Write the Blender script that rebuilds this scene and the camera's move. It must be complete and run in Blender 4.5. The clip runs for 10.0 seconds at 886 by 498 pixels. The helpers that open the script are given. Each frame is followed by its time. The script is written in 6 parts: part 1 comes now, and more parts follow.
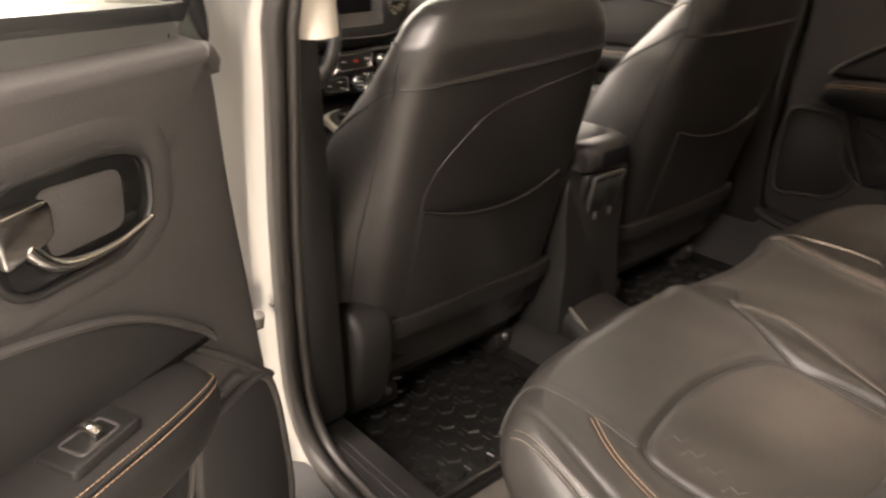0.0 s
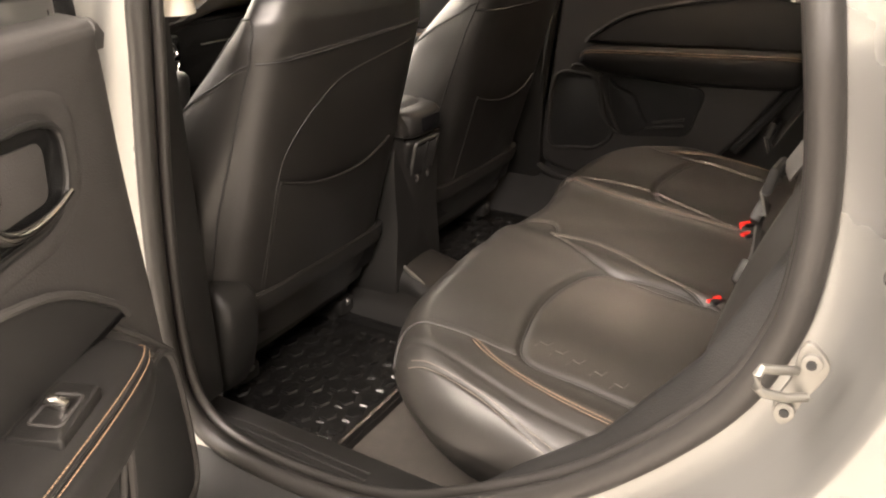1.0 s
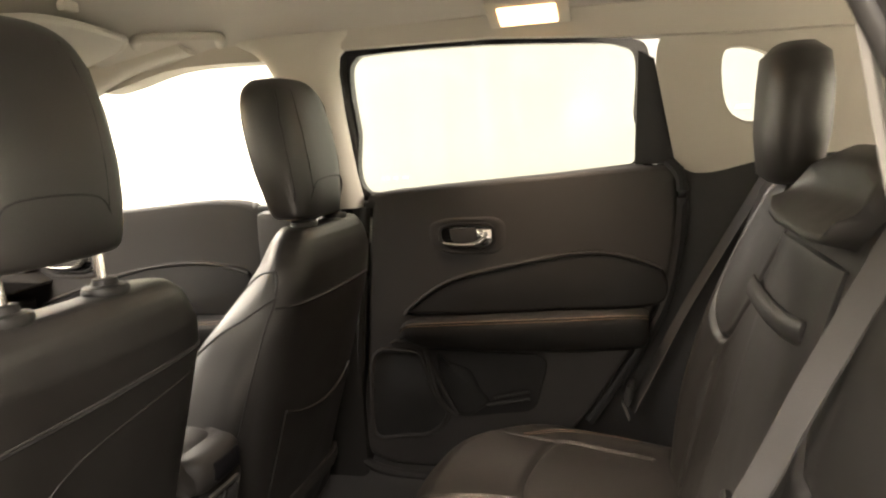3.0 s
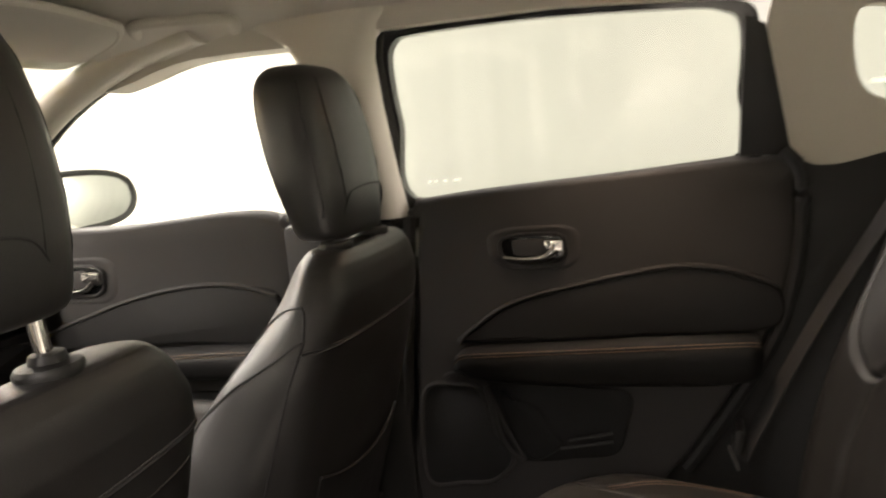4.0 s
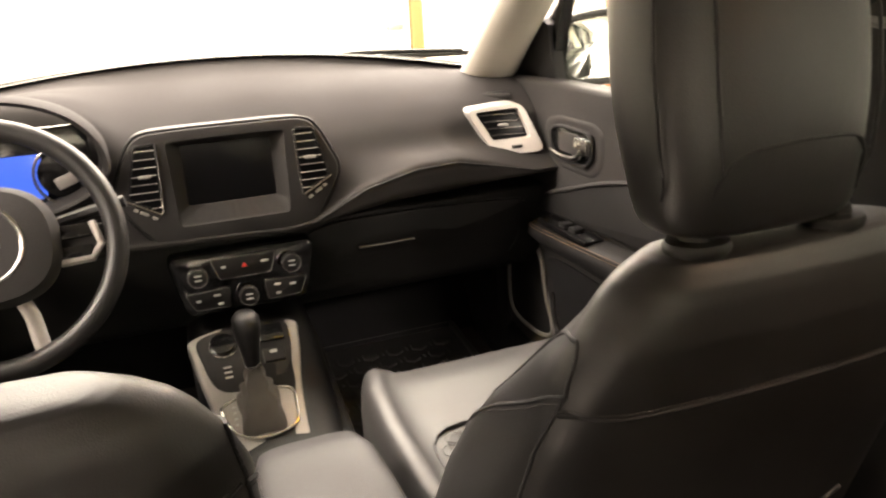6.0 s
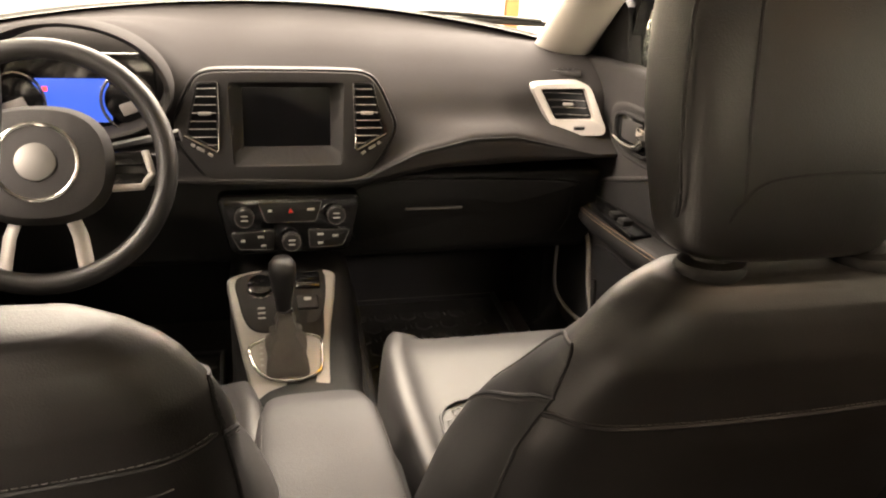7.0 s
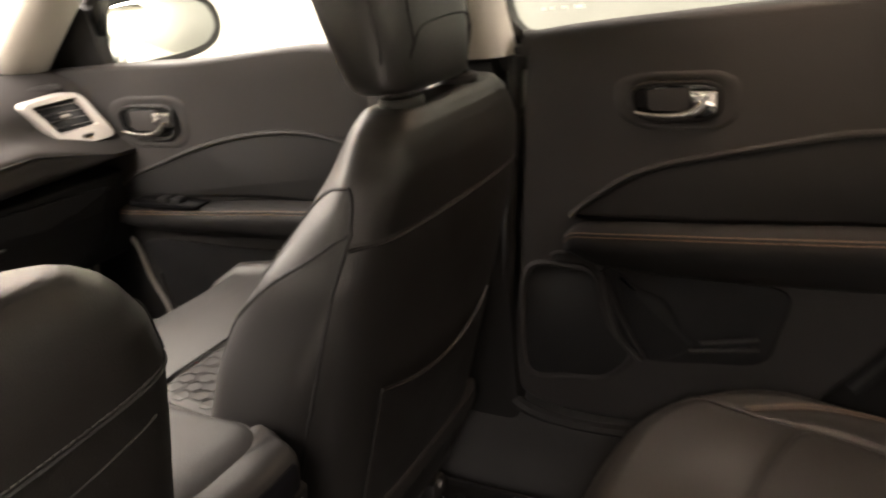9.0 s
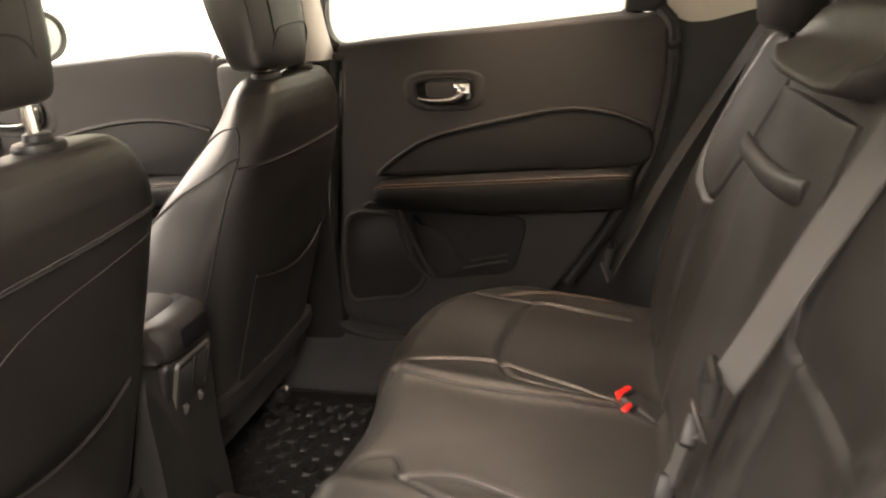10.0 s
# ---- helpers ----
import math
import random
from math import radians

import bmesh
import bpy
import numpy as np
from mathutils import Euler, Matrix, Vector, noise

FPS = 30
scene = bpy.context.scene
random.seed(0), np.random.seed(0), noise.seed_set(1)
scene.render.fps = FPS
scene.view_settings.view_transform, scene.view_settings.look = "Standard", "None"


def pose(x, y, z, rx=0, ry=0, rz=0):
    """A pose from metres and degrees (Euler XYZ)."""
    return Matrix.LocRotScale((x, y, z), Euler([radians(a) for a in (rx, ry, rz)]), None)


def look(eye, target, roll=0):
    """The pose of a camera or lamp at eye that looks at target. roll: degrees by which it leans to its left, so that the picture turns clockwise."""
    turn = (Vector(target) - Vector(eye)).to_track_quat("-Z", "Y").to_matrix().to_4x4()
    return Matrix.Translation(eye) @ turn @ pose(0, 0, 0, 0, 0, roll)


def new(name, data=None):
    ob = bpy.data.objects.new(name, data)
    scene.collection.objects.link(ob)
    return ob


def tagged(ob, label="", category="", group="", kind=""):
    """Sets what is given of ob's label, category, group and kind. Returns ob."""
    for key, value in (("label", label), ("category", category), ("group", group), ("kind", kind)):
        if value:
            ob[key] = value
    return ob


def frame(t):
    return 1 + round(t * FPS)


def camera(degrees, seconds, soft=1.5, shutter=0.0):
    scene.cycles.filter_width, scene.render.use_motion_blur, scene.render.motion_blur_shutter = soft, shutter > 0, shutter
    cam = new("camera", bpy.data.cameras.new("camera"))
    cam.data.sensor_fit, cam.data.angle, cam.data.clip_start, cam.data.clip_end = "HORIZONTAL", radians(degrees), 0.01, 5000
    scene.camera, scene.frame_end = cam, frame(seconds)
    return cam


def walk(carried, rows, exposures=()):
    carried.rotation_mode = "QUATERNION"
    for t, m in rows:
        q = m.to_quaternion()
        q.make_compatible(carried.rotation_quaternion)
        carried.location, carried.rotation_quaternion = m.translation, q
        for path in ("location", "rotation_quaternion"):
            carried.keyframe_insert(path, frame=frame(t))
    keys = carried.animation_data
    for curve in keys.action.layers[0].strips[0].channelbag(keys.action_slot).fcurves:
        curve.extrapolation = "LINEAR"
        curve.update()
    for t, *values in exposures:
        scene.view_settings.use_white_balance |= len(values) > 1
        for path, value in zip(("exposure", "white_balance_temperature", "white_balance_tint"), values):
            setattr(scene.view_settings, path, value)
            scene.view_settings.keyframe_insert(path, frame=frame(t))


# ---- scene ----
cam = camera(60.8, 10.0, soft=2.1, shutter=0.3)
PATH = [
    (0, (-1.197, -0.858, 1.276), (-0.151, 0.410, 0.543), -0.90),
    (0.5, (-1.327, -0.792, 1.251), (0.005, 0.144, 0.483), -1.99),
    (1, (-1.397, -0.809, 1.261), (0.013, 0.024, 0.513), -0.27),
    (1.5, (-1.407, -0.775, 1.266), (0.072, -0.013, 0.579), 0.51),
    (2, (-1.330, -0.727, 1.277), (0.249, -0.102, 0.680), -0.02),
    (2.5, (-1.161, -0.646, 1.316), (0.527, -0.173, 0.905), -0.59),
    (2.7, (-1.106, -0.624, 1.312), (0.615, -0.192, 1.004), -1.85),
    (3.8, (-0.819, -0.517, 1.343), (0.905, -0.049, 1.119), -4.56),
    (4, (-0.755, -0.489, 1.328), (0.942, 0.048, 1.063), -5.11),
    (4.5, (-0.567, -0.456, 1.332), (0.971, 0.390, 0.933), -6.75),
    (5, (-0.375, -0.482, 1.350), (0.825, 0.759, 0.840), -8.46),
    (5.5, (-0.211, -0.498, 1.360), (0.639, 0.981, 0.786), -7.73),
    (6, (-0.126, -0.474, 1.397), (0.474, 1.118, 0.799), -2.94),
    (6.2, (-0.106, -0.467, 1.407), (0.413, 1.149, 0.797), -0.89),
    (7.3, (-0.074, -0.484, 1.414), (0.380, 1.117, 0.721), 3.86),
    (7.5, (-0.078, -0.480, 1.412), (0.423, 1.112, 0.728), 3.77),
    (8, (-0.147, -0.453, 1.404), (0.592, 1.049, 0.734), 3.67),
    (8.5, (-0.279, -0.442, 1.364), (0.833, 0.805, 0.693), -0.13),
    (9, (-0.457, -0.438, 1.321), (1.014, 0.382, 0.686), -5.99),
    (9.5, (-0.673, -0.475, 1.291), (0.964, -0.017, 0.698), -6.04),
    (10, (-0.958, -0.578, 1.298), (0.703, -0.192, 0.723), -3.07),
]
EXPOSURES = [(0.0, 2.3, 6650, 19), (0.5, 2.25, 6650, 19), (1.0, 2.42, 6650, 18), (2.0, 2.48, 6600, 17), (2.5, 2.55, 6600, 15), (4.0, 1.77, 6250, 16), (5.0, 2.14, 6450, 18), (6.0, 2.25, 6700, 19), (7.5, 2.24, 7000, 20), (8.5, 1.94, 6500, 20), (9.5, 2.0, 6450, 18), (10.0, 2.65, 6550, 18)]
walk(cam, [(t, look(eye, target, roll)) for t, eye, target, roll in PATH], EXPOSURES)

# ---- world and lamps: a bright white showroom bay round the car ----
world = bpy.data.worlds.new("showroom_air")
scene.world = world
world.use_nodes = True
world.node_tree.nodes["Background"].inputs[0].default_value = (1.0, 0.93, 0.8, 1)
world.node_tree.nodes["Background"].inputs[1].default_value = 0.3


def area_lamp(name, eye, target, sx, sy, watts, color):
    data = bpy.data.lights.new(name, "AREA")
    data.shape, data.size, data.size_y, data.energy, data.color = "RECTANGLE", sx, sy, watts, color
    ob = new(name, data)
    ob.matrix_world = look(eye, target)
    return ob


WARM = (1.0, 0.91, 0.78)
area_lamp("ceiling_lamp_left", (-2.3, 0.5, 3.1), (-2.25, 0.5, 0), 0.9, 3.0, 65, WARM)
area_lamp("ceiling_lamp_side", (-3.5, 0.9, 3.1), (-2.9, 0.5, 0), 1.2, 2.2, 60, WARM)
area_lamp("ceiling_lamp_rear", (-2.7, -1.3, 3.1), (-1.3, -0.5, 0.4), 1.0, 1.4, 62, WARM)
# added fill, no fitting seen: brightens the rear wall to light the headrests
area_lamp("back_fill", (0.3, -3.9, 3.1), (0.3, -4.1, 0), 3.5, 1.0, 280, WARM)
area_lamp("ceiling_lamp_right", (1.3, -0.6, 3.1), (1.3, -0.6, 0), 0.4, 3.0, 6.5, WARM)
area_lamp("ceiling_lamp_front", (1.3, 3.1, 3.1), (1.3, 3.1, 0), 5.2, 2.6, 300, WARM)
area_lamp("ceiling_lamp_far", (1.6, 5.6, 3.1), (1.6, 5.8, 0), 8.0, 0.8, 380, WARM)
area_lamp("courtesy_light", (0.552, -0.395, 1.552), (0.40, -0.395, 0.6), 0.05, 0.11, 0.42, (1.0, 0.76, 0.53)).data.spread = radians(95)

# ---- materials ----
def mat(name, color, rough=0.5, metal=0.0, bump=0.0, scale=200.0, vary=0.15, vscale=6.0, kind="noise", spec=0.5, coat=0.0, emit=None, power=0.0, dist=0.002):
    m = bpy.data.materials.new(name)
    m.use_nodes = True
    t = m.node_tree
    b = t.nodes["Principled BSDF"]
    b.inputs["Roughness"].default_value = rough
    b.inputs["Metallic"].default_value = metal
    b.inputs["Specular IOR Level"].default_value = spec
    b.inputs["Coat Weight"].default_value = coat
    b.inputs["Base Color"].default_value = (*color, 1)
    tc = t.nodes.new("ShaderNodeTexCoord")
    if vary > 0:
        big = t.nodes.new("ShaderNodeTexNoise")
        big.inputs["Scale"].default_value, big.inputs["Detail"].default_value = vscale, 6
        t.links.new(tc.outputs["Object"], big.inputs["Vector"])
        ramp = t.nodes.new("ShaderNodeMixRGB")
        ramp.inputs[1].default_value = (*[c * (1 - vary) for c in color], 1)
        ramp.inputs[2].default_value = (*[min(1, c * (1 + vary)) for c in color], 1)
        t.links.new(big.outputs["Fac"], ramp.inputs[0])
        t.links.new(ramp.outputs[0], b.inputs["Base Color"])
        rr = t.nodes.new("ShaderNodeMapRange")
        rr.inputs[1].default_value, rr.inputs[2].default_value = 0.3, 0.7
        rr.inputs[3].default_value, rr.inputs[4].default_value = max(0.02, rough - 0.07), min(1, rough + 0.07)
        t.links.new(big.outputs["Fac"], rr.inputs[0])
        t.links.new(rr.outputs[0], b.inputs["Roughness"])
    if bump > 0:
        if kind == "voronoi":
            n = t.nodes.new("ShaderNodeTexVoronoi")
            out = n.outputs["Distance"]
        else:
            n = t.nodes.new("ShaderNodeTexNoise")
            n.inputs["Detail"].default_value = 4
            out = n.outputs["Fac"]
        n.inputs["Scale"].default_value = scale
        t.links.new(tc.outputs["Object"], n.inputs["Vector"])
        bp = t.nodes.new("ShaderNodeBump")
        bp.inputs["Strength"].default_value, bp.inputs["Distance"].default_value = bump, dist
        t.links.new(out, bp.inputs["Height"])
        t.links.new(bp.outputs[0], b.inputs["Normal"])
    if emit:
        b.inputs["Emission Color"].default_value = (*emit, 1)
        b.inputs["Emission Strength"].default_value = power
    return m


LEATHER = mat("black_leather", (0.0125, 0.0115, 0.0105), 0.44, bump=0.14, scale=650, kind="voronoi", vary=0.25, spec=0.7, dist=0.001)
LEATHER_IN = mat("black_perforated_leather", (0.017, 0.016, 0.015), 0.62, bump=0.35, scale=260, kind="voronoi", vary=0.2, spec=0.4, dist=0.001)
PLASTIC = mat("black_grained_plastic", (0.011, 0.0106, 0.010), 0.5, spec=0.4, bump=0.3, scale=500, kind="voronoi", vary=0.15, dist=0.0008)
SOFT = mat("charcoal_soft_plastic", (0.033, 0.031, 0.0295), 0.62, spec=0.35, bump=0.3, scale=450, kind="voronoi", vary=0.12, dist=0.0008)
DASHTOP = mat("charcoal_dash_skin", (0.034, 0.0315, 0.030), 0.8, spec=0.13, bump=0.3, scale=400, kind="voronoi", vary=0.1, dist=0.0008)
GLOSS = mat("piano_black", (0.008, 0.008, 0.008), 0.12, vary=0.0, spec=0.6)
RUBBER = mat("rubber_seal", (0.018, 0.0165, 0.015), 0.5, bump=0.1, scale=120, vary=0.2)
MATRUB = mat("moulded_rubber", (0.008, 0.008, 0.0078), 0.24, bump=0.1, scale=300, vary=0.2)
CARPET = mat("grey_brown_carpet", (0.075, 0.067, 0.058), 0.95, bump=0.9, scale=900, vary=0.35, vscale=40, dist=0.004)
CLOTH = mat("beige_headliner", (0.50, 0.47, 0.42), 0.9, bump=0.25, scale=700, vary=0.06, dist=0.001)
TRIMB = mat("beige_pillar_plastic", (0.46, 0.43, 0.37), 0.6, bump=0.15, scale=500, vary=0.05, dist=0.0006)
TRIMD = mat("taupe_edge_plastic", (0.12, 0.112, 0.098), 0.7, bump=0.15, scale=500, vary=0.05, dist=0.0006)
PAINT = mat("champagne_metallic_paint", (0.19, 0.19, 0.182), 0.30, metal=0.65, vary=0.06, coat=0.6, bump=0.02, scale=900)
CHROME = mat("satin_chrome", (0.75, 0.73, 0.70), 0.16, metal=1.0, vary=0.05)
SILVER = mat("satin_silver_plastic", (0.46, 0.44, 0.405), 0.45, metal=0.4, vary=0.05)
STEEL = mat("zinc_steel", (0.22, 0.215, 0.20), 0.5, metal=0.9, vary=0.15, vscale=30)
THREAD = mat("grey_thread", (0.055, 0.052, 0.047), 0.8, vary=0.1, vscale=80)
PALE = mat("pale_thread", (0.17, 0.15, 0.125), 0.8, vary=0.1, vscale=80)
BENCH = mat("soft_black_leather", (0.022, 0.0205, 0.0185), 0.44, bump=0.16, scale=600, kind="voronoi", vary=0.22, spec=0.5, dist=0.001)
TAN = mat("tan_thread", (0.21, 0.14, 0.088), 0.8, vary=0.15, vscale=80)
# near-black for seams and piping; the shade in their grooves is in the colour
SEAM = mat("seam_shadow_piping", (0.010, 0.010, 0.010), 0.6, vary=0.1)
# lighter copy of the seat leather; windscreen light on the cushions is in the colour
CUSHION = mat("lit_black_leather", (0.026, 0.0245, 0.023), 0.5, bump=0.14, scale=600, kind="voronoi", vary=0.2, spec=0.55, dist=0.001)
# front mat rubber, colour raised in place of light reaching the footwell
MATGREY = mat("pale_lit_rubber", (0.10, 0.098, 0.092), 0.36, bump=0.2, scale=200, vary=0.3)
WEBK = mat("black_belt_webbing", (0.014, 0.0135, 0.013), 0.7, bump=0.5, scale=600, vary=0.1, dist=0.001)
BOOT = mat("grey_boot_leather", (0.13, 0.12, 0.105), 0.36, bump=0.3, scale=90, vary=0.3, vscale=25)
# darker copy of the charcoal webbing: shade on the outer rear belt, as colour
BELTD = mat("shaded_belt_webbing", (0.028, 0.027, 0.026), 0.75, bump=0.5, scale=600, vary=0.1, dist=0.001)
WEB = mat("charcoal_belt_webbing", (0.062, 0.059, 0.055), 0.75, bump=0.5, scale=600, vary=0.1, dist=0.001)
RED = mat("red_buckle_plastic", (0.65, 0.02, 0.012), 0.4, vary=0.08)
SCREEN = mat("dark_screen_glass", (0.006, 0.006, 0.007), 0.3, vary=0.0, spec=0.2)
BLUE = mat("blue_display", (0.01, 0.02, 0.1), 0.3, vary=0.0, emit=(0.05, 0.14, 0.75), power=0.3)
REDLED = mat("red_display_mark", (0.3, 0.01, 0.01), 0.4, vary=0.0, emit=(1, 0.05, 0.03), power=0.9)
WHITEMARK = mat("white_print", (0.6, 0.6, 0.58), 0.6, vary=0.05)
GRILLE = mat("speaker_mesh", (0.010, 0.010, 0.010), 0.55, bump=0.5, scale=900, kind="voronoi", vary=0.1, dist=0.003)
CURTAIN = mat("cream_curtain", (0.262, 0.268, 0.254), 0.9, bump=0.2, scale=300, vary=0.05, vscale=2)
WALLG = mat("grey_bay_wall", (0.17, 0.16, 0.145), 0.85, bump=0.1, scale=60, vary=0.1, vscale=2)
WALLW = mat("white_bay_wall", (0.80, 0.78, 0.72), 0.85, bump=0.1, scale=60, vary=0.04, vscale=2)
FLOORG = mat("grey_sealed_concrete", (0.46, 0.44, 0.40), 0.4, bump=0.1, scale=50, vary=0.2, vscale=2)
ORANGE = mat("orange_post_paint", (0.34, 0.115, 0.035), 0.5, vary=0.12, vscale=5)
FROST = mat("etched_glass", (0.26, 0.26, 0.25), 0.8, vary=0.1)
YELLOW = mat("yellow_sticker", (0.85, 0.62, 0.03), 0.5, vary=0.03)


def see_through(m, color, share):
    """Let light shine through a thin print or cloth."""
    t = m.node_tree
    tl, mx = t.nodes.new("ShaderNodeBsdfTranslucent"), t.nodes.new("ShaderNodeMixShader")
    tl.inputs[0].default_value, mx.inputs[0].default_value = (*color, 1), share
    t.links.new(t.nodes["Principled BSDF"].outputs[0], mx.inputs[1])
    t.links.new(tl.outputs[0], mx.inputs[2])
    t.links.new(mx.outputs[0], t.nodes["Material Output"].inputs[0])


see_through(FROST, (0.95, 0.95, 0.90), 0.9)
see_through(YELLOW, (0.95, 0.66, 0.02), 0.75)
see_through(ORANGE_INK := mat("red_orange_ink", (0.75, 0.12, 0.02), 0.5, vary=0.05), (0.85, 0.13, 0.02), 0.7)
LAMPLENS = mat("lit_lamp_lens", (0.8, 0.6, 0.4), 0.4, vary=0.0, emit=(1.0, 0.55, 0.22), power=1.5)
DOORSKIN = mat("black_door_cloth", (0.011, 0.0105, 0.010), 0.6, bump=0.2, scale=700, kind="voronoi", vary=0.15, spec=0.35, dist=0.0006)
ARMSKIN = mat("black_armrest_leatherette", (0.016, 0.015, 0.014), 0.55, bump=0.2, scale=600, kind="voronoi", vary=0.2, spec=0.35, dist=0.001)
POCKET = mat("matte_black_lining", (0.007, 0.007, 0.007), 0.75, vary=0.2)
MIRROR = mat("mirror_glass", (0.85, 0.87, 0.85), 0.02, metal=1.0, vary=0.0)


def glass(name, tint, mix):
    m = bpy.data.materials.new(name)
    m.use_nodes = True
    t = m.node_tree
    t.nodes.remove(t.nodes["Principled BSDF"])
    tr, gl, mx = (t.nodes.new(k) for k in ("ShaderNodeBsdfTransparent", "ShaderNodeBsdfGlossy", "ShaderNodeMixShader"))
    tr.inputs[0].default_value = (*tint, 1)
    gl.inputs["Roughness"].default_value = 0.02
    mx.inputs[0].default_value = mix
    t.links.new(tr.outputs[0], mx.inputs[1])
    t.links.new(gl.outputs[0], mx.inputs[2])
    t.links.new(mx.outputs[0], t.nodes["Material Output"].inputs[0])
    return m


GLASS = glass("window_glass", (0.92, 0.94, 0.9), 0.035)


# ---- mesh helpers ----
def spline(points, n, closed=False):
    p = np.array(points, float)
    k = len(p)
    u = np.linspace(0, k if closed else k - 1, n, endpoint=not closed)
    i = np.minimum(u.astype(int), k - 1 if closed else k - 2)
    f = (u - i)[:, None]
    g = (lambda j: p[j % k]) if closed else (lambda j: p[np.clip(j, 0, k - 1)])
    a, b, c, d = g(i - 1), g(i), g(i + 1), g(i + 2)
    return 0.5 * (2 * b + (c - a) * f + (2 * a - 5 * b + 4 * c - d) * f**2 + (3 * b - a - 3 * c + d) * f**3)


def loft(rings, caps=True, bm=None, closed=True):
    bm = bm or bmesh.new()
    rows = [[bm.verts.new(tuple(v)) for v in r] for r in rings]
    n = len(rows[0])
    for a, b in zip(rows, rows[1:]):
        for j in range(n if closed else n - 1):
            bm.faces.new((a[j], a[(j + 1) % n], b[(j + 1) % n], b[j]))
    if caps and closed:
        for r in (rows[0], rows[-1]):
            mid = bm.verts.new(sum((v.co for v in r), Vector()) / n)
            for j in range(n):
                bm.faces.new((r[j], r[(j + 1) % n], mid))
    return bm


def tube(path, r, sides=8, bm=None, closed=False, flat=1.0, up=(0, 0, 1)):
    p = np.array(path, float)
    k = len(p)
    rings = []
    for i in range(k):
        a, b = (p[(i - 1) % k], p[(i + 1) % k]) if closed else (p[max(i - 1, 0)], p[min(i + 1, k - 1)])
        t = (b - a) / (np.linalg.norm(b - a) + 1e-9)
        s = np.cross(t, up)
        s = s / np.linalg.norm(s) if np.linalg.norm(s) > 1e-4 else np.array([1.0, 0, 0])
        w = np.cross(s, t)
        rr = r[i] if np.ndim(r) else r
        rings.append([p[i] + rr * (math.cos(q) * s + flat * math.sin(q) * w) for q in np.linspace(0, 2 * math.pi, sides, endpoint=False)])
    if closed:
        rings.append(rings[0])
        bm = loft(rings, caps=False, bm=bm)
        bmesh.ops.remove_doubles(bm, verts=bm.verts, dist=1e-6)
        return bm
    return loft(rings, True, bm)


def rbox(c, size, bevel=0.005, seg=2, rot=(0, 0, 0), bm=None):
    own = bmesh.new()
    bmesh.ops.create_cube(own, size=1)
    bmesh.ops.scale(own, vec=size, verts=own.verts)
    if bevel:
        bmesh.ops.bevel(own, geom=own.edges[:], offset=min(bevel, min(size) * 0.49), segments=seg, profile=0.5, affect="EDGES")
    bmesh.ops.transform(own, matrix=pose(*c, *rot), verts=own.verts)
    return own if bm is None else join(bm, own)


def join(bm, other):
    me = bpy.data.meshes.new("tmp")
    other.to_mesh(me)
    other.free()
    bm.from_mesh(me)
    bpy.data.meshes.remove(me)
    return bm


def disc(c, r, depth, axis=(0, 1, 0), n=24, bevel=0.002, bm=None):
    own = bmesh.new()
    bmesh.ops.create_cone(own, cap_ends=True, segments=n, radius1=r, radius2=r, depth=depth)
    if bevel:
        rim = [e for e in own.edges if abs(e.verts[0].co.z - e.verts[1].co.z) < 1e-6]
        bmesh.ops.bevel(own, geom=rim, offset=bevel, segments=2, profile=0.5, affect="EDGES")
    q = Vector((0, 0, 1)).rotation_difference(Vector(axis)).to_matrix().to_4x4()
    bmesh.ops.transform(own, matrix=Matrix.Translation(c) @ q, verts=own.verts)
    return own if bm is None else join(bm, own)


def slab(outline, put, depth, bevel=0.006, seg=2, bm=None):
    """A plate: outline in plan (a, b), put(a, b, d) gives its place at depth d (0 front, depth back); the front rim is rounded."""
    own = bmesh.new()
    o = np.array(outline, float)
    n = len(o)
    nx = np.roll(o, -1, 0) - np.roll(o, 1, 0)
    nrm = np.stack([nx[:, 1], -nx[:, 0]], 1)
    nrm /= np.linalg.norm(nrm, axis=1)[:, None] + 1e-9
    area = np.sum(o[:, 0] * np.roll(o[:, 1], -1) - np.roll(o[:, 0], -1) * o[:, 1])
    nrm *= 1 if area > 0 else -1
    rows = []
    for k in range(seg + 1):
        q = math.pi / 2 * k / seg
        inset, d = bevel * (1 - math.sin(q)), bevel * (1 - math.cos(q))
        rows.append([own.verts.new(put(*(o[i] - nrm[i] * inset), d)) for i in range(n)])
    rows.append([own.verts.new(put(*o[i], depth)) for i in range(n)])
    for a, b in zip(rows, rows[1:]):
        for j in range(n):
            own.faces.new((a[j], a[(j + 1) % n], b[(j + 1) % n], b[j]))
    own.faces.new(rows[0])
    own.faces.new(rows[-1][::-1])
    return own if bm is None else join(bm, own)


def pad(outline, put, depth, bevel=0.016, seg=4):
    """A padded panel: a star-shaped outline with a rounded rim, its face following put()."""
    o = np.array(outline, float)
    c = (o.max(0) + o.min(0)) / 2
    r = np.abs(o - c).max()
    rings = [[put(*(c + (o[i] - c)), depth) for i in range(len(o))]]
    for k in range(seg, -1, -1):
        q = math.pi / 2 * k / seg
        s = 1 - bevel * (1 - math.sin(q)) / r
        rings.append([put(*(c + (p - c) * s), bevel * (1 - math.cos(q))) for p in o])
    for s in (0.9, 0.75, 0.6, 0.45, 0.3, 0.15, 0.02):
        rings.append([put(*(c + (p - c) * s * (1 - bevel / r)), 0.0) for p in o])
    return loft(rings)


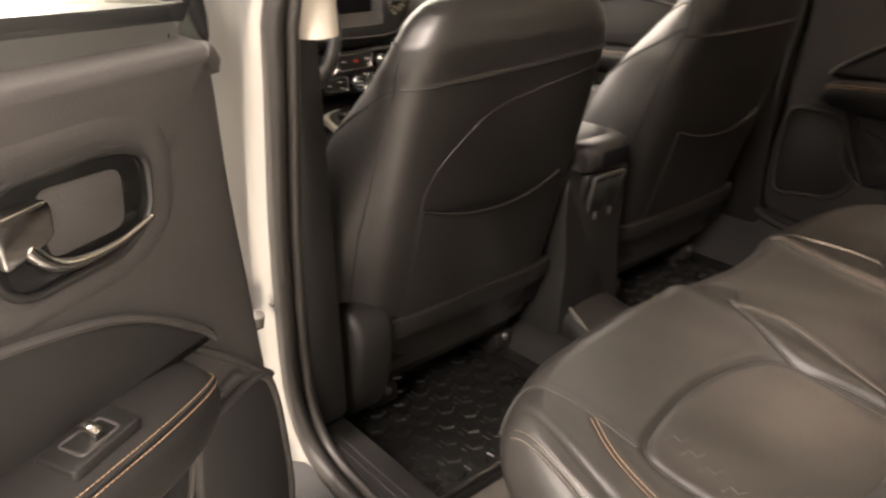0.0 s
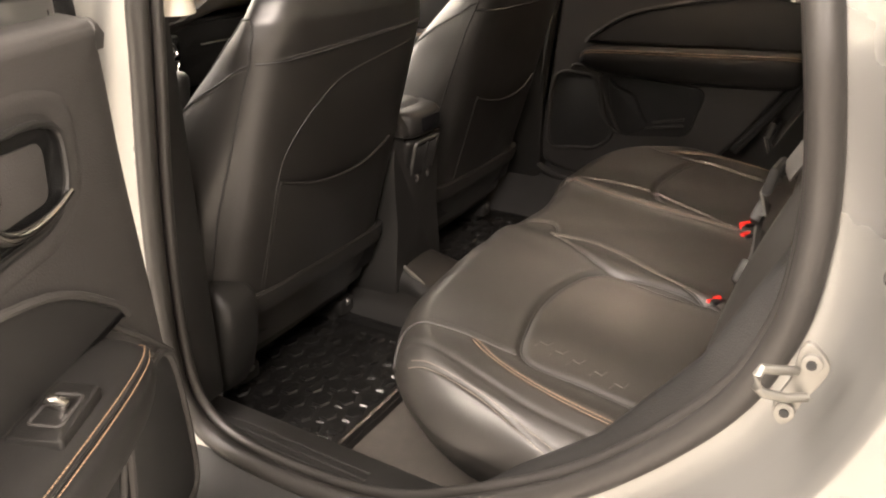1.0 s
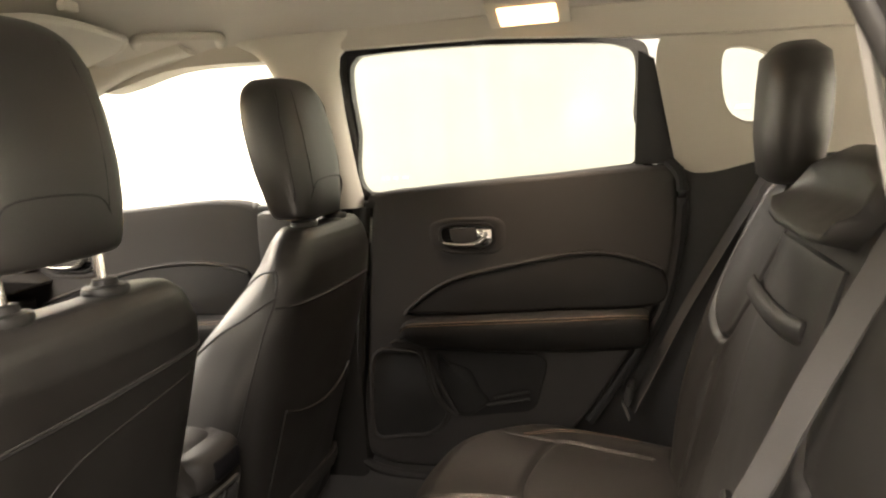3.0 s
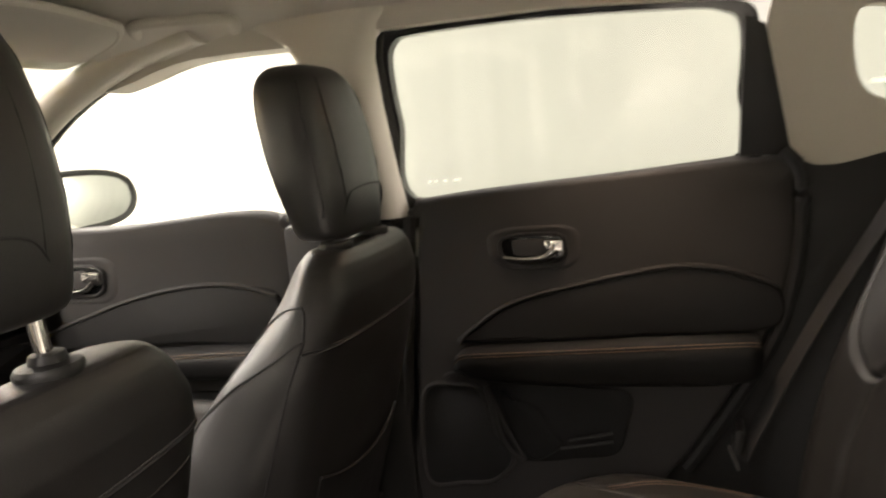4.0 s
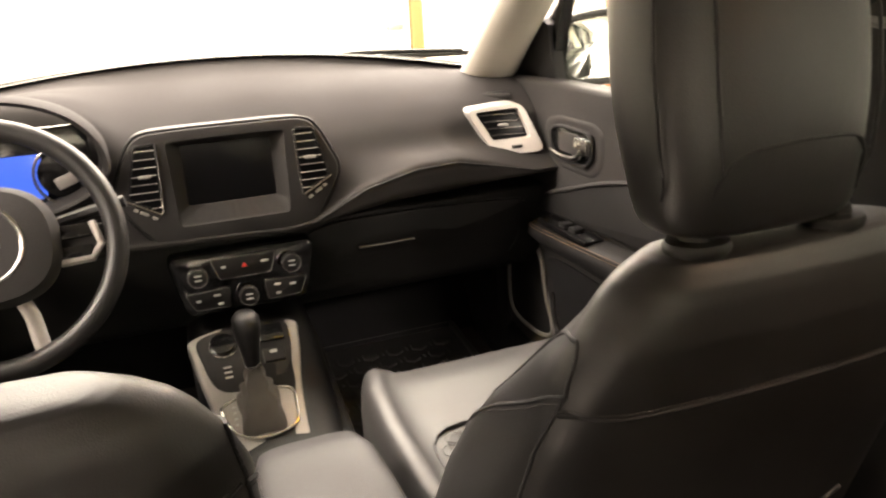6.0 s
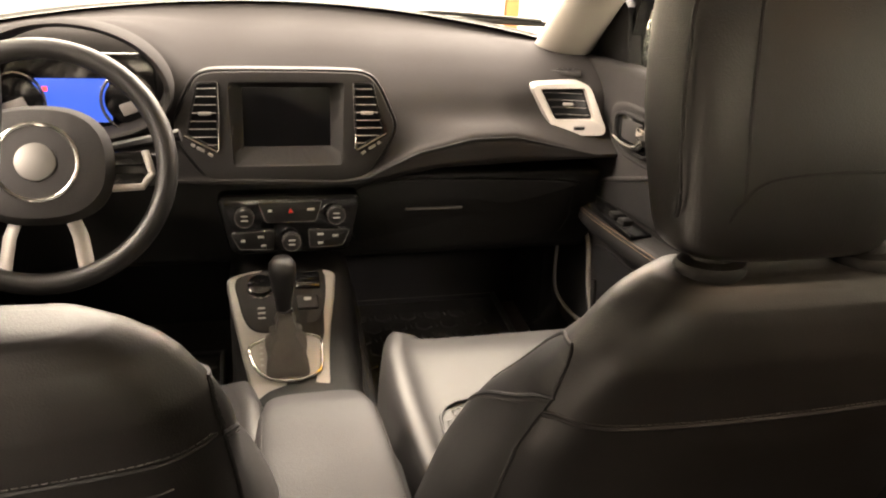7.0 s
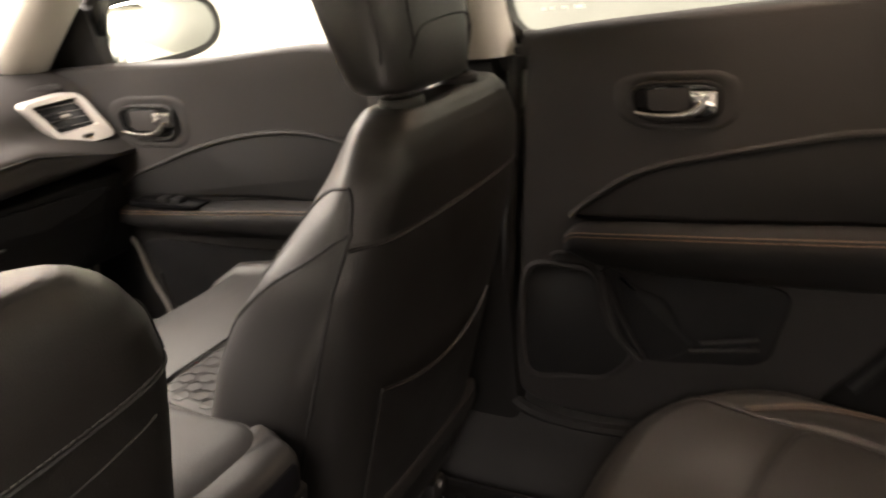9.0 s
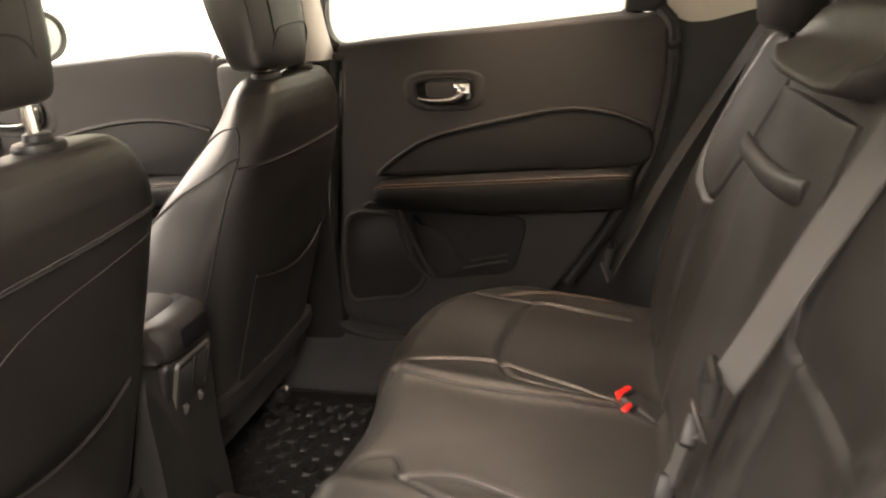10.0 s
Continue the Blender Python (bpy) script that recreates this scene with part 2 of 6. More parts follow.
def sheet(nu, nv, f, thick=None, bm=None):
    """A curved skin f(u, v) for u, v in 0..1; with thick (a vector) it is closed to a solid."""
    own = bmesh.new() if bm is None else bm
    g = [[own.verts.new(f(i / nu, j / nv)) for j in range(nv + 1)] for i in range(nu + 1)]
    for i in range(nu):
        for j in range(nv):
            own.faces.new((g[i][j], g[i + 1][j], g[i + 1][j + 1], g[i][j + 1]))
    if thick is not None:
        h = [[own.verts.new(g[i][j].co + Vector(thick)) for j in range(nv + 1)] for i in range(nu + 1)]
        for i in range(nu):
            for j in range(nv):
                own.faces.new((h[i][j], h[i][j + 1], h[i + 1][j + 1], h[i + 1][j]))
        for i in range(nu):
            own.faces.new((g[i][0], h[i][0], h[i + 1][0], g[i + 1][0]))
            own.faces.new((g[i][nv], g[i + 1][nv], h[i + 1][nv], h[i][nv]))
        for j in range(nv):
            own.faces.new((g[0][j], g[0][j + 1], h[0][j + 1], h[0][j]))
            own.faces.new((g[nu][j], h[nu][j], h[nu][j + 1], g[nu][j + 1]))
    return own


def skin_grid(P, bm=None):
    """A mesh from an array of places, rows by columns."""
    bm = bm or bmesh.new()
    g = [[bm.verts.new(tuple(v)) for v in row] for row in P]
    for a, b in zip(g, g[1:]):
        for j in range(len(a) - 1):
            bm.faces.new((a[j], b[j], b[j + 1], a[j + 1]))
    return bm


def near_line(X, Y, line):
    """Distance in plan of each place to a polyline."""
    best = np.full(X.shape, 9.0)
    for (ax, ay), (bx, by) in zip(line, line[1:]):
        dx, dy = bx - ax, by - ay
        t = np.clip(((X - ax) * dx + (Y - ay) * dy) / (dx * dx + dy * dy + 1e-12), 0, 1)
        best = np.minimum(best, np.hypot(X - ax - t * dx, Y - ay - t * dy))
    return best


def part(name, bm, material, parent=None, label="", sharp=40):
    bmesh.ops.recalc_face_normals(bm, faces=bm.faces)
    me = bpy.data.meshes.new(name)
    bm.to_mesh(me)
    bm.free()
    me.materials.append(material)
    for p in me.polygons:
        p.use_smooth = True
    me.set_sharp_from_angle(angle=radians(sharp))
    ob = new(name, me)
    if parent is not None:
        ob.parent = parent
        if parent.type == "EMPTY":
            ob.matrix_parent_inverse = parent.matrix_basis.inverted()
    return tagged(ob, label, kind="stuff" if name == "stitching" else "")


def thing(name, at, label, category, group="", kind=""):
    ob = new(name)
    ob.empty_display_size = 0.05
    ob.matrix_basis = Matrix.Translation(at)
    return tagged(ob, label, category, group, kind)


def stitches(path, gap=0.006, length=0.0042, r=0.0007, lift=None, bm=None):
    """Short thread dashes along a path."""
    p = np.array(path, float)
    s = np.r_[0, np.cumsum(np.linalg.norm(np.diff(p, axis=0), axis=1))]
    bm = bm or bmesh.new()
    for a in np.arange(0, s[-1] - length, gap):
        q = [np.array([np.interp(b, s, p[:, k]) for k in range(3)]) for b in (a, a + length)]
        tube(q, r, 4, bm)
    return bm


def webbing(path, width, normal, bm=None, n=60, t=0.0016):
    p = spline(path, n)
    rings = []
    for i in range(n):
        d = p[min(i + 1, n - 1)] - p[max(i - 1, 0)]
        s = np.cross(d, normal)
        s /= np.linalg.norm(s)
        u = np.cross(s, d)
        u /= np.linalg.norm(u)
        rings.append([p[i] + s * width / 2 + u * t, p[i] - s * width / 2 + u * t, p[i] - s * width / 2 - u * t, p[i] + s * width / 2 - u * t])
    return loft(rings, bm=bm)


def rounded(poly, r, k=5):
    """A polygon with its corners rounded."""
    p = [np.array(q, float) for q in poly]
    out = []
    for i, b in enumerate(p):
        a, c = p[i - 1], p[(i + 1) % len(p)]
        u, w = (a - b) / np.linalg.norm(a - b), (c - b) / np.linalg.norm(c - b)
        q = min(r, 0.45 * np.linalg.norm(a - b), 0.45 * np.linalg.norm(c - b))
        for f in np.linspace(0, 1, k):
            out.append((b + u * q) * (1 - f) ** 2 + b * 2 * f * (1 - f) + (b + w * q) * f * f)
    return np.array(out)


def polar(outline, c, n=200):
    """An outline sampled at even angles about c."""
    o = np.array(outline, float)
    t = np.linspace(0, 1, 12, endpoint=False)[:, None]
    o = np.concatenate([a + (b - a) * t for a, b in zip(o, np.roll(o, -1, 0))]) - np.array(c)
    ang, rad = np.arctan2(o[:, 1], o[:, 0]), np.hypot(o[:, 0], o[:, 1])
    k = np.argsort(ang)
    q = np.linspace(-math.pi, math.pi, n, endpoint=False)
    r = np.interp(q, ang[k], rad[k], period=2 * math.pi)
    return np.stack([c[0] + r * np.cos(q), c[1] + r * np.sin(q)], 1)


def funnel(rings, put, c, n=200):
    """A skin through outlines about c, each at its own depth."""
    rows = [[put(*q, d) for q in c + (polar(o, c, n) - c) * k] for o, k, d in rings]
    return loft(rows, caps=False)


# ---- the bay round the car ----
def plain(name, c, size, material, label, bevel=0.0):
    return tagged(part(name, rbox(c, size, bevel), material, None, label), "", name.split("_")[0], kind="structure")


plain("ground", (1.0, 1.5, -0.05), (15, 16, 0.1), FLOORG, "grey sealed concrete floor of a bright vehicle bay")
plain("wall_front", (1.0, 8.5, 1.7), (12.5, 0.1, 3.4), WALLW, "white panelled wall in front of the car")
# rear and left walls are unseen, added and toned to steer bounced light
plain("wall_rear", (1.0, -5.6, 1.7), (12.5, 0.1, 3.4), WALLW, "unseen white wall that bounces light in through the rear window")
plain("wall_left", (-5.2, 4.5, 1.7), (0.1, 8.2, 3.4), WALLW, "unseen white wall that bounces light onto the front door")
plain("wall_left_rear", (-5.2, -2.6, 1.7), (0.1, 6.0, 3.4), WALLG, "unseen wall, grey to cut the light through the open door")
plain("wall_right", (7.2, 1.5, 1.7), (0.1, 14.2, 3.4), WALLW, "white wall beyond the curtain")
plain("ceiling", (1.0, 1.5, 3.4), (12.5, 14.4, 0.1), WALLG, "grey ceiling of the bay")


def curtain(name, x, y0, y1, z0, z1):
    def f(u, v):
        y = y0 + (y1 - y0) * u
        fold = 0.004 * math.sin(y * 21 + 1.5 * math.sin(y * 2.3)) + 0.0012 * math.sin(y * 57 + 2 * math.sin(y * 5))
        return (x + fold * (0.75 + 0.25 * v), y, z0 + (z1 - z0) * v)
    ob = part(name, sheet(420, 6, f, (0.004, 0, 0)), CURTAIN, None, "white floor-length curtain in soft vertical folds")
    return tagged(ob, "", "curtain")


curtain("curtain", 2.1, -5.0, 0.95, 0.02, 3.3)

post = thing("door_post", (2.88, 8.2, 0), "orange painted upright post with grey fittings", "post")
part("upright", rbox((2.93, 8.15, 1.6), (0.15, 0.14, 3.2), 0.01), ORANGE, post)
part("rail", rbox((2.78, 8.18, 1.6), (0.12, 0.12, 3.2), 0.01), WALLW, post, "white guide rail")
for z in (0.95, 1.45):
    part("roller_bracket", rbox((2.66, 8.1, z), (0.20, 0.08, 0.07), 0.01), STEEL, post, "grey steel bracket")

side_post = thing("door_post", (5.6, 8.2, 0), "orange painted upright post beside a grey panel", "post")
part("upright", rbox((5.61, 8.15, 1.6), (0.12, 0.14, 3.2), 0.01), ORANGE, side_post)
part("panel", rbox((5.93, 8.3, 1.6), (0.50, 0.08, 3.2), 0.01), WALLG, side_post, "grey panel beside the post")
part("box", rbox((5.88, 8.2, 1.82), (0.36, 0.10, 0.16), 0.01), mat("tan_box", (0.36, 0.22, 0.13), 0.7), side_post, "tan wall box")

# ---- car shell ----
XR = 0.705  # inner face of the right-hand door trims


def belt(y):
    return 1.182 if y > 0.3 else 1.182 + (0.3 - y) * 0.062


floor_pan = tagged(part("floor", rbox((0, 0.0, 0.33), (1.5, 3.2, 0.03), 0.01), CARPET, None, "grey-brown carpeted car floor"), "", "car floor", kind="structure")
part("tunnel", loft([spline([(-0.16, y, 0.34), (-0.12, y, 0.42), (0, y, 0.435), (0.12, y, 0.42), (0.16, y, 0.34), (0, y, 0.335)], 24, True) for y in (-0.3, 0.3, 1.1)]), PLASTIC, floor_pan, "dark moulded tunnel cover")

part("seat_step", sheet(30, 10, lambda u, v: (-0.66 + 1.32 * u, -0.10 - 0.36 * v, 0.352 + 0.05 * v * v + 0.03 * math.exp(-(((u - 0.5) * 1.32 / 0.11) ** 4))), (0, 0, -0.02)), CARPET, floor_pan, "carpet rising to the rear seat")
part("foot_ramp", sheet(6, 8, lambda u, v: (-0.66 + 1.32 * u, 0.62 + 0.84 * v, 0.35 + 0.092 * v), (0, 0, -0.03)), CARPET, floor_pan, "carpet rising to the toe board")


def roof_pt(u, v):
    x = -0.66 + 1.32 * u
    y = 0.62 - 2.1 * v
    crown = 1 - (abs(x) / 0.68) ** 2.6
    return (x, y, 1.535 + 0.085 * crown - 0.02 * max(0, v - 0.55) - 0.07 * max(0, 0.12 - v) * 4 + 0.02 * math.sin(math.pi * v))


headliner = tagged(part("ceiling_headliner", sheet(32, 32, roof_pt, (0, 0, 0.03)), CLOTH, None, "beige woven headliner under the car roof"), "", "headliner", kind="structure")
tagged(part("roof", sheet(12, 12, lambda u, v: (-0.72 + 1.44 * u, 0.75 - 2.3 * v, 1.645 - 0.05 * (2 * u - 1) ** 4 - 0.04 * (2 * v - 1) ** 4), (0, 0, 0.015)), PAINT, None, "champagne painted car roof"), "", "roof", kind="structure")


# windows and pillars on the right-hand side: x falls inwards with height
def side_x(z, base=0.765):
    return base - 0.22 * max(0, z - 1.15)


def strip(inner, outer, x_in, n=120, depth=0.03):
    """A frame between two closed outlines in (y, z), following the leaning side."""
    a, b = spline(inner, n, True), spline(outer, n, True)
    rows = [[(x_in(z) + depth, y, z) for y, z in a], [(x_in(z), y, z) for y, z in a], [(x_in(z), y, z) for y, z in b], [(x_in(z) + depth, y, z) for y, z in b]]
    bm = loft(rows + [rows[0]], caps=False)
    bmesh.ops.remove_doubles(bm, verts=bm.verts, dist=1e-6)
    return bm


# outlines of the window openings on one side, (y, z)
WIN_R = [(0.030, 1.20), (0.043, 1.36), (0.045, 1.47), (0.030, 1.515), (-0.02, 1.527), (-0.25, 1.527), (-0.50, 1.512), (-0.575, 1.500), (-0.605, 1.470), (-0.60, 1.36), (-0.588, 1.243), (-0.30, 1.222)]
WIN_F = [(1.05, 1.176), (0.93, 1.395), (0.82, 1.467), (0.70, 1.507), (0.58, 1.532), (0.46, 1.545), (0.30, 1.538), (0.235, 1.51), (0.245, 1.35), (0.285, 1.185), (0.7, 1.180)]
WIN_Q = [(-0.79, 1.475), (-0.865, 1.465), (-0.90, 1.41), (-0.895, 1.345), (-0.86, 1.325), (-0.81, 1.335), (-0.785, 1.39)]


def grow(o, k, cy=None, cz=None):
    p = np.array(o)
    c = p.mean(0)
    d = p - c
    return (c + d * (1 + k / np.abs(d).max(0))).tolist()


for s, side in ((1, "right"), (-1, "left")):
    def mirror(bm):
        if s < 0:
            bmesh.ops.scale(bm, vec=(-1, 1, 1), verts=bm.verts)
        return bm
    q = tagged(part("quarter_trim", mirror(strip(WIN_Q, [(-0.655 if s > 0 else -0.75, 1.50), (-0.80, 1.535), (-1.0, 1.535), (-1.2, 1.5), (-1.22, 1.35), (-1.18, 1.27), (-0.9, 1.245), (-0.70 if s > 0 else -0.80, 1.235)], lambda z: side_x(z, 0.75), depth=0.04)), TRIMB, None, "beige moulded pillar trim round a small quarter window"), "", "pillar trim", kind="structure")
    part("pane", mirror(slab(spline(grow(WIN_Q, 0.01), 60, True), lambda a, b, d: (side_x(b, 0.785) + d, a, b), 0.004, 0.001)), GLASS, q, "quarter window glass").visible_shadow = False
    edge = [(-0.66, 1.245), (-1.25, 1.27), (-1.25, 0.45), (-0.38, 0.45), (-0.40, 0.62), (-0.57, 1.0)] if s > 0 else [(-0.785, 1.245), (-1.25, 1.27), (-1.25, 0.40), (-0.42, 0.40), (-0.50, 0.60), (-0.66, 0.78), (-0.75, 0.95), (-0.785, 1.10)]
    low = s > 0 and tagged(part("quarter_panel", mirror(slab(edge, lambda a, b, d: (0.735 + d, a, b), 0.05, 0.01)), PLASTIC, None, "black lower quarter trim beside the rear seat"), "", "trim", kind="structure")
    inw = 0.0 if s > 0 else -0.055
    bp = tagged(part("pillar_trim", mirror(loft([spline([(side_x(z, 0.70) - 0.012 + inw, y0 + 0.02, z), (side_x(z, 0.70) - 0.02 + inw, (y0 + y1) / 2, z), (side_x(z, 0.70) - 0.012 + inw, y1 - 0.02, z), (side_x(z, 0.745) + inw, y1, z), (side_x(z, 0.765) + inw, (y0 + y1) / 2, z), (side_x(z, 0.745) + inw, y0, z)], 24, True) for z, y0, y1 in (((1.17, 0.05, 0.29) if s > 0 else (1.128, 0.02, 0.29)), (1.25, 0.058, 0.27), (1.40, 0.066, 0.236), (1.49, 0.066, 0.220), (1.525, 0.058, 0.236), (1.55, 0.040, 0.265), (1.575, 0.0, 0.32))])), TRIMB, None, "beige upper pillar trim between the doors"), "", "pillar trim", kind="structure")
    part("lower_trim", mirror(rbox((0.72 + inw, 0.2 - 0.3 * inw, 0.82), (0.07, 0.26, 0.70), 0.02)), PLASTIC, bp, "black lower pillar trim")
    part("anchor", mirror(disc((side_x(1.36, 0.70) - 0.02, 0.17, 1.37), 0.022, 0.03, (1, 0, 0))), PLASTIC, bp, "belt anchor")
    ap = spline([(0.688, 1.34, 1.14), (0.663, 1.20, 1.225), (0.643, 1.00, 1.36), (0.622, 0.80, 1.475), (0.60, 0.55, 1.56), (0.59, 0.40, 1.58)], 30)
    part_a = part("pillar_a", mirror(tube(ap, np.linspace(0.074, 0.047, 30), 18, flat=0.6)), TRIMB, None, "beige windscreen pillar trim")
    tagged(part_a, "", "pillar trim", kind="structure")
    part("edge_seal", mirror(tube(spline([(0.755, 1.27, 1.165), (0.745, 1.06, 1.315), (0.72, 0.85, 1.455), (0.70, 0.63, 1.54), (0.685, 0.45, 1.565), (0.685, 0.30, 1.56)], 24), 0.012, 8)), RUBBER, part_a, "black rubber edge")
    part("corner_trim", mirror(slab([(1.26, 1.175), (1.05, 1.175), (1.035, 1.30), (1.06, 1.315)], lambda a, b, d: (side_x(b, 0.745) + d, a, b), 0.03, 0.004)), PLASTIC, part_a, "black triangular mirror corner")
    # roof rail between window heads and headliner
    part("rail_trim", mirror(loft([[(0.60, y, 1.575), (side_x(1.54, 0.72), y, 1.525 + dz), (side_x(1.54, 0.80), y, 1.525 + dz), (0.70, y, 1.63), (0.62, y, 1.63)] for y, dz in ((0.69, -0.040), (0.668, -0.038), (0.60, -0.024), (0.553, -0.011), (0.50, 0.0), (0.45, 0.005), (0.36, 0.006), (0.255, 0.003), (0.15, 0.008), (0.06, 0.015), (-0.3, 0.012), (-0.6, -0.01), (-0.8, -0.02), (-1.4, -0.03))])), TRIMB, headliner, "beige roof side rail")

right_side = tagged(part("body_side_right", rbox((0.80, 0.1, 0.72), (0.06, 2.9, 0.86), 0.02), PAINT, None, "champagne body side below the windows"), "", "car body", kind="structure")
part("sill_trim", loft([spline([(0.64, y, 0.34), (0.665, y, 0.42), (0.70, y, 0.50), (0.77, y, 0.53), (0.77, y, 0.34)], 24, True) for y in (-0.60, -0.2, 0.3, 0.8, 1.3)]), POCKET, right_side, "black sill trim")

fire_wall = tagged(part("toe_board", sheet(8, 6, lambda u, v: (-0.70 + 1.4 * u, 1.30 + 0.26 * v, 0.36 + 0.02 * v + 0.42 * v * v), (0, 0.01, -0.02)), POCKET, None, "dark lined toe board in the footwell"), "", "toe board", kind="structure")
for k in (-1, 1):
    part("kick_panel", rbox((k * 0.70, 1.42, 0.72), (0.06, 0.36, 0.80), 0.02), PLASTIC, right_side if k > 0 else fire_wall, "black footwell side trim")
    part("door_gap_trim", rbox((k * 0.735, 1.27, 0.85), (0.05, 0.10, 0.72), 0.02), RUBBER, right_side if k > 0 else fire_wall, "dark door gap seal")

wind = tagged(part("windscreen", sheet(24, 12, lambda u, v: ((-0.62 + 1.24 * u) * (1 - 0.08 * v), 1.45 - 0.06 * (2 * u - 1) ** 2 - 0.85 * v, 1.240 - 0.062 * (2 * u - 1) ** 2 * (1 - v) + 0.335 * v + 0.02 * math.sin(math.pi * v)), (0, 0.003, 0.004)), GLASS, None, "clear raked windscreen"), "", "windscreen", kind="structure")
wind.visible_shadow = False
part("frit_band", sheet(24, 2, lambda u, v: ((-0.63 + 1.26 * u), 1.442 - 0.06 * (2 * u - 1) ** 2 - 0.06 * v, 1.236 - 0.062 * (2 * u - 1) ** 2 + 0.028 * v), (0, -0.003, -0.002)), GLOSS, wind, "black printed band along the glass")

rear_close = tagged(part("rear_hatch", rbox((0, -1.62, 0.73), (1.45, 0.06, 0.86), 0.03), PLASTIC, None, "dark closed tailgate lining behind the rear seat"), "", "tailgate", kind="structure")
for k in (-1, 1):
    part("hatch_pillar", rbox((k * 0.66, -1.60, 1.37), (0.13, 0.06, 0.44), 0.02), TRIMB, rear_close, "beige tailgate side trim")
part("hatch_header", rbox((0, -1.60, 1.57), (1.20, 0.06, 0.07), 0.02), TRIMB, rear_close, "beige tailgate header trim")
part("hatch_pane", rbox((0, -1.61, 1.35), (1.22, 0.005, 0.40), 0.001), GLASS, rear_close, "clear rear window").visible_shadow = False
tagged(part("bulkhead", rbox((0, 1.56, 0.72), (1.5, 0.05, 0.86), 0.01), POCKET, None, "dark lined bulkhead under the dashboard"), "", "bulkhead", kind="structure")
tagged(part("bonnet", sheet(16, 10, lambda u, v: (-0.72 + 1.44 * u, 1.50 + 0.9 * v, 1.226 - 0.035 * v - 0.10 * v**4 - 0.09 * (2 * u - 1) ** 2), (0, 0, -0.03)), PAINT, None, "champagne painted bonnet seen over the dashboard"), "", "bonnet", kind="structure")

# ---- left side of the body: the open rear doorway ----
DOOR_HOLE = [(-0.03, 1.50), (0.00, 1.32), (0.025, 1.11), (0.065, 0.85), (0.078, 0.62), (0.055, 0.52), (-0.01, 0.475), (-0.14, 0.465), (-0.32, 0.49), (-0.48, 0.576), (-0.608, 0.670), (-0.722, 0.80), (-0.768, 0.90), (-0.778, 0.99), (-0.771, 1.08), (-0.746, 1.20), (-0.706, 1.35), (-0.63, 1.48), (-0.50, 1.53), (-0.30, 1.55), (-0.10, 1.545)]
hole = spline(DOOR_HOLE, 160, True)
tn = np.roll(hole, -1, 0) - np.roll(hole, 1, 0)
out_n = np.stack([tn[:, 1], -tn[:, 0]], 1)
out_n /= np.linalg.norm(out_n, axis=1)[:, None]
if (out_n * (hole - hole.mean(0))).sum() < 0:
    out_n = -out_n


def lean(z):
    return 0.20 * max(0, z - 1.15)


def hole_ring(off, x):
    return [(x + lean(z), y, z) for y, z in hole + out_n * off]


tagged(part("sill_left", loft([spline([(-0.62, y, 0.34), (-0.64, y, 0.40), (-0.68, y, 0.455), (-0.72, y, 0.462), (-0.86, y, 0.40), (-0.86, y, 0.30), (-0.62, y, 0.30)], 30, True) for y in (-0.42, -0.1, 0.3, 0.8, 1.3)]), PLASTIC, None, "black grained sill trim of the open doorway"), "", "sill", kind="structure")
tagged(part("wheel_arch_lining", loft([spline([(-0.66, y, z0 - 0.14), (-0.655, y, z0), (-0.70, y, z0 + 0.02), (-0.72, y, z0 - 0.14)], 20, True) for y, z0 in ((-0.45, 0.52), (-0.50, 0.57), (-0.60, 0.66), (-0.70, 0.80), (-0.78, 0.98))]), PLASTIC, None, "black wheel arch lining beside the seat"), "", "trim", kind="structure")
jamb = tagged(part("body_side", loft([hole_ring(o, x) for o, x in ((0.010, -0.715), (0.014, -0.738), (0.046, -0.745), (0.066, -0.76), (0.078, -0.80), (0.092, -0.812), (0.125, -0.816), (0.14, -0.83), (0.15, -0.87), (0.17, -0.89), (0.30, -0.90))], caps=False), PAINT, None, "champagne painted body side round the open rear doorway"), "", "car body", kind="structure")
part("door_seal", tube([(-0.738 + lean(z), y, z) for y, z in hole + out_n * 0.006], 0.015, 12, closed=True, up=(1, 0, 0)), RUBBER, jamb, "soft dark rubber door seal")
part("seal_lip", tube([(-0.716 + lean(z), y, z) for y, z in hole - out_n * 0.004], 0.009, 10, closed=True, up=(1, 0, 0)), RUBBER, jamb, "thin inner seal lip")
part("pressing", tube([(-0.812, 0.135, 1.13), (-0.812, 0.14, 1.0), (-0.812, 0.15, 0.90)], [0.004, 0.012, 0.004], 10), PAINT, jamb, "pressed bead in the painted pillar")
part("check_arm", rbox((-0.80, 0.112, 0.706), (0.07, 0.03, 0.020), 0.004), POCKET, jamb, "dark steel door check arm")
part("check_pin", disc((-0.775, 0.10, 0.715), 0.011, 0.02, (0, -0.3, 1)), STEEL, jamb, "check pin")
for i in range(4):
    part("tread_rib", rbox((-0.672 - 0.014 * i, -0.08, 0.468 - 0.001 * i), (0.006, 0.34, 0.004), 0.002), PLASTIC, jamb)
part("sill_plate", rbox((-0.685, -0.10, 0.452), (0.10, 0.55, 0.03), 0.008), PLASTIC, jamb, "black grained sill plate")
part("pillar_edge", webbing([(-0.665, -0.683, 1.42), (-0.668, -0.692, 1.365), (-0.672, -0.704, 1.293), (-0.676, -0.717, 1.235), (-0.68, -0.730, 1.186)], 0.008, (0.55, 0.8, 0.2), n=30, t=0.002), TRIMD, jamb, "beige edge of the rear pillar trim")
part("belt_filler", rbox((0.745, 0.18, 1.163), (0.06, 0.31, 0.04), 0.008), PLASTIC, right_side, "black belt line filler")

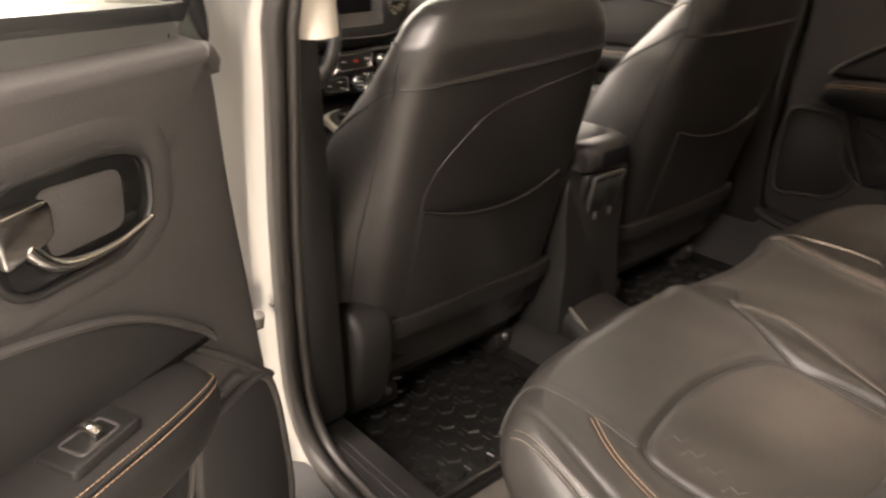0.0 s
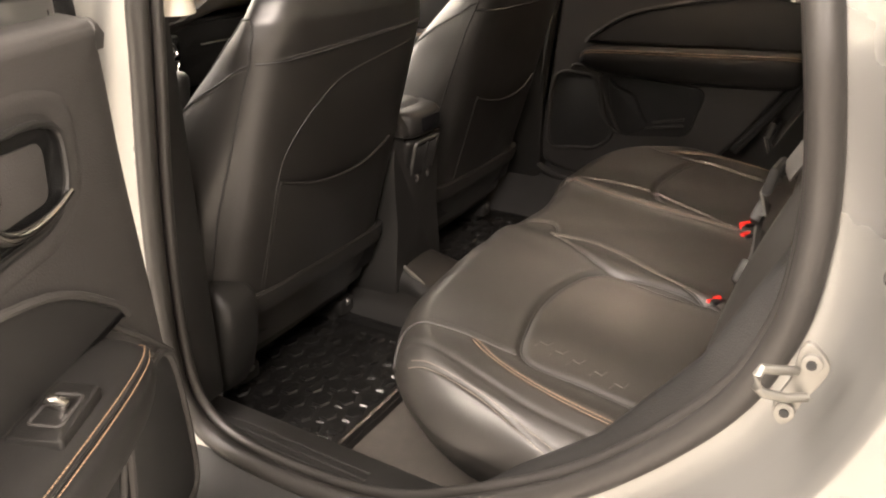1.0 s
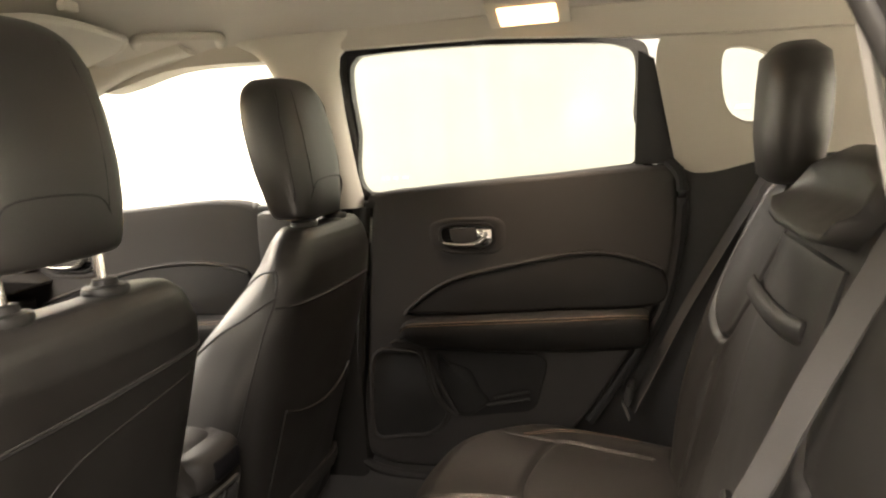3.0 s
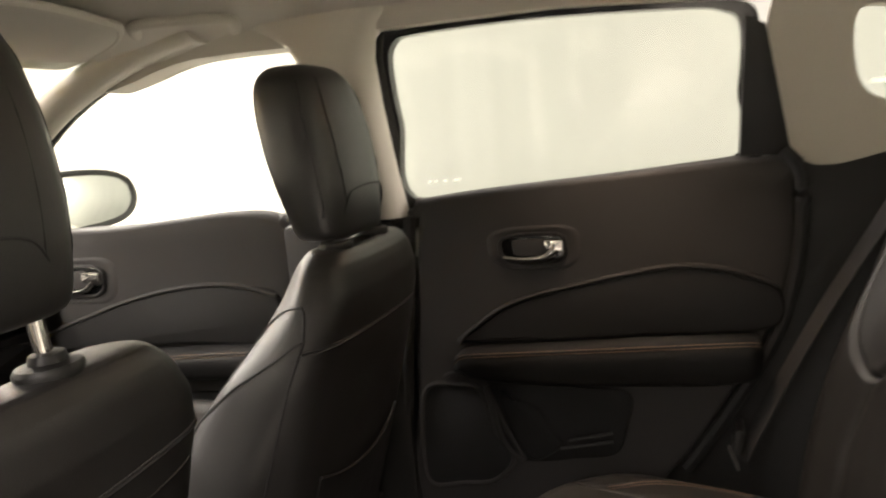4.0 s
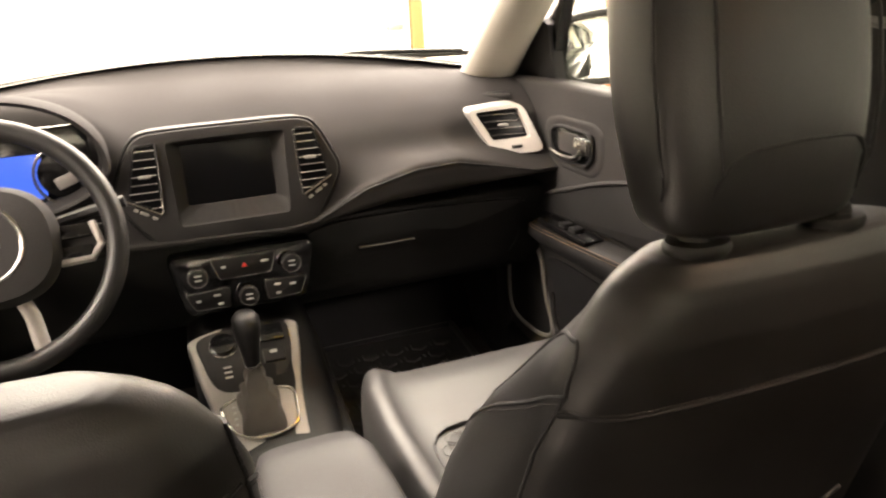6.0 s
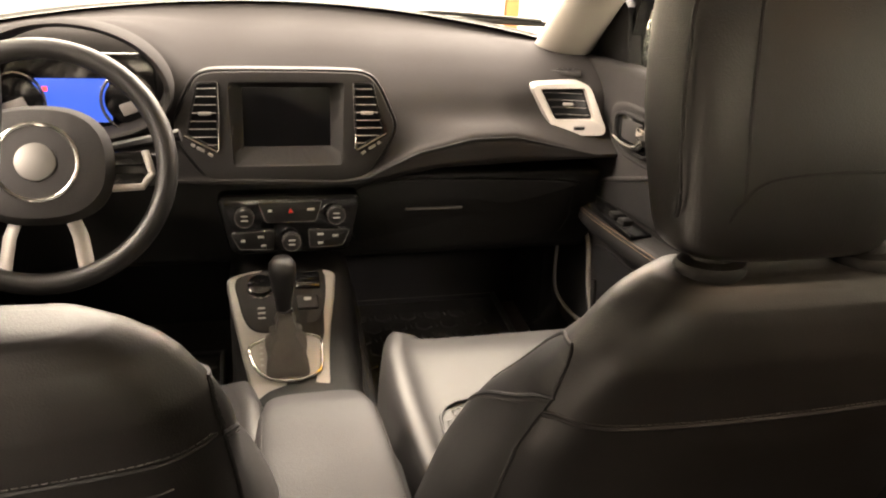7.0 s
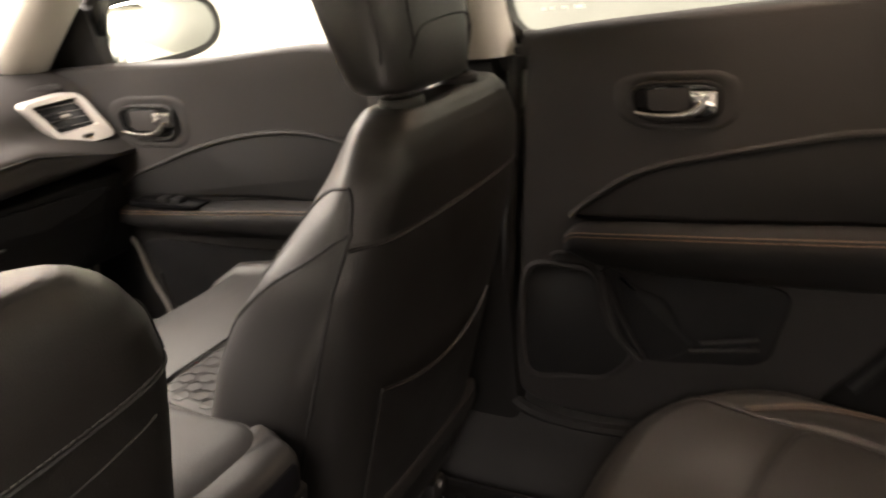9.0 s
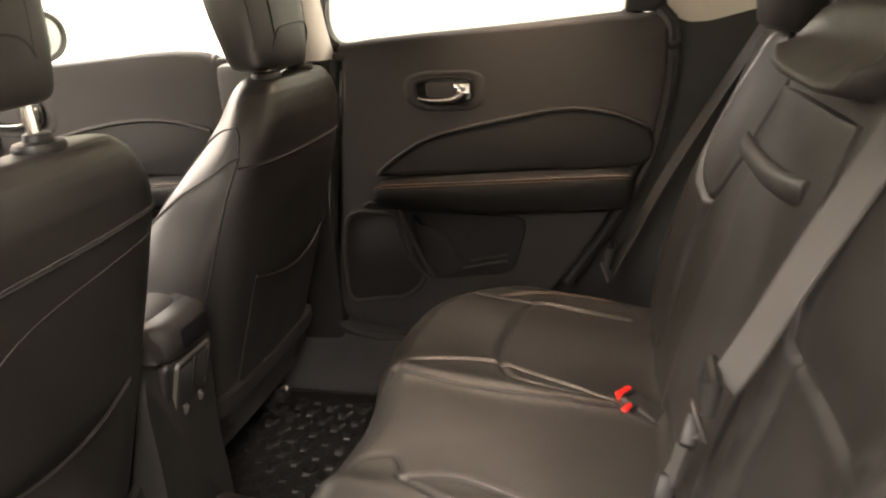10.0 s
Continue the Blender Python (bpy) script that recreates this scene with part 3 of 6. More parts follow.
# ---- front seats ----
# height, half width, rear face y, thickness, side bulge, wing reach
BACK = np.array([
    (0.47, 0.218, 0.155, 0.08, 0.020, 0.00, 1.0), (0.55, 0.236, 0.128, 0.10, 0.030, 0.02, 1.0), (0.65, 0.242, 0.098, 0.12, 0.036, 0.05, 1.0), (0.78, 0.240, 0.058, 0.135, 0.034, 0.075, 1.0),
    (0.88, 0.236, 0.028, 0.135, 0.018, 0.070, 1.0), (0.94, 0.234, 0.010, 0.135, 0.008, 0.056, 0.97), (1.00, 0.231, -0.008, 0.130, 0.0, 0.026, 0.91), (1.07, 0.226, -0.028, 0.12, 0.0, 0.004, 0.79), (1.108, 0.219, -0.036, 0.115, 0.0, 0.00, 0.66),
    (1.138, 0.211, -0.034, 0.107, 0.0, 0.0, 0.57), (1.152, 0.203, -0.031, 0.098, 0.0, 0.0, 0.58), (1.163, 0.190, -0.025, 0.084, 0.0, 0.0, 0.62), (1.169, 0.178, -0.020, 0.070, 0.0, 0.0, 0.72), (1.172, 0.164, -0.013, 0.055, 0.0, 0.0, 0.80), (1.173, 0.145, -0.006, 0.038, 0.0, 0.0, 0.9)])
BACK[:, 1] *= 1.03
LEFT_BACK, RIGHT_BACK = BACK.copy(), BACK.copy()
LEFT_BACK[:, 0] -= 0.008 * np.clip((BACK[:, 0] - 1.0) / 0.16, 0, 1)
LEFT_BACK[:, 1] *= 1 - 0.14 * np.clip((BACK[:, 0] - 1.09) / 0.08, 0, 1)
RIGHT_BACK[:, 1] *= 1 - 0.235 * np.clip((BACK[:, 0] - 1.0) / 0.165, 0, 1) ** 1.45
RIGHT_BACK[:, 6] = np.minimum(1.0, BACK[:, 6] + 0.06 * np.clip((BACK[:, 0] - 0.94) / 0.06, 0, 1) * np.clip((1.165 - BACK[:, 0]) / 0.05, 0, 1))
RIGHT_BACK[:, 0] += 0.004 * np.clip((BACK[:, 0] - 1.0) / 0.16, 0, 1)  # the passenger backrest stands a little taller


def back_ring(z, n=72):
    hw, yr, th, b, wing, fs = (np.interp(z, BACK[:, 0], BACK[:, k]) for k in range(1, 7))
    f = min(1.0, th / 0.12) ** 1.5  # the rounding of the rear dies out towards the crest
    half = [(0, yr), (0.5 * hw, yr + 0.003 * f), (0.82 * hw, yr + 0.013 * f), (0.965 * hw, yr + 0.042 * f), (hw + b, yr + 0.62 * th), ((hw + b) * (0.35 + 0.65 * fs), yr + th * 0.95 + 0.6 * wing), ((hw - 0.02) * fs, yr + th + wing), (0.62 * hw * fs, yr + th + 0.2 * wing), (0.3 * hw, yr + th - 0.012), (0, yr + th - 0.015)]
    ring = half + [(-x, y) for x, y in half[-2:0:-1]]
    return spline(ring, n, True)


def on_side(xc, k, pts, n=40, lift=0.0):
    """A seam over the side of a backrest: pts of (height, station), stations 0 (middle of the rear) to 9 (middle of the front)."""
    out = []
    for z, j in spline(pts, n):
        r = back_ring(z, 720)
        x, y = r[int(round(j * 40)) % 720]
        out.append((xc + k * (x + lift), y, z))
    return out


def rear_y(x, z):
    r = back_ring(z, 240)
    th = np.interp(z, BACK[:, 0], BACK[:, 3])
    r = r[r[:, 1] < np.interp(z, BACK[:, 0], BACK[:, 2]) + 0.041 * min(1.0, th / 0.12) ** 1.5]
    o = np.argsort(r[:, 0])
    return float(np.interp(x, r[o, 0], r[o, 1]))


def on_back(xc, pts, lift=0.001):
    return [(xc + x, rear_y(x, z) - lift, z) for x, z in pts]


def front_seat(sx, label):
    """sx: +1 the right-hand seat, -1 the left-hand one."""
    BACK[:] = RIGHT_BACK if sx > 0 else LEFT_BACK
    crest = BACK[-1, 0]
    xc, hx = (0.378 if sx > 0 else -0.330), (0.350 if sx > 0 else -0.355)  # middle of the backrest, middle of the headrest
    seat = thing("front_seat", (xc, 0.4, 0.36), label, "car seat", "front seats")
    zs = spline(BACK[:, :1], 76)[:, 0]
    part("backrest", loft([[(xc + x, y, z) for x, y in back_ring(z)] for z in zs]), LEATHER, seat, "black leather backrest with stitched panels", sharp=60)
    # seams: yoke line, side lines, panel line and map pocket
    inn = -sx
    yoke = [(x, (1.053 + 0.046 * x * inn) if sx < 0 else 1.043) for x in np.linspace(-0.222, 0.222, 44)]
    seams = tube(on_back(xc, yoke, 0.0), 0.0022, 6)
    threads = bmesh.new()
    for k in (-1, 1):
        dz = -0.012 if k == sx else 0.005
        for line in ([(1.055, 3.0), (1.045, 3.6), (1.02, 4.3), (0.985, 5.0), (0.94, 5.6), (0.86, 5.9), (0.75, 6.0)], [(1.107, 3.6), (1.09, 3.3), (1.055, 3.05)], [(1.055, 3.05), (1.0, 3.15), (0.9, 3.25), (0.75, 3.3), (0.60, 3.2)], [(1.107, 3.6), (1.10, 4.4), (1.06, 5.2), (1.02, 5.6), (0.97, 5.9)]):
            tube(on_side(xc, k, [(z + dz if z < 1.07 else z, j) for z, j in line]), 0.0022, 6, seams)
        stitches(on_side(xc, k, [(1.048 + dz, 3.0), (1.038 + dz, 3.6), (1.013 + dz, 4.3), (0.978 + dz, 5.0), (0.933 + dz, 5.6)], lift=0.0008), r=0.0006, bm=threads)
    part("stitching", threads, THREAD, seat, "grey side topstitching")
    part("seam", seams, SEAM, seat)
    part("stitching", stitches(on_back(xc, [(x, z + 0.005) for x, z in yoke], 0.0005)), THREAD, seat, "grey topstitching")
    panel = spline([(inn * 0.19, 1.03), (inn * -0.02, 1.0), (inn * -0.10, 0.955), (inn * -0.152, 0.89), (inn * -0.165, 0.83), (inn * -0.165, 0.72), (inn * -0.168, 0.605)], 60)
    if sx < 0:
        part("panel_seam", tube(on_back(xc, panel, -0.0006), 0.0016, 6), LEATHER, seat, "raised panel seam")
    sag = [(x, 0.832 - 0.030 * (1 - (x / 0.162) ** 2)) for x in np.linspace(-0.162, 0.162, 40)]

    def pocket(u, v):
        x = -0.162 + 0.324 * u
        top = 0.832 - 0.030 * (1 - (x / 0.162) ** 2)
        z = 0.60 + (top - 0.60) * v
        return (xc + x, rear_y(x, z) - 0.004 - 0.010 * math.sin(math.pi * u) * v, z)
    part("map_pocket", sheet(30, 16, pocket, (0, 0.003, 0)), LEATHER, seat, "sagging leather map pocket")
    part("pocket_edge", tube([(p[0], p[1] - 0.004 - 0.010 * math.sin(math.pi * i / 39), p[2]) for i, p in enumerate(on_back(xc, sag, 0.0))], 0.0028, 8), LEATHER, seat, "piped pocket edge")
    # lower edge flap and hinge covers
    part("lower_flap", loft([spline([(xc - 0.215, yy, zz), (xc - 0.10, yy - 0.006, zz - 0.002), (xc + 0.10, yy - 0.006, zz - 0.002), (xc + 0.215, yy, zz), (xc + 0.20, yy + 0.03, zz), (xc - 0.20, yy + 0.03, zz)], 40, True) for yy, zz in ((0.112, 0.605), (0.112, 0.585), (0.120, 0.566), (0.134, 0.562))]), LEATHER, seat, "black leather lower back flap")
    part("lower_panel", loft([spline([(xc - 0.21, yy, zz), (xc + 0.21, yy, zz), (xc + 0.20, yy + 0.03, zz), (xc - 0.20, yy + 0.03, zz)], 40, True) for yy, zz in ((0.130, 0.57), (0.142, 0.53), (0.150, 0.50), (0.165, 0.49))]), PLASTIC, seat, "black plastic lower panel")
    part("flap_piping", tube(on_back(xc, [(x, 0.606) for x in np.linspace(-0.215, 0.215, 30)], 0.004), 0.0028, 8), LEATHER, seat, "piped flap edge")
    part("stitching", stitches(on_back(xc, [(x, 0.615) for x in np.linspace(-0.215, 0.215, 30)], 0.001)), THREAD, seat, "grey flap stitching")
    for k in (sx,) if sx < 0 else ():  # only the driver seat shows its hinge
        rows = []
        for z0, y0, y1, w in ((0.435, 0.135, 0.33, 0.8), (0.47, 0.115, 0.37, 0.95), (0.53, 0.098, 0.40, 1.0), (0.59, 0.088, 0.40, 1.0), (0.625, 0.092, 0.37, 0.98), (0.648, 0.115, 0.33, 0.9), (0.660, 0.15, 0.29, 0.7), (0.664, 0.18, 0.26, 0.4)):
            yc, hy2, xm, hx2 = (y0 + y1) / 2, (y1 - y0) / 2, xc + k * (0.236 if k == sx else 0.205), 0.052 * w
            rows.append([(xm + hx2 * math.copysign(abs(math.cos(q)) ** 0.42, math.cos(q)), yc + hy2 * math.copysign(abs(math.sin(q)) ** 0.42, math.sin(q)), z0) for q in np.linspace(0, 2 * math.pi, 40, endpoint=False)])
        part("hinge_cover", loft(rows), PLASTIC, seat, "black plastic hinge cover", sharp=60)
    # cushion
    rings = []
    for y, hw, zt, zb in ((0.14, 0.20, 0.74, 0.60), (0.20, 0.235, 0.768, 0.56), (0.32, 0.25, 0.782, 0.53), (0.46, 0.255, 0.795, 0.52), (0.56, 0.25, 0.80, 0.52), (0.63, 0.235, 0.795, 0.54), (0.67, 0.20, 0.765, 0.58), (0.685, 0.15, 0.72, 0.62)):
        zt, zb, hw = zt - (0.07 if sx < 0 else 0), zb - (0.05 if sx < 0 else 0), hw * 1.06
        half = [(0, zt - 0.022), (0.45 * hw, zt - 0.022), (0.76 * hw, zt - 0.019), (0.88 * hw, zt - 0.004), (0.96 * hw, zt - 0.010), (hw, zt - 0.05), (hw, (zt + zb) / 2), (hw * 0.9, zb), (0, zb)]
        ring = half + [(-x, z) for x, z in half[-2:0:-1]]
        rings.append([(xc + x, y, z) for x, z in spline(ring, 56, True)])
    part("cushion", loft(rings), CUSHION, seat, "smooth black leather seat cushion, windscreen light put into its colour", sharp=60)
    low = 0.07 if sx < 0 else 0.0
    wide = 0.205

    def pad_z(y):
        return float(np.interp(y, (0.2, 0.32, 0.46, 0.56), (0.750, 0.764, 0.777, 0.782))) - low - 0.001
    part("insert", sheet(16, 16, lambda u, v: (xc + wide * (2 * u - 1), 0.15 + 0.29 * v, pad_z(0.15 + 0.29 * v) - 0.004 * (abs(2 * u - 1) ** 8 + abs(2 * v - 1) ** 8)), (0, 0, -0.012)), LEATHER_IN, seat, "honeycomb embossed centre panel")
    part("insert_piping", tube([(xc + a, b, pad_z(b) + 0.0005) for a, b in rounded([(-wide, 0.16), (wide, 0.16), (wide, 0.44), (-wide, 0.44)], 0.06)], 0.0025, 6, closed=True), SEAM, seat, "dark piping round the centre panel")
    hexes = bmesh.new()
    for i in range(-8, 9):
        for j in range(10):
            cx, cy = i * 0.026 + (j % 2) * 0.013, 0.178 + j * 0.0262
            if abs(cx) < wide - 0.014:
                tube([(xc + cx + 0.0135 * math.sin(q), cy + 0.0135 * math.cos(q), pad_z(cy + 0.0135 * math.cos(q)) + 0.0004) for q in np.linspace(0, 2 * math.pi, 7)], 0.0007, 6, hexes)
    tagged(part("embossing", hexes, LEATHER_IN, seat, "honeycomb embossed ridges"), kind="stuff")
    base = rbox((xc, 0.40, 0.47), (0.40, 0.42, 0.10), 0.02)
    part("base", base, PLASTIC, seat, "black seat base")
    for k in (-1, 1):
        part("rail", rbox((xc + k * 0.16, 0.42, 0.385), (0.05, 0.44, 0.05), 0.008), PLASTIC, seat, "dark steel seat rail")
        part("rail_end", rbox((xc + k * 0.16, 0.20, 0.405), (0.05, 0.05, 0.04), 0.008), PLASTIC, seat)
        part("rail_bolt", disc((xc + k * 0.16, 0.178, 0.415), 0.008, 0.012, (0, 1, 0.3)), STEEL, seat, "bright rail bolt")
    # headrest
    up = -0.007 if sx > 0 else 0.014  # how far the headrest is pulled out
    hr = []
    for z, hw, yc, d in ((1.198, 0.085, 0.026, 0.030), (1.206, 0.112, 0.028, 0.045), (1.25, 0.124, 0.034, 0.054), (1.30, 0.130, 0.042, 0.060), (1.36, 0.129, 0.052, 0.062), (1.41, 0.122, 0.061, 0.058), (1.44, 0.108, 0.066, 0.050), (1.458, 0.08, 0.069, 0.035), (1.463, 0.04, 0.07, 0.018)):
        z += up - (0.003 if sx > 0 and z < 1.22 else 0)
        hw *= 0.89 if sx > 0 else 1.0
        fwd = 1.06 if sx > 0 else 1.0  # the passenger headrest is deeper towards the front
        hr.append([(hx + hw * math.copysign(abs(math.cos(q)) ** 0.62, math.cos(q)), yc + d * (fwd if math.sin(q) > 0 else 1) * math.copysign(abs(math.sin(q)) ** 0.75, math.sin(q)), z) for q in np.linspace(0, 2 * math.pi, 48, endpoint=False)])
    arr = np.array(hr)
    skin = np.stack([spline(arr[:, j], 40) for j in range(arr.shape[1])], 1)
    head = part("headrest", loft(skin.tolist()), LEATHER, seat, "black leather headrest on chrome posts", sharp=60)

    def hy(x, z):
        z -= up
        hw, yc, d = (np.interp(z, (1.222, 1.25, 1.30, 1.36, 1.41, 1.44), v) for v in ((0.112, 0.124, 0.130, 0.129, 0.122, 0.108), (0.03, 0.034, 0.042, 0.052, 0.061, 0.066), (0.045, 0.054, 0.06, 0.062, 0.058, 0.05)))
        c = min(1, abs(x) / hw) ** (1 / 0.62)
        return yc - d * (1 - c * c) ** 0.375  # rear face
    hs = bmesh.new()
    for j in (5, 19):  # side seams between the front pad and the rear cover
        tube(spline([np.array(r[j]) for r in hr[1:-2]], 40), 0.0011, 6, hs)
    for k in (-1, 1):
        tube([(hx + x, hy(x, z) + 0.0005, z) for x, z in spline([(k * 0.108, 1.232 + up), (k * 0.116, 1.298 + up), (k * 0.114, 1.378 + up), (k * 0.098, 1.432 + up)], 24)], 0.0018, 6, hs)
    tube([(hx + sx * x, hy(x, z) + 0.0005, z) for x, z in spline([(-0.074, 1.216 + up), (-0.068, 1.246 + up), (-0.040, 1.267 + up), (0.06, 1.270 + up), (0.088, 1.252 + up), (0.094, 1.216 + up)], 50)], 0.0018, 6, hs)
    tube([(hx + sx * x, hy(x, z) + 0.0005, z) for x, z in spline([(-0.066, 1.248 + up), (-0.072, 1.32 + up), (-0.070, 1.39 + up), (-0.058, 1.438 + up)], 30)], 0.0014, 6, hs)
    part("headrest_seam", hs, SEAM, head)
    px = hx + (0.008 if sx > 0 else 0)
    for k in (-1, 1):
        part("headrest_post", tube([(px + k * 0.075, 0.006, crest - 0.03), (px + k * 0.075, 0.018, 1.24)], 0.0075, 14), CHROME, seat, "chrome headrest post")
        part("post_sleeve", loft([[(px + k * 0.075 + r * math.cos(q) * 1.25, 0.008 + r * math.sin(q), z) for q in np.linspace(0, 2 * math.pi, 20, endpoint=False)] for z, r in ((crest - 0.012, 0.021), (crest - 0.004, 0.024), (crest + 0.004, 0.025), (crest + 0.008, 0.023), (crest + 0.010, 0.014), (crest + 0.017, 0.0125), (crest + 0.018, 0.010))]), PLASTIC, seat, "black plastic post sleeve")
    return seat


front_seat(1, "black leather passenger seat with grey stitching and map pocket")
front_seat(-1, "black leather driver seat with grey stitching and map pocket")

# ---- rear bench ----
CX = 0.035  # middle of the centre place


def sides(pts, n=40):
    """A seam and its mirror image about the middle of the bench, as plan lines."""
    c = spline(pts, n)
    return [np.stack([CX + k * c[:, 0], c[:, 1]], 1) for k in (-1, 1)]


INSERT = sides([(0.545, -0.62), (0.545, -0.52), (0.545, -0.428), (0.475, -0.395), (0.36, -0.374), (0.272, -0.384), (0.21, -0.42), (0.188, -0.52), (0.187, -0.63)], 60)
PIPE = sides([(0.64, -0.25), (0.60, -0.238), (0.568, -0.245), (0.548, -0.31), (0.543, -0.41)])
DOUBLE = sides([(0.552, -0.345), (0.590, -0.42), (0.608, -0.51), (0.610, -0.605)])
PLEAT = sides([(0.612, -0.265), (0.622, -0.34), (0.636, -0.41), (0.650, -0.50), (0.646, -0.61)])
EDGE = sides([(0.648, -0.29), (0.652, -0.33), (0.664, -0.41), (0.682, -0.49), (0.692, -0.56), (0.692, -0.62)])
LEAF_IN = [spline([(CX - 0.135, -0.30), (CX - 0.108, -0.38), (CX - 0.135, -0.49), (CX - 0.185, -0.61)], 40), spline([(CX + 0.155, -0.215), (CX + 0.15, -0.30), (CX + 0.15, -0.40), (CX + 0.168, -0.60)], 40)]
LEAF_OUT = [spline([(CX - 0.135, -0.30), (CX - 0.19, -0.42), (CX - 0.20, -0.52), (CX - 0.19, -0.61)], 40), spline([(CX + 0.155, -0.215), (CX + 0.215, -0.245), (CX + 0.262, -0.37), (CX + 0.228, -0.50), (CX + 0.18, -0.60)], 40)]
CROSS = [spline([(CX - 0.155, -0.215), (CX - 0.115, -0.225), (CX - 0.085, -0.275), (CX - 0.12, -0.30)], 20), spline([(CX + 0.11, -0.20), (CX + 0.135, -0.21), (CX + 0.155, -0.215)], 12)]
GROOVES = [(INSERT, 0.0055, 0.006), (PIPE, 0.003, 0.004), (DOUBLE, 0.003, 0.005), (PLEAT, 0.0025, 0.005), (EDGE, 0.003, 0.004), (LEAF_IN, 0.005, 0.005), (LEAF_OUT, 0.005, 0.005), (CROSS, 0.003, 0.004)]


def bench_smooth(X, Y):
    """Height of the cushion's top without its seams: thigh rolls, dished places and side bolsters."""
    t = np.clip((Y + 0.66) / 0.46, 0, 1)
    a = np.abs(X - CX)
    z = 0.605 + 0.070 * t**0.9 - 0.016 * np.exp(-(((a - 0.34) / 0.12) ** 2)) * (1 - np.maximum(0, t - 0.5))
    z = z + 0.010 * np.exp(-(((a - 0.615) / 0.04) ** 2)) + 0.009 * np.exp(-(((a - 0.17) / 0.028) ** 2)) * (Y < -0.2)
    return z + 0.0009 * np.sin(X * 31 + 2) * np.sin(Y * 23) + 0.0003 * np.sin(X * 57 + Y * 40)


def bench_groove(X, Y):
    z = 0.0
    for lines, depth, width in GROOVES:
        d = np.minimum.reduce([near_line(X, Y, l) for l in lines])
        z = z - depth * np.exp(-((d / width) ** 2)) + 0.12 * depth * np.exp(-(((d - 2.6 * width) / (1.6 * width)) ** 2))
    return z


BX, HALF, CORNER, ROLL, DROP = 0.0115, 0.626, 0.17, 0.056, 1.3  # plan of the flat top, and the roll at its rim


def bench_rim(X, Y):
    """Distance past the rounded rim of the top, and the way outwards."""
    front = -0.232 + 0.016 * np.cos(2 * math.pi * (np.minimum(np.abs(X - CX), 0.66) - 0.30) / 0.62)
    u, v = np.abs(X - BX) - (HALF - CORNER), Y - (front - CORNER)
    both = (u > 0) & (v > 0)
    h = np.maximum(np.hypot(u, v), 1e-9)
    d = np.where(both, h, np.maximum(u, v)) - CORNER
    nx = np.where(both, u / h, (u >= v) * 1.0) * np.sign(X - BX)
    ny = np.where(both, v / h, (u < v) * 1.0)
    return d, nx, ny


def bench_at(X, Y):
    """Places of a cloth laid over the cushion: flat top, rolled rim, and a skirt that tucks under."""
    d, nx, ny = bench_rim(X, Y)
    o = np.maximum(d, 0)
    q = np.minimum(o / ROLL, math.pi / 2)
    t = np.maximum(o - ROLL * math.pi / 2, 0)
    out = ROLL * np.sin(q) - 0.25 * t - 3.2 * t * t
    bx, by = X - nx * o, Y - ny * o
    px, py = bx + nx * out, by + ny * out
    z = bench_smooth(bx, by) - DROP * ROLL * (1 - np.cos(q)) - 1.0 * t + np.where(t > 0, 0, bench_groove(px, py))
    return px, py, np.maximum(z, 0.47)


def on_bench(line, lift=0.0005):
    """A line in plan laid on the cushion."""
    line = np.asarray(line)
    d, nx, ny = bench_rim(line[:, 0], line[:, 1])
    o = np.clip(d, 0, ROLL * 0.98)
    past = np.arcsin(o / ROLL) * ROLL - np.maximum(d, 0)
    x, y, z = bench_at(line[:, 0] + nx * past, line[:, 1] + ny * past)
    return np.column_stack([x + nx * lift * 0.7, y + ny * lift * 0.7, z + lift])


SKIRT = 0.215
gx, gy = np.meshgrid(np.linspace(BX - HALF - SKIRT, BX + HALF + SKIRT, 560), np.linspace(-0.70, -0.216 + SKIRT, 220), indexing="ij")
dd_, nx_, ny_ = bench_rim(gx, gy)
over = np.maximum(dd_ - SKIRT, 0)  # the corners of the cloth gather at the hem
bench = thing("rear_bench", (0.02, -0.5, 0.36), "black leather rear bench seat with stitched bolsters", "car seat")
part("cushion", skin_grid(np.stack(bench_at(gx - nx_ * over, gy - ny_ * over), -1)), BENCH, bench, "wide black leather cushion with three places", sharp=80)
part("cushion_base", loft([[(0.0175 + k * sx, y, z) for k, y in ((-1, -0.40), (-0.8, -0.30), (0.8, -0.30), (1, -0.40), (1, -0.68), (-1, -0.68))] for z, sx in ((0.345, 0.50), (0.44, 0.50), (0.52, 0.50))]), CARPET, bench, "grey carpeted seat riser")


for k in (0, 1):
    sm = bmesh.new()
    for l in (INSERT[k], LEAF_IN[k], LEAF_OUT[k], CROSS[k]):
        tube(on_bench(l, 0.0), 0.0016, 6, sm)
    part("seam", sm, SEAM, bench)
    part("piping", tube(on_bench(PIPE[k], 0.002), 0.0022, 6), BENCH, bench, "raised leather piping")
    for off in (-0.004, 0.004):
        for l, c in ((DOUBLE[k], TAN), (EDGE[k], PALE)):
            part("stitching", stitches(on_bench(l + np.array([off, 0]), 0.0015), r=0.0008), c, bench, "double topstitching")
    part("stitching", stitches(on_bench(LEAF_IN[k] + np.array([0.004, 0]), 0.0012), r=0.0007), PALE if k == 0 else TAN, bench, "topstitching")


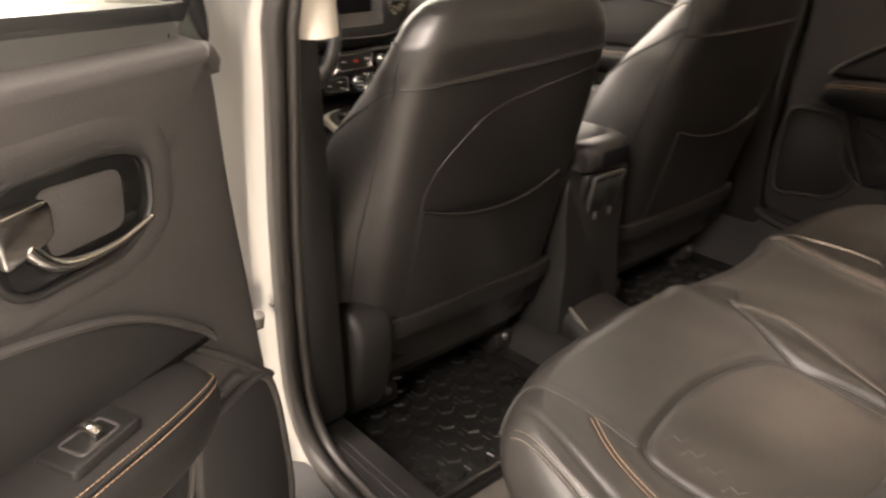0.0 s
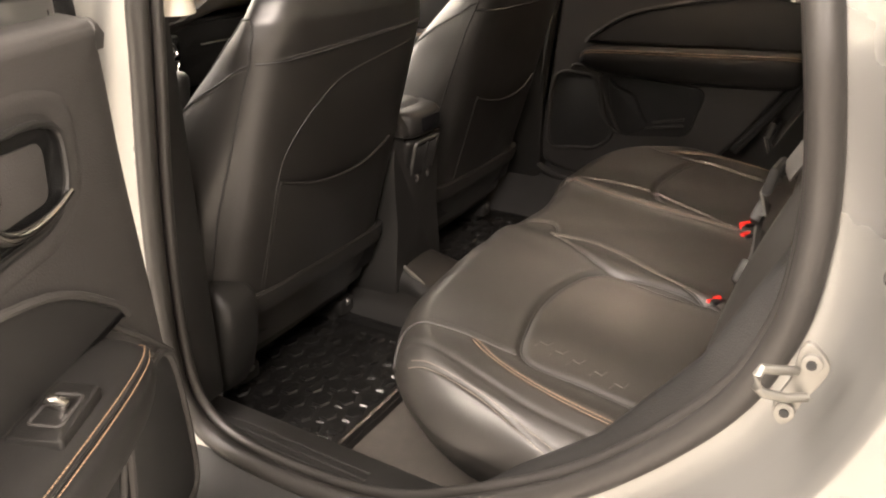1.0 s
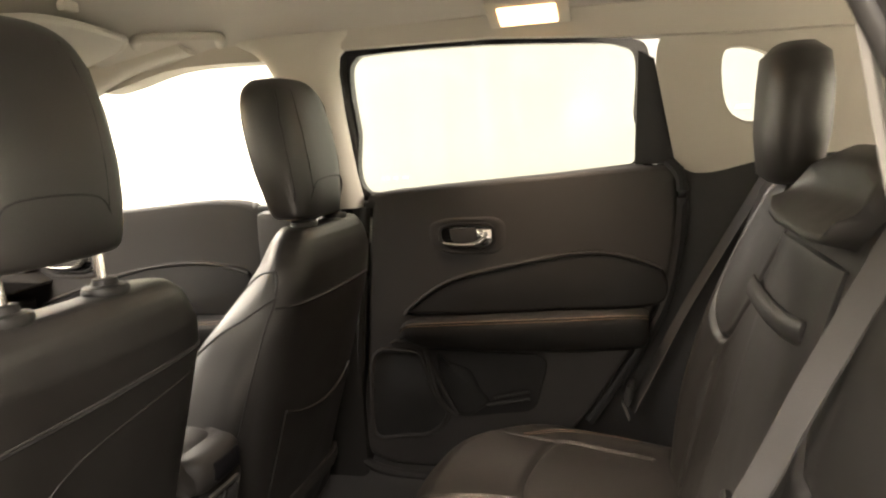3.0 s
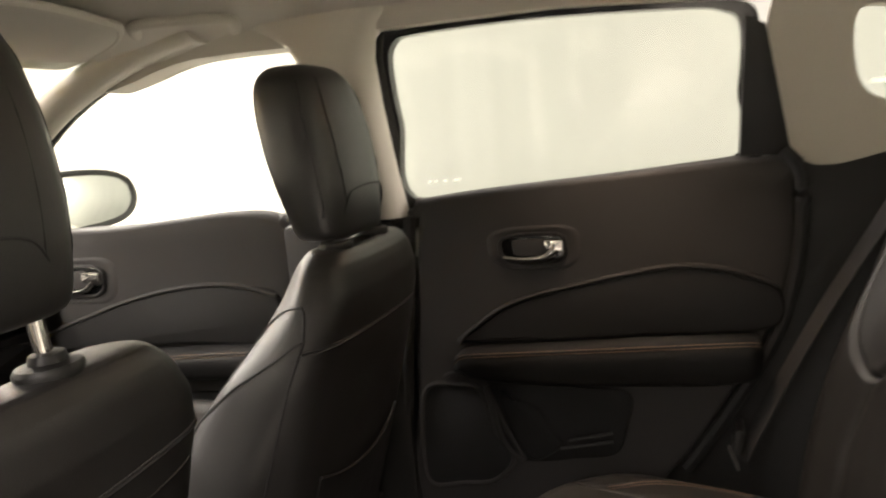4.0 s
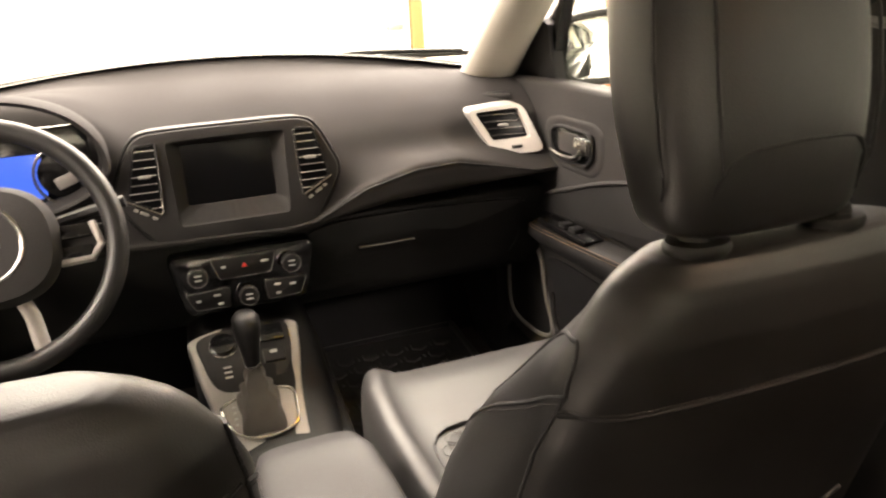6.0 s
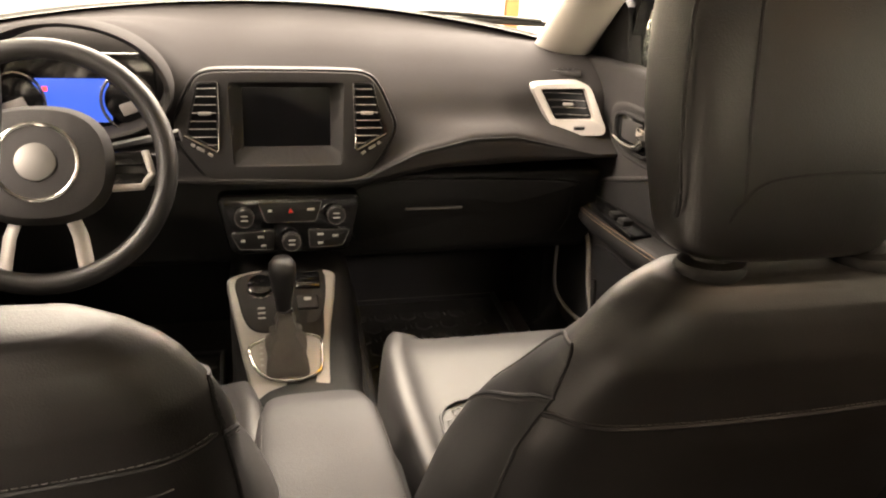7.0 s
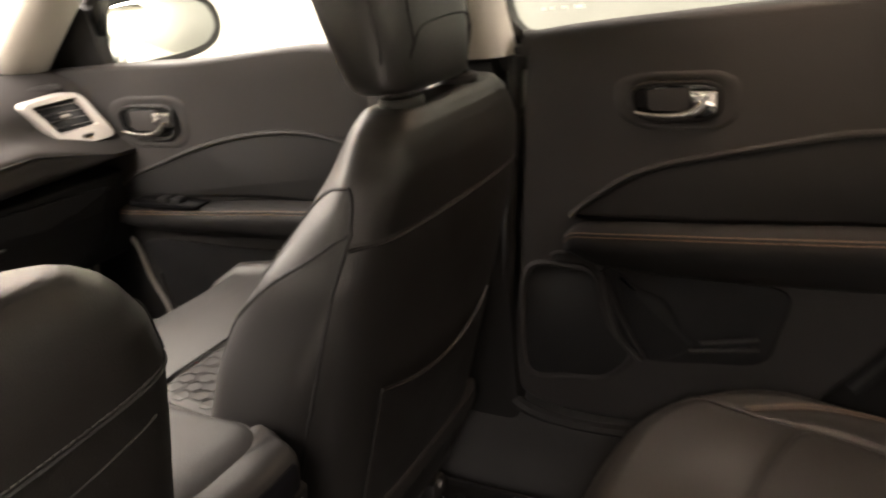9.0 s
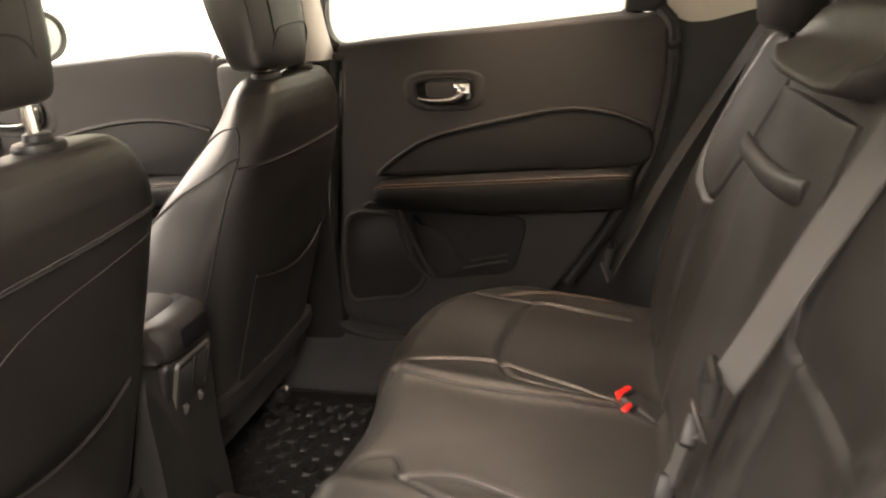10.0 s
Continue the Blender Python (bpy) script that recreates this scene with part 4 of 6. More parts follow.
def back_y(x, z):
    t = (z - 0.6) / 0.63
    a = abs(x - CX)
    bol = 0.045 * math.exp(-((a - 0.53) / 0.07) ** 2) + 0.012 * math.exp(-((a - 0.20) / 0.03) ** 2)
    return -0.675 - 0.185 * t - 0.03 * max(0, t - 0.92) * 6 + bol * math.sin(math.pi * min(1, max(0.05, t + 0.1)))


def back_pt(u, v):
    x = -0.625 + 1.31 * u
    z = 0.545 + 0.695 * v
    e = min(u, 1 - u) * 1.26
    rim = (1 - min(1, e / 0.05)) ** 2
    topr = max(0, (v - 0.93) / 0.07) ** 2
    return (x, back_y(x, z) - 0.05 * rim - 0.05 * topr, z - 0.01 * rim)


WING = [spline(w, 70) for w in ([(0.24, 1.222), (0.276, 1.143), (0.344, 1.057), (0.372, 1.010), (0.40, 0.985), (0.467, 0.913), (0.525, 0.944), (0.560, 1.02), (0.565, 1.12), (0.53, 1.22)], [(-0.16, 1.222), (-0.15, 1.14), (-0.147, 1.027), (-0.175, 0.955), (-0.204, 0.926), (-0.30, 0.925), (-0.406, 0.930), (-0.47, 0.97), (-0.50, 1.05), (-0.49, 1.15), (-0.45, 1.22)])]
FLUTE = [spline(w, 40) for w in ([(0.467, 0.913), (0.480, 0.815), (0.470, 0.734), (0.455, 0.62)], [(-0.204, 0.926), (-0.20, 0.82), (-0.195, 0.72), (-0.19, 0.62)])]
ub, vb = np.linspace(0, 1, 301), np.linspace(0, 1, 171)
XB, VB = np.meshgrid(-0.625 + 1.31 * ub, vb, indexing="ij")
ZB = 0.545 + 0.695 * VB
PB = np.array([[back_pt(a, b) for b in vb] for a in ub])
PB[..., 0] = XB
for lines, depth, width in ((WING, 0.007, 0.005), (FLUTE, 0.008, 0.006)):
    dd = np.minimum.reduce([near_line(XB, ZB, l) for l in lines])
    PB[..., 1] += -depth * np.exp(-((dd / width) ** 2)) + 0.15 * depth * np.exp(-(((dd - 2.6 * width) / (1.6 * width)) ** 2))
part("backrest_board", rbox((0.03, -0.83, 0.90), (1.24, 0.05, 0.62), 0.02, rot=(16.5, 0, 0)), CARPET, bench, "carpeted backrest board")
part("backrest", skin_grid(PB), BENCH, bench, "black leather rear backrest with grey panels", sharp=70)
for k in (-1, 1):
    # outer headrests
    xc = CX + k * 0.38
    hr = [[(xc + hw * math.copysign(abs(math.cos(q)) ** 0.65, math.cos(q)), yc + d * math.copysign(abs(math.sin(q)) ** 0.8, math.sin(q)), z) for q in np.linspace(0, 2 * math.pi, 40, endpoint=False)] for z, hw, yc, d in ((1.215, 0.08, -0.86, 0.03), (1.228, 0.115, -0.86, 0.045), (1.30, 0.13, -0.865, 0.055), (1.38, 0.13, -0.87, 0.055), (1.43, 0.115, -0.87, 0.05), (1.45, 0.07, -0.87, 0.03))]
    part("headrest", loft(hr), BENCH, bench, "black rear headrest", sharp=60)
    for j in (-1, 1):
        part("headrest_post", tube([(xc + j * 0.06, -0.862, 1.22), (xc + j * 0.06, -0.862, 1.28)], 0.007, 10), CHROME, bench)
zig = bmesh.new()
for x0, y0 in ((-0.462, -0.432), (-0.468, -0.460), (-0.474, -0.490), (-0.479, -0.527), (-0.487, -0.562)):
    tube(on_bench(np.array([(x0 - 0.004, y0 + 0.008), (x0 + 0.012, y0 + 0.006), (x0 + 0.010, y0 - 0.006), (x0 + 0.024, y0 - 0.009)]), 0.0002), 0.0007, 5, zig)
tagged(part("embossing", zig, THREAD, bench, "pale honeycomb stitch marks"), kind="stuff")
# folding centre armrest with its pull strap
def centre(x, z):
    """Face of the folded-up armrest."""
    return back_y(CX, z) + 0.010


cz = spline([(0.645, 0.0), (0.66, 1.0), (0.9, 1.0), (1.12, 1.0), (1.142, 0.7), (1.150, 0.0)], 50)
part("centre_panel", loft([[(x, centre(x, z) - 0.022 * (1 - f) - 0.03 * max(0, abs(x - 0.085) - 0.125) ** 2 * 40, z) for x in np.linspace(-0.095, 0.270, 30)] + [(x, centre(x, z) - 0.05, z) for x in np.linspace(0.270, -0.095, 30)] for z, f in cz]), BENCH, bench, "folded-up leather centre armrest", sharp=60)
part("pull_strap", loft([spline([(x, centre(x, zm) - 0.004, zm + 0.020), (x, centre(x, zm) + 0.011 * w, zm + 0.013), (x, centre(x, zm) + 0.013 * w, zm - 0.006), (x, centre(x, zm) - 0.004, zm - 0.018)], 18, True) for x, zm, w in ((-0.04, 1.052, 0.3), (-0.02, 1.050, 0.9), (0.05, 1.042, 1), (0.15, 1.036, 1), (0.25, 1.036, 1), (0.325, 1.038, 0.9), (0.345, 1.040, 0.3))]), BENCH, bench, "leather pull strap", sharp=60)
part("centre_headrest", loft([spline([(x, back_y(CX, z0) + 0.012, z0), (x, back_y(CX, z0) + 0.042, z0 + 0.012), (x, back_y(CX, z1) + 0.045, (z0 + z1) / 2), (x, back_y(CX, z1) + 0.03, z1 - 0.01), (x, back_y(CX, z1) - 0.02, z1), (x, back_y(CX, z0) - 0.03, z0)], 30, True) for x, z0, z1 in ((-0.12, 1.19, 1.235), (-0.10, 1.172, 1.262), (-0.02, 1.166, 1.275), (0.16, 1.166, 1.275), (0.235, 1.172, 1.262), (0.255, 1.19, 1.235))]), BENCH, bench, "low saddle-shaped centre headrest", sharp=60)
part("release_tab", slab(spline([(0.40, 1.215), (0.47, 1.215), (0.475, 1.19), (0.455, 1.172), (0.415, 1.172), (0.395, 1.19)], 30, True), lambda a, b, d: (a, back_y(a, b) + 0.006 - d, b), 0.01, 0.003), BENCH, bench, "rounded leather release tab")

# ---- doors ----
def door_parts(d, put, xs, rear, handle, arm, win, outline, line, spk, pocket, win_put):
    """Parts of a door lining. put(a, b, d): a along the car, b height, d depth outwards from the lining's face."""
    part("panel", pad(spline(outline, 120, True), put, 0.05), SOFT, d, "charcoal moulded door lining")
    cap = spline(xs, 25)
    part("window_sill", skin_grid([[put(a, b - 0.030, 0.004), put(a, b - 0.016, 0.0), put(a, b - 0.006, 0.006)] + [tuple(np.array(put(a, b - 0.002, 0.012)) * (1 - f) + np.array(win_put(a, b + 0.005, -0.004)) * f) for f in (0.0, 0.5, 1.0)] for a, b in cap]), SOFT, d, "charcoal window sill", sharp=60)
    # upper insert with its crease
    part("insert", slab(spline(line, 90, True), lambda a, b, q: put(a, b, q - 0.010), 0.02, 0.009, 3), DOORSKIN, d, "black padded insert under a raised crease")
    crease = np.array(line[: (len(line) * 7 + 9) // 10])
    part("crease", tube([put(a, b, -0.009) for a, b in spline(crease, 40)], 0.005, 8), SOFT, d)
    # armrest: a long padded roll with a stitched top
    rows, reach_max = [], max(q[3] for q in arm)
    arm = spline(arm, 60)
    for a, zt, zb, reach in arm:
        ring = [(zt - 0.006, 0.01), (zt, -0.35 * reach), (zt - 0.008, -0.85 * reach), (zt - 0.03, -reach), (zb + 0.012, -0.8 * reach), (zb, -0.3 * reach), (zb, 0.01)]
        rows.append([put(a, z, q) for z, q in spline(ring, 28, True)])
    ar = part("armrest", loft(rows), DOORSKIN, d, "padded black armrest", sharp=60)
    path = [put(a, zt - 0.0115, -reach * 0.93 - 0.0015) for a, zt, zb, reach in arm[1:-1]]
    part("stitching", stitches(spline(path, 60), r=0.0008), TAN, ar, "tan stitching")
    path = [put(a, zt - 0.0085, -reach * 0.90 - 0.0005) for a, zt, zb, reach in arm[1:-1]]
    part("piping", tube(spline(path, 60), 0.0022, 6), TAN if reach_max > 0.1 else DOORSKIN, ar, "tan piping")
    path = [put(a, zt - 0.0060, -reach * 0.86 - 0.0015) for a, zt, zb, reach in arm[1:-1]]
    part("stitching", stitches(spline(path, 60), r=0.0008), TAN, ar, "tan stitching")
    # handle: bezel ring, dark cup, chrome lever
    ha, hz, hw, hh = handle
    ring = rounded([(ha + hw, hz + 0.72 * hh), (ha + 0.5 * hw, hz + hh), (ha - 0.7 * hw, hz + hh), (ha - hw, hz + 0.7 * hh), (ha - hw, hz - 0.55 * hh), (ha - 0.72 * hw, hz - hh), (ha + 0.5 * hw, hz - hh), (ha + 0.95 * hw, hz - 0.5 * hh)], 0.5 * hh, 6)
    big = np.array(ring) * np.array([1.45, 1.6]) - np.array([ha * 0.45, hz * 0.6])
    h = part("handle_bezel", loft([[put(*(np.array([ha, hz]) + (np.array(q) - (ha, hz)) * k), dd) for q in big] for k, dd in ((1.0, 0.001), (0.93, -0.0022), (0.84, -0.0026), (0.74, -0.001))], caps=False), SOFT, d, "soft oval handle surround")
    part("cup_rim", tube([put(a, b, -0.005) for a, b in ring], 0.004, 8, closed=True, up=(1, 0, 0)), PLASTIC, h)
    cup = np.array(ring)
    part("handle_cup", slab(cup, lambda a, b, q: put(a, b, q - 0.003), 0.008, 0.001), GLOSS, h, "black recessed cup")
    part("cup_floor", slab(rounded([(ha + 0.62 * hw, hz + 0.62 * hh), (ha - 0.4 * hw, hz + 0.74 * hh), (ha - 0.4 * hw, hz - 0.5 * hh), (ha + 0.55 * hw, hz - 0.5 * hh)], 0.3 * hh), lambda a, b, q: put(a, b, q - 0.0055), 0.004, 0.001), SOFT, h)
    lever = spline([(ha + 0.86 * hw, hz - 0.52 * hh), (ha + 0.4 * hw, hz - 0.70 * hh), (ha - 0.1 * hw, hz - 0.70 * hh), (ha - 0.45 * hw, hz - 0.50 * hh), (ha - 0.68 * hw, hz - 0.05 * hh)], 24)
    part("lever", tube([put(a, b, -0.011) for a, b in lever], np.linspace(0.0032, 0.0085, 24), 10), CHROME, h, "chrome pull lever")
    part("lock_tab", slab(rounded([(ha - 0.96 * hw, hz - 0.3 * hh), (ha - 0.96 * hw, hz + 0.62 * hh), (ha - 0.36 * hw, hz + 0.66 * hh), (ha - 0.38 * hw, hz - 0.02 * hh)], 0.18 * hh), lambda a, b, q: put(a, b, q - 0.018), 0.012, 0.003), CHROME, h, "chrome lock tab")
    # speaker with its frame, lower pocket
    s = part("speaker_frame", tube([put(a, b, -0.004) for a, b in spline(spk, 60, True)], 0.006, 8, closed=True, up=(1, 0, 0)), SOFT if rear else SILVER, d, "slim speaker surround")
    part("speaker_grille", slab(spline(spk, 60, True), lambda a, b, q: put(a, b, q - 0.004), 0.01, 0.003), GRILLE, s, "black speaker mesh")
    p = part("door_pocket", slab(spline(pocket, 60, True), lambda a, b, q: put(a, b, q - 0.005), 0.012, 0.004), POCKET, d, "dark lower door pocket")
    lip = pocket[:3] if rear else pocket[: len(pocket) // 2]
    if rear:
        for q in (0, -0.018):
            part("pocket_rail", tube([put(-0.262 - q, 0.702 + q, -0.012), put(-0.348, 0.721 + q, -0.012)], 0.004, 8), SOFT, p, "slim grey pocket rail")
        part("divider", tube([put(a, b, -0.007) for a, b in spline([(-0.012, 0.832), (-0.03, 0.840), (-0.085, 0.830), (-0.102, 0.805), (-0.128, 0.735), (-0.168, 0.655)], 40)], 0.005, 8), SOFT, d, "grey rib between speaker and pocket")
        part("bottle_holder", slab(spline([(-0.125, 0.812), (-0.161, 0.790), (-0.205, 0.770), (-0.230, 0.722), (-0.250, 0.690), (-0.20, 0.655), (-0.165, 0.668), (-0.135, 0.735)], 50, True), lambda a, b, q: put(a, b, q - 0.011), 0.014, 0.010, 3), POCKET, p, "rounded bottle holder wall")
    part("pocket_lip", tube([put(a, b, -0.012) for a, b in spline(lip, 30)], 0.006, 8), SOFT, p)
    # window frame and glass
    f = part("window_frame", strip_put(win, grow(win, 0.03), win_put), GLOSS, d, "black window channel")
    pane = part("pane", slab(spline(grow(win, 0.008), 90, True), lambda a, b, q: win_put(a, b, 0.02 + q), 0.004, 0.001), GLASS, d, "clear door glass")
    pane.visible_shadow = False
    return d


def strip_put(inner, outer, put, n=120, depth=0.03):
    a, b = spline(inner, n, True), spline(outer, n, True)
    rows = [[put(y, z, depth) for y, z in a], [put(y, z, 0) for y, z in a], [put(y, z, 0) for y, z in b], [put(y, z, depth) for y, z in b]]
    bm = loft(rows + [rows[0]], caps=False)
    bmesh.ops.remove_doubles(bm, verts=bm.verts, dist=1e-6)
    return bm


REAR = dict(
    rear=True, handle=(-0.213, 1.095, 0.066, 0.028),
    arm=[(-0.035, 0.872, 0.850, 0.012), (-0.06, 0.892, 0.836, 0.035), (-0.12, 0.900, 0.826, 0.050), (-0.30, 0.908, 0.820, 0.052), (-0.48, 0.916, 0.824, 0.052), (-0.60, 0.920, 0.832, 0.048), (-0.625, 0.912, 0.85, 0.03)],
    win=WIN_R, xs=[(0.03, 1.197), (-0.3, 1.219), (-0.62, 1.243)],
    outline=[(0.020, 1.18), (0.045, 0.95), (0.060, 0.78), (0.085, 0.62), (0.08, 0.55), (0.02, 0.515), (-0.12, 0.51), (-0.35, 0.545), (-0.47, 0.65), (-0.56, 0.78), (-0.64, 0.92), (-0.685, 1.05), (-0.692, 1.20), (-0.672, 1.24), (-0.3, 1.225), (0.0, 1.205)],
    line=[(-0.05, 0.905), (-0.08, 0.935), (-0.177, 0.992), (-0.358, 1.033), (-0.48, 1.052), (-0.575, 1.042), (-0.655, 1.012), (-0.645, 0.93), (-0.40, 0.915), (-0.2, 0.905)],
    spk=[(0.035, 0.80), (-0.04, 0.815), (-0.085, 0.80), (-0.11, 0.71), (-0.145, 0.655), (-0.10, 0.604), (-0.03, 0.594), (0.04, 0.588), (0.055, 0.65)],
    pocket=[(-0.10, 0.815), (-0.125, 0.70), (-0.165, 0.652), (-0.28, 0.661), (-0.353, 0.674), (-0.377, 0.73), (-0.386, 0.80), (-0.30, 0.812)])
FRONT = dict(
    rear=False, handle=(0.905, 1.060, 0.085, 0.036),
    arm=[(1.06, 0.848, 0.830, 0.015), (1.03, 0.868, 0.822, 0.04), (0.95, 0.876, 0.818, 0.055), (0.75, 0.888, 0.820, 0.06), (0.55, 0.90, 0.825, 0.06), (0.38, 0.905, 0.83, 0.055), (0.35, 0.89, 0.85, 0.03)],
    win=WIN_F, xs=[(1.10, 1.178), (0.7, 1.182), (0.34, 1.186)],
    outline=[(0.345, 1.185), (0.335, 0.95), (0.335, 0.6), (0.36, 0.52), (0.6, 0.49), (1.0, 0.49), (1.22, 0.52), (1.27, 0.62), (1.27, 1.0), (1.25, 1.15), (1.20, 1.178), (0.8, 1.182)],
    line=[(1.06, 0.885), (0.99, 0.935), (0.88, 0.972), (0.763, 1.008), (0.65, 1.032), (0.54, 1.043), (0.45, 1.038), (0.36, 1.015), (0.36, 0.91), (0.6, 0.905), (0.85, 0.895)],
    spk=[(1.185, 0.745), (1.12, 0.785), (1.04, 0.775), (1.015, 0.68), (0.985, 0.59), (1.06, 0.555), (1.19, 0.565), (1.21, 0.65)],
    pocket=[(0.40, 0.60), (0.70, 0.60), (0.93, 0.60), (0.97, 0.70), (0.99, 0.78), (0.7, 0.785), (0.40, 0.785), (0.38, 0.69)])

put_r = lambda a, b, d: (XR + 0.02 * math.sin(min(1, max(0, (b - 0.5) / 0.7)) * math.pi) * -0.5 + d, a, b)
win_r = lambda a, b, d: (side_x(b, 0.755) + d, a, b)
dr = thing("door_1", (0.73, -0.3, 0.5), "closed rear door with charcoal lining and chrome lever", "car door", "doors", "structure")
door_parts(dr, put_r, win_put=win_r, **REAR)
df = thing("door_2", (0.73, 0.8, 0.5), "closed front passenger door with charcoal lining", "car door", "doors", "structure")
door_parts(df, put_r, win_put=win_r, **FRONT)
part("switch_plate", rbox((XR - 0.04, 0.86, 0.888), (0.05, 0.20, 0.012), 0.004, rot=(0, 0, 0)), GLOSS, df, "glossy window switch plate")
for yy in (0.83, 0.87):
    part("switch", rbox((XR - 0.04, yy, 0.897), (0.025, 0.026, 0.012), 0.003), PLASTIC, df)
part("edge_seal", tube(spline([(0.712, -0.672, 1.25), (0.70, -0.700, 1.20), (0.70, -0.692, 1.06), (0.70, -0.655, 0.92), (0.70, -0.575, 0.78), (0.70, -0.485, 0.65)], 40), 0.013, 8), POCKET, dr, "black rear edge seal")
part("edge_seal", tube(spline([(0.71, 0.040, 1.17), (0.70, 0.062, 0.95), (0.70, 0.080, 0.78), (0.70, 0.104, 0.62), (0.70, 0.09, 0.53), (0.70, 0.02, 0.495), (0.70, -0.12, 0.49), (0.70, -0.35, 0.525)], 50), 0.013, 8), POCKET, dr, "black front edge seal")
part("c_post_trim", slab([(-0.612, 1.485), (-0.645, 1.47), (-0.688, 1.24), (-0.60, 1.245)], lambda a, b, d: (side_x(b, 0.745) + d, a, b), 0.03, 0.004), PLASTIC, dr, "black rear frame triangle")
part("skin", sheet(10, 14, lambda u, v: (0.86 + 0.05 * math.sin(math.pi * v), -0.66 + 0.74 * u, 0.42 + (belt(-0.66 + 0.74 * u) - 0.46) * v), (0.01, 0, 0)), PAINT, dr, "champagne outer skin")
part("skin", sheet(10, 14, lambda u, v: (0.86 + 0.05 * math.sin(math.pi * v), 0.10 + 1.22 * u, 0.42 + 0.72 * v), (0.01, 0, 0)), PAINT, df, "champagne outer skin")

# the left front door, closed
put_l = lambda a, b, d: (-put_r(a, b, d)[0], a, b)
win_l = lambda a, b, d: (-win_r(a, b, d)[0], a, b)
dl = thing("door_3", (-0.73, 0.8, 0.5), "closed driver door with charcoal lining", "car door", "doors", "structure")
door_parts(dl, put_l, win_put=win_l, **FRONT)
part("skin", sheet(10, 14, lambda u, v: (-0.86 - 0.05 * math.sin(math.pi * v), 0.24 + 1.08 * u, 0.42 + 0.76 * v), (-0.01, 0, 0)), PAINT, dl, "champagne outer skin")

# the left rear door, swung open on its front edge
HINGE, SWING = (-0.870, -0.057, 0.817), 62.0


def put_open(a, b, d):
    th = radians(SWING)
    return (HINGE[0] + math.sin(th) * 1.117 * a - math.cos(th) * d, HINGE[1] + math.cos(th) * 1.117 * a + math.sin(th) * d, HINGE[2] + 1.117 * (b - 0.90))


do = thing("door_4", (HINGE[0], HINGE[1], 0.5), "open rear door showing charcoal lining and chrome lever", "car door", "doors", "structure")
OPEN = dict(REAR, xs=[(0.03, 1.197), (-0.3, 1.204), (-0.62, 1.214)], outline=[(0.020, 1.185), (0.025, 1.05), (0.036, 0.92), (0.048, 0.78), (0.056, 0.62), (0.06, 0.55), (0.02, 0.515)] + REAR["outline"][6:-4] + [(-0.692, 1.17), (-0.672, 1.204), (-0.3, 1.198), (0.0, 1.194)], handle=(-0.180, 1.088, 0.085, 0.046), arm=[(-0.084, 0.884, 0.858, 0.012), (-0.094, 0.900, 0.846, 0.045), (-0.112, 0.908, 0.836, 0.065), (-0.152, 0.914, 0.830, 0.08), (-0.222, 0.918, 0.828, 0.088), (-0.342, 0.922, 0.828, 0.09), (-0.502, 0.930, 0.832, 0.09), (-0.622, 0.934, 0.840, 0.085), (-0.647, 0.924, 0.858, 0.05)])
door_parts(do, put_open, win_put=lambda a, b, d: put_open(a, b, 0.05 + 0.2 * max(0, b - 1.15) + d), **OPEN)
sw = part("switch_plate", slab(rounded([(-0.205, -0.062), (-0.200, -0.018), (-0.280, -0.014), (-0.282, -0.066)], 0.006), lambda a, b, d: put_open(a, 0.9245 - d, b), 0.012, 0.003), PLASTIC, do, "black window switch plate")
part("switch_rim", tube([put_open(a, 0.9248, b) for a, b in rounded([(-0.222, -0.054), (-0.220, -0.026), (-0.262, -0.024), (-0.264, -0.056)], 0.005)], 0.0018, 6, closed=True), SOFT, sw)
part("toggle", rbox(put_open(-0.240, 0.930, -0.040), (0.012, 0.022, 0.012), 0.004, rot=(20, 0, 28)), CHROME, sw, "small chrome window toggle")
part("lower_fold", tube(spline([put_open(a, b, -0.002) for a, b in ((-0.075, 0.905), (-0.02, 0.86), (0.045, 0.80))], 20), 0.005, 8), SOFT, do, "moulded diagonal fold")
part("skin", slab([(min(a, 0.03), b) for a, b in spline(grow(REAR["outline"], 0.03), 100, True)], lambda a, b, d: put_open(a, b, 0.045 + d), 0.05, 0.015), PAINT, do, "champagne outer door shell")

# ---- dashboard ----
dash = thing("dashboard", (0, 1.2, 0.75), "charcoal dashboard with silver-rimmed vents and centre screen", "dashboard")


def dash_ring(x):
    hump = math.exp(-(((x + 0.385) / 0.185) ** 4))
    side = max(0, abs(x) - 0.45) / 0.25
    lip = np.interp(x, (-0.7, -0.2, 0.10, 0.18, 0.31, 0.5, 0.65), (0.98, 0.955, 0.945, 0.955, 0.978, 0.986, 0.992))
    crease = np.interp(x, (-0.7, -0.2, 0.10, 0.15, 0.26, 0.37, 0.46, 0.55, 0.65), (1.01, 0.975, 0.965, 0.972, 1.024, 1.05, 1.053, 1.034, 1.012))
    e = min(1, max(0, (abs(x) - 0.45) / 0.1))
    crown = 0.066 - 0.15 * x * x
    pts = [(1.46, 1.165 + crown), (1.32, 1.186 + 0.62 * crown + 0.01 * hump), (1.21, 1.180 + 0.25 * crown + 0.04 * hump), (1.13, 1.156 + 0.075 * hump), (1.075, 1.115 + 0.085 * hump), (1.035 + 0.02 * e, max(1.07, crease + 0.02)), (0.985, crease + 0.004), (0.966, crease - 0.008), (0.962, (crease + lip) / 2), (0.972, lip), (1.05, lip - 0.005), (1.10, 0.93), (1.12, 0.80), (1.46, 0.80)]
    return [(x, y, z) for y, z in spline(pts, 70, True)]


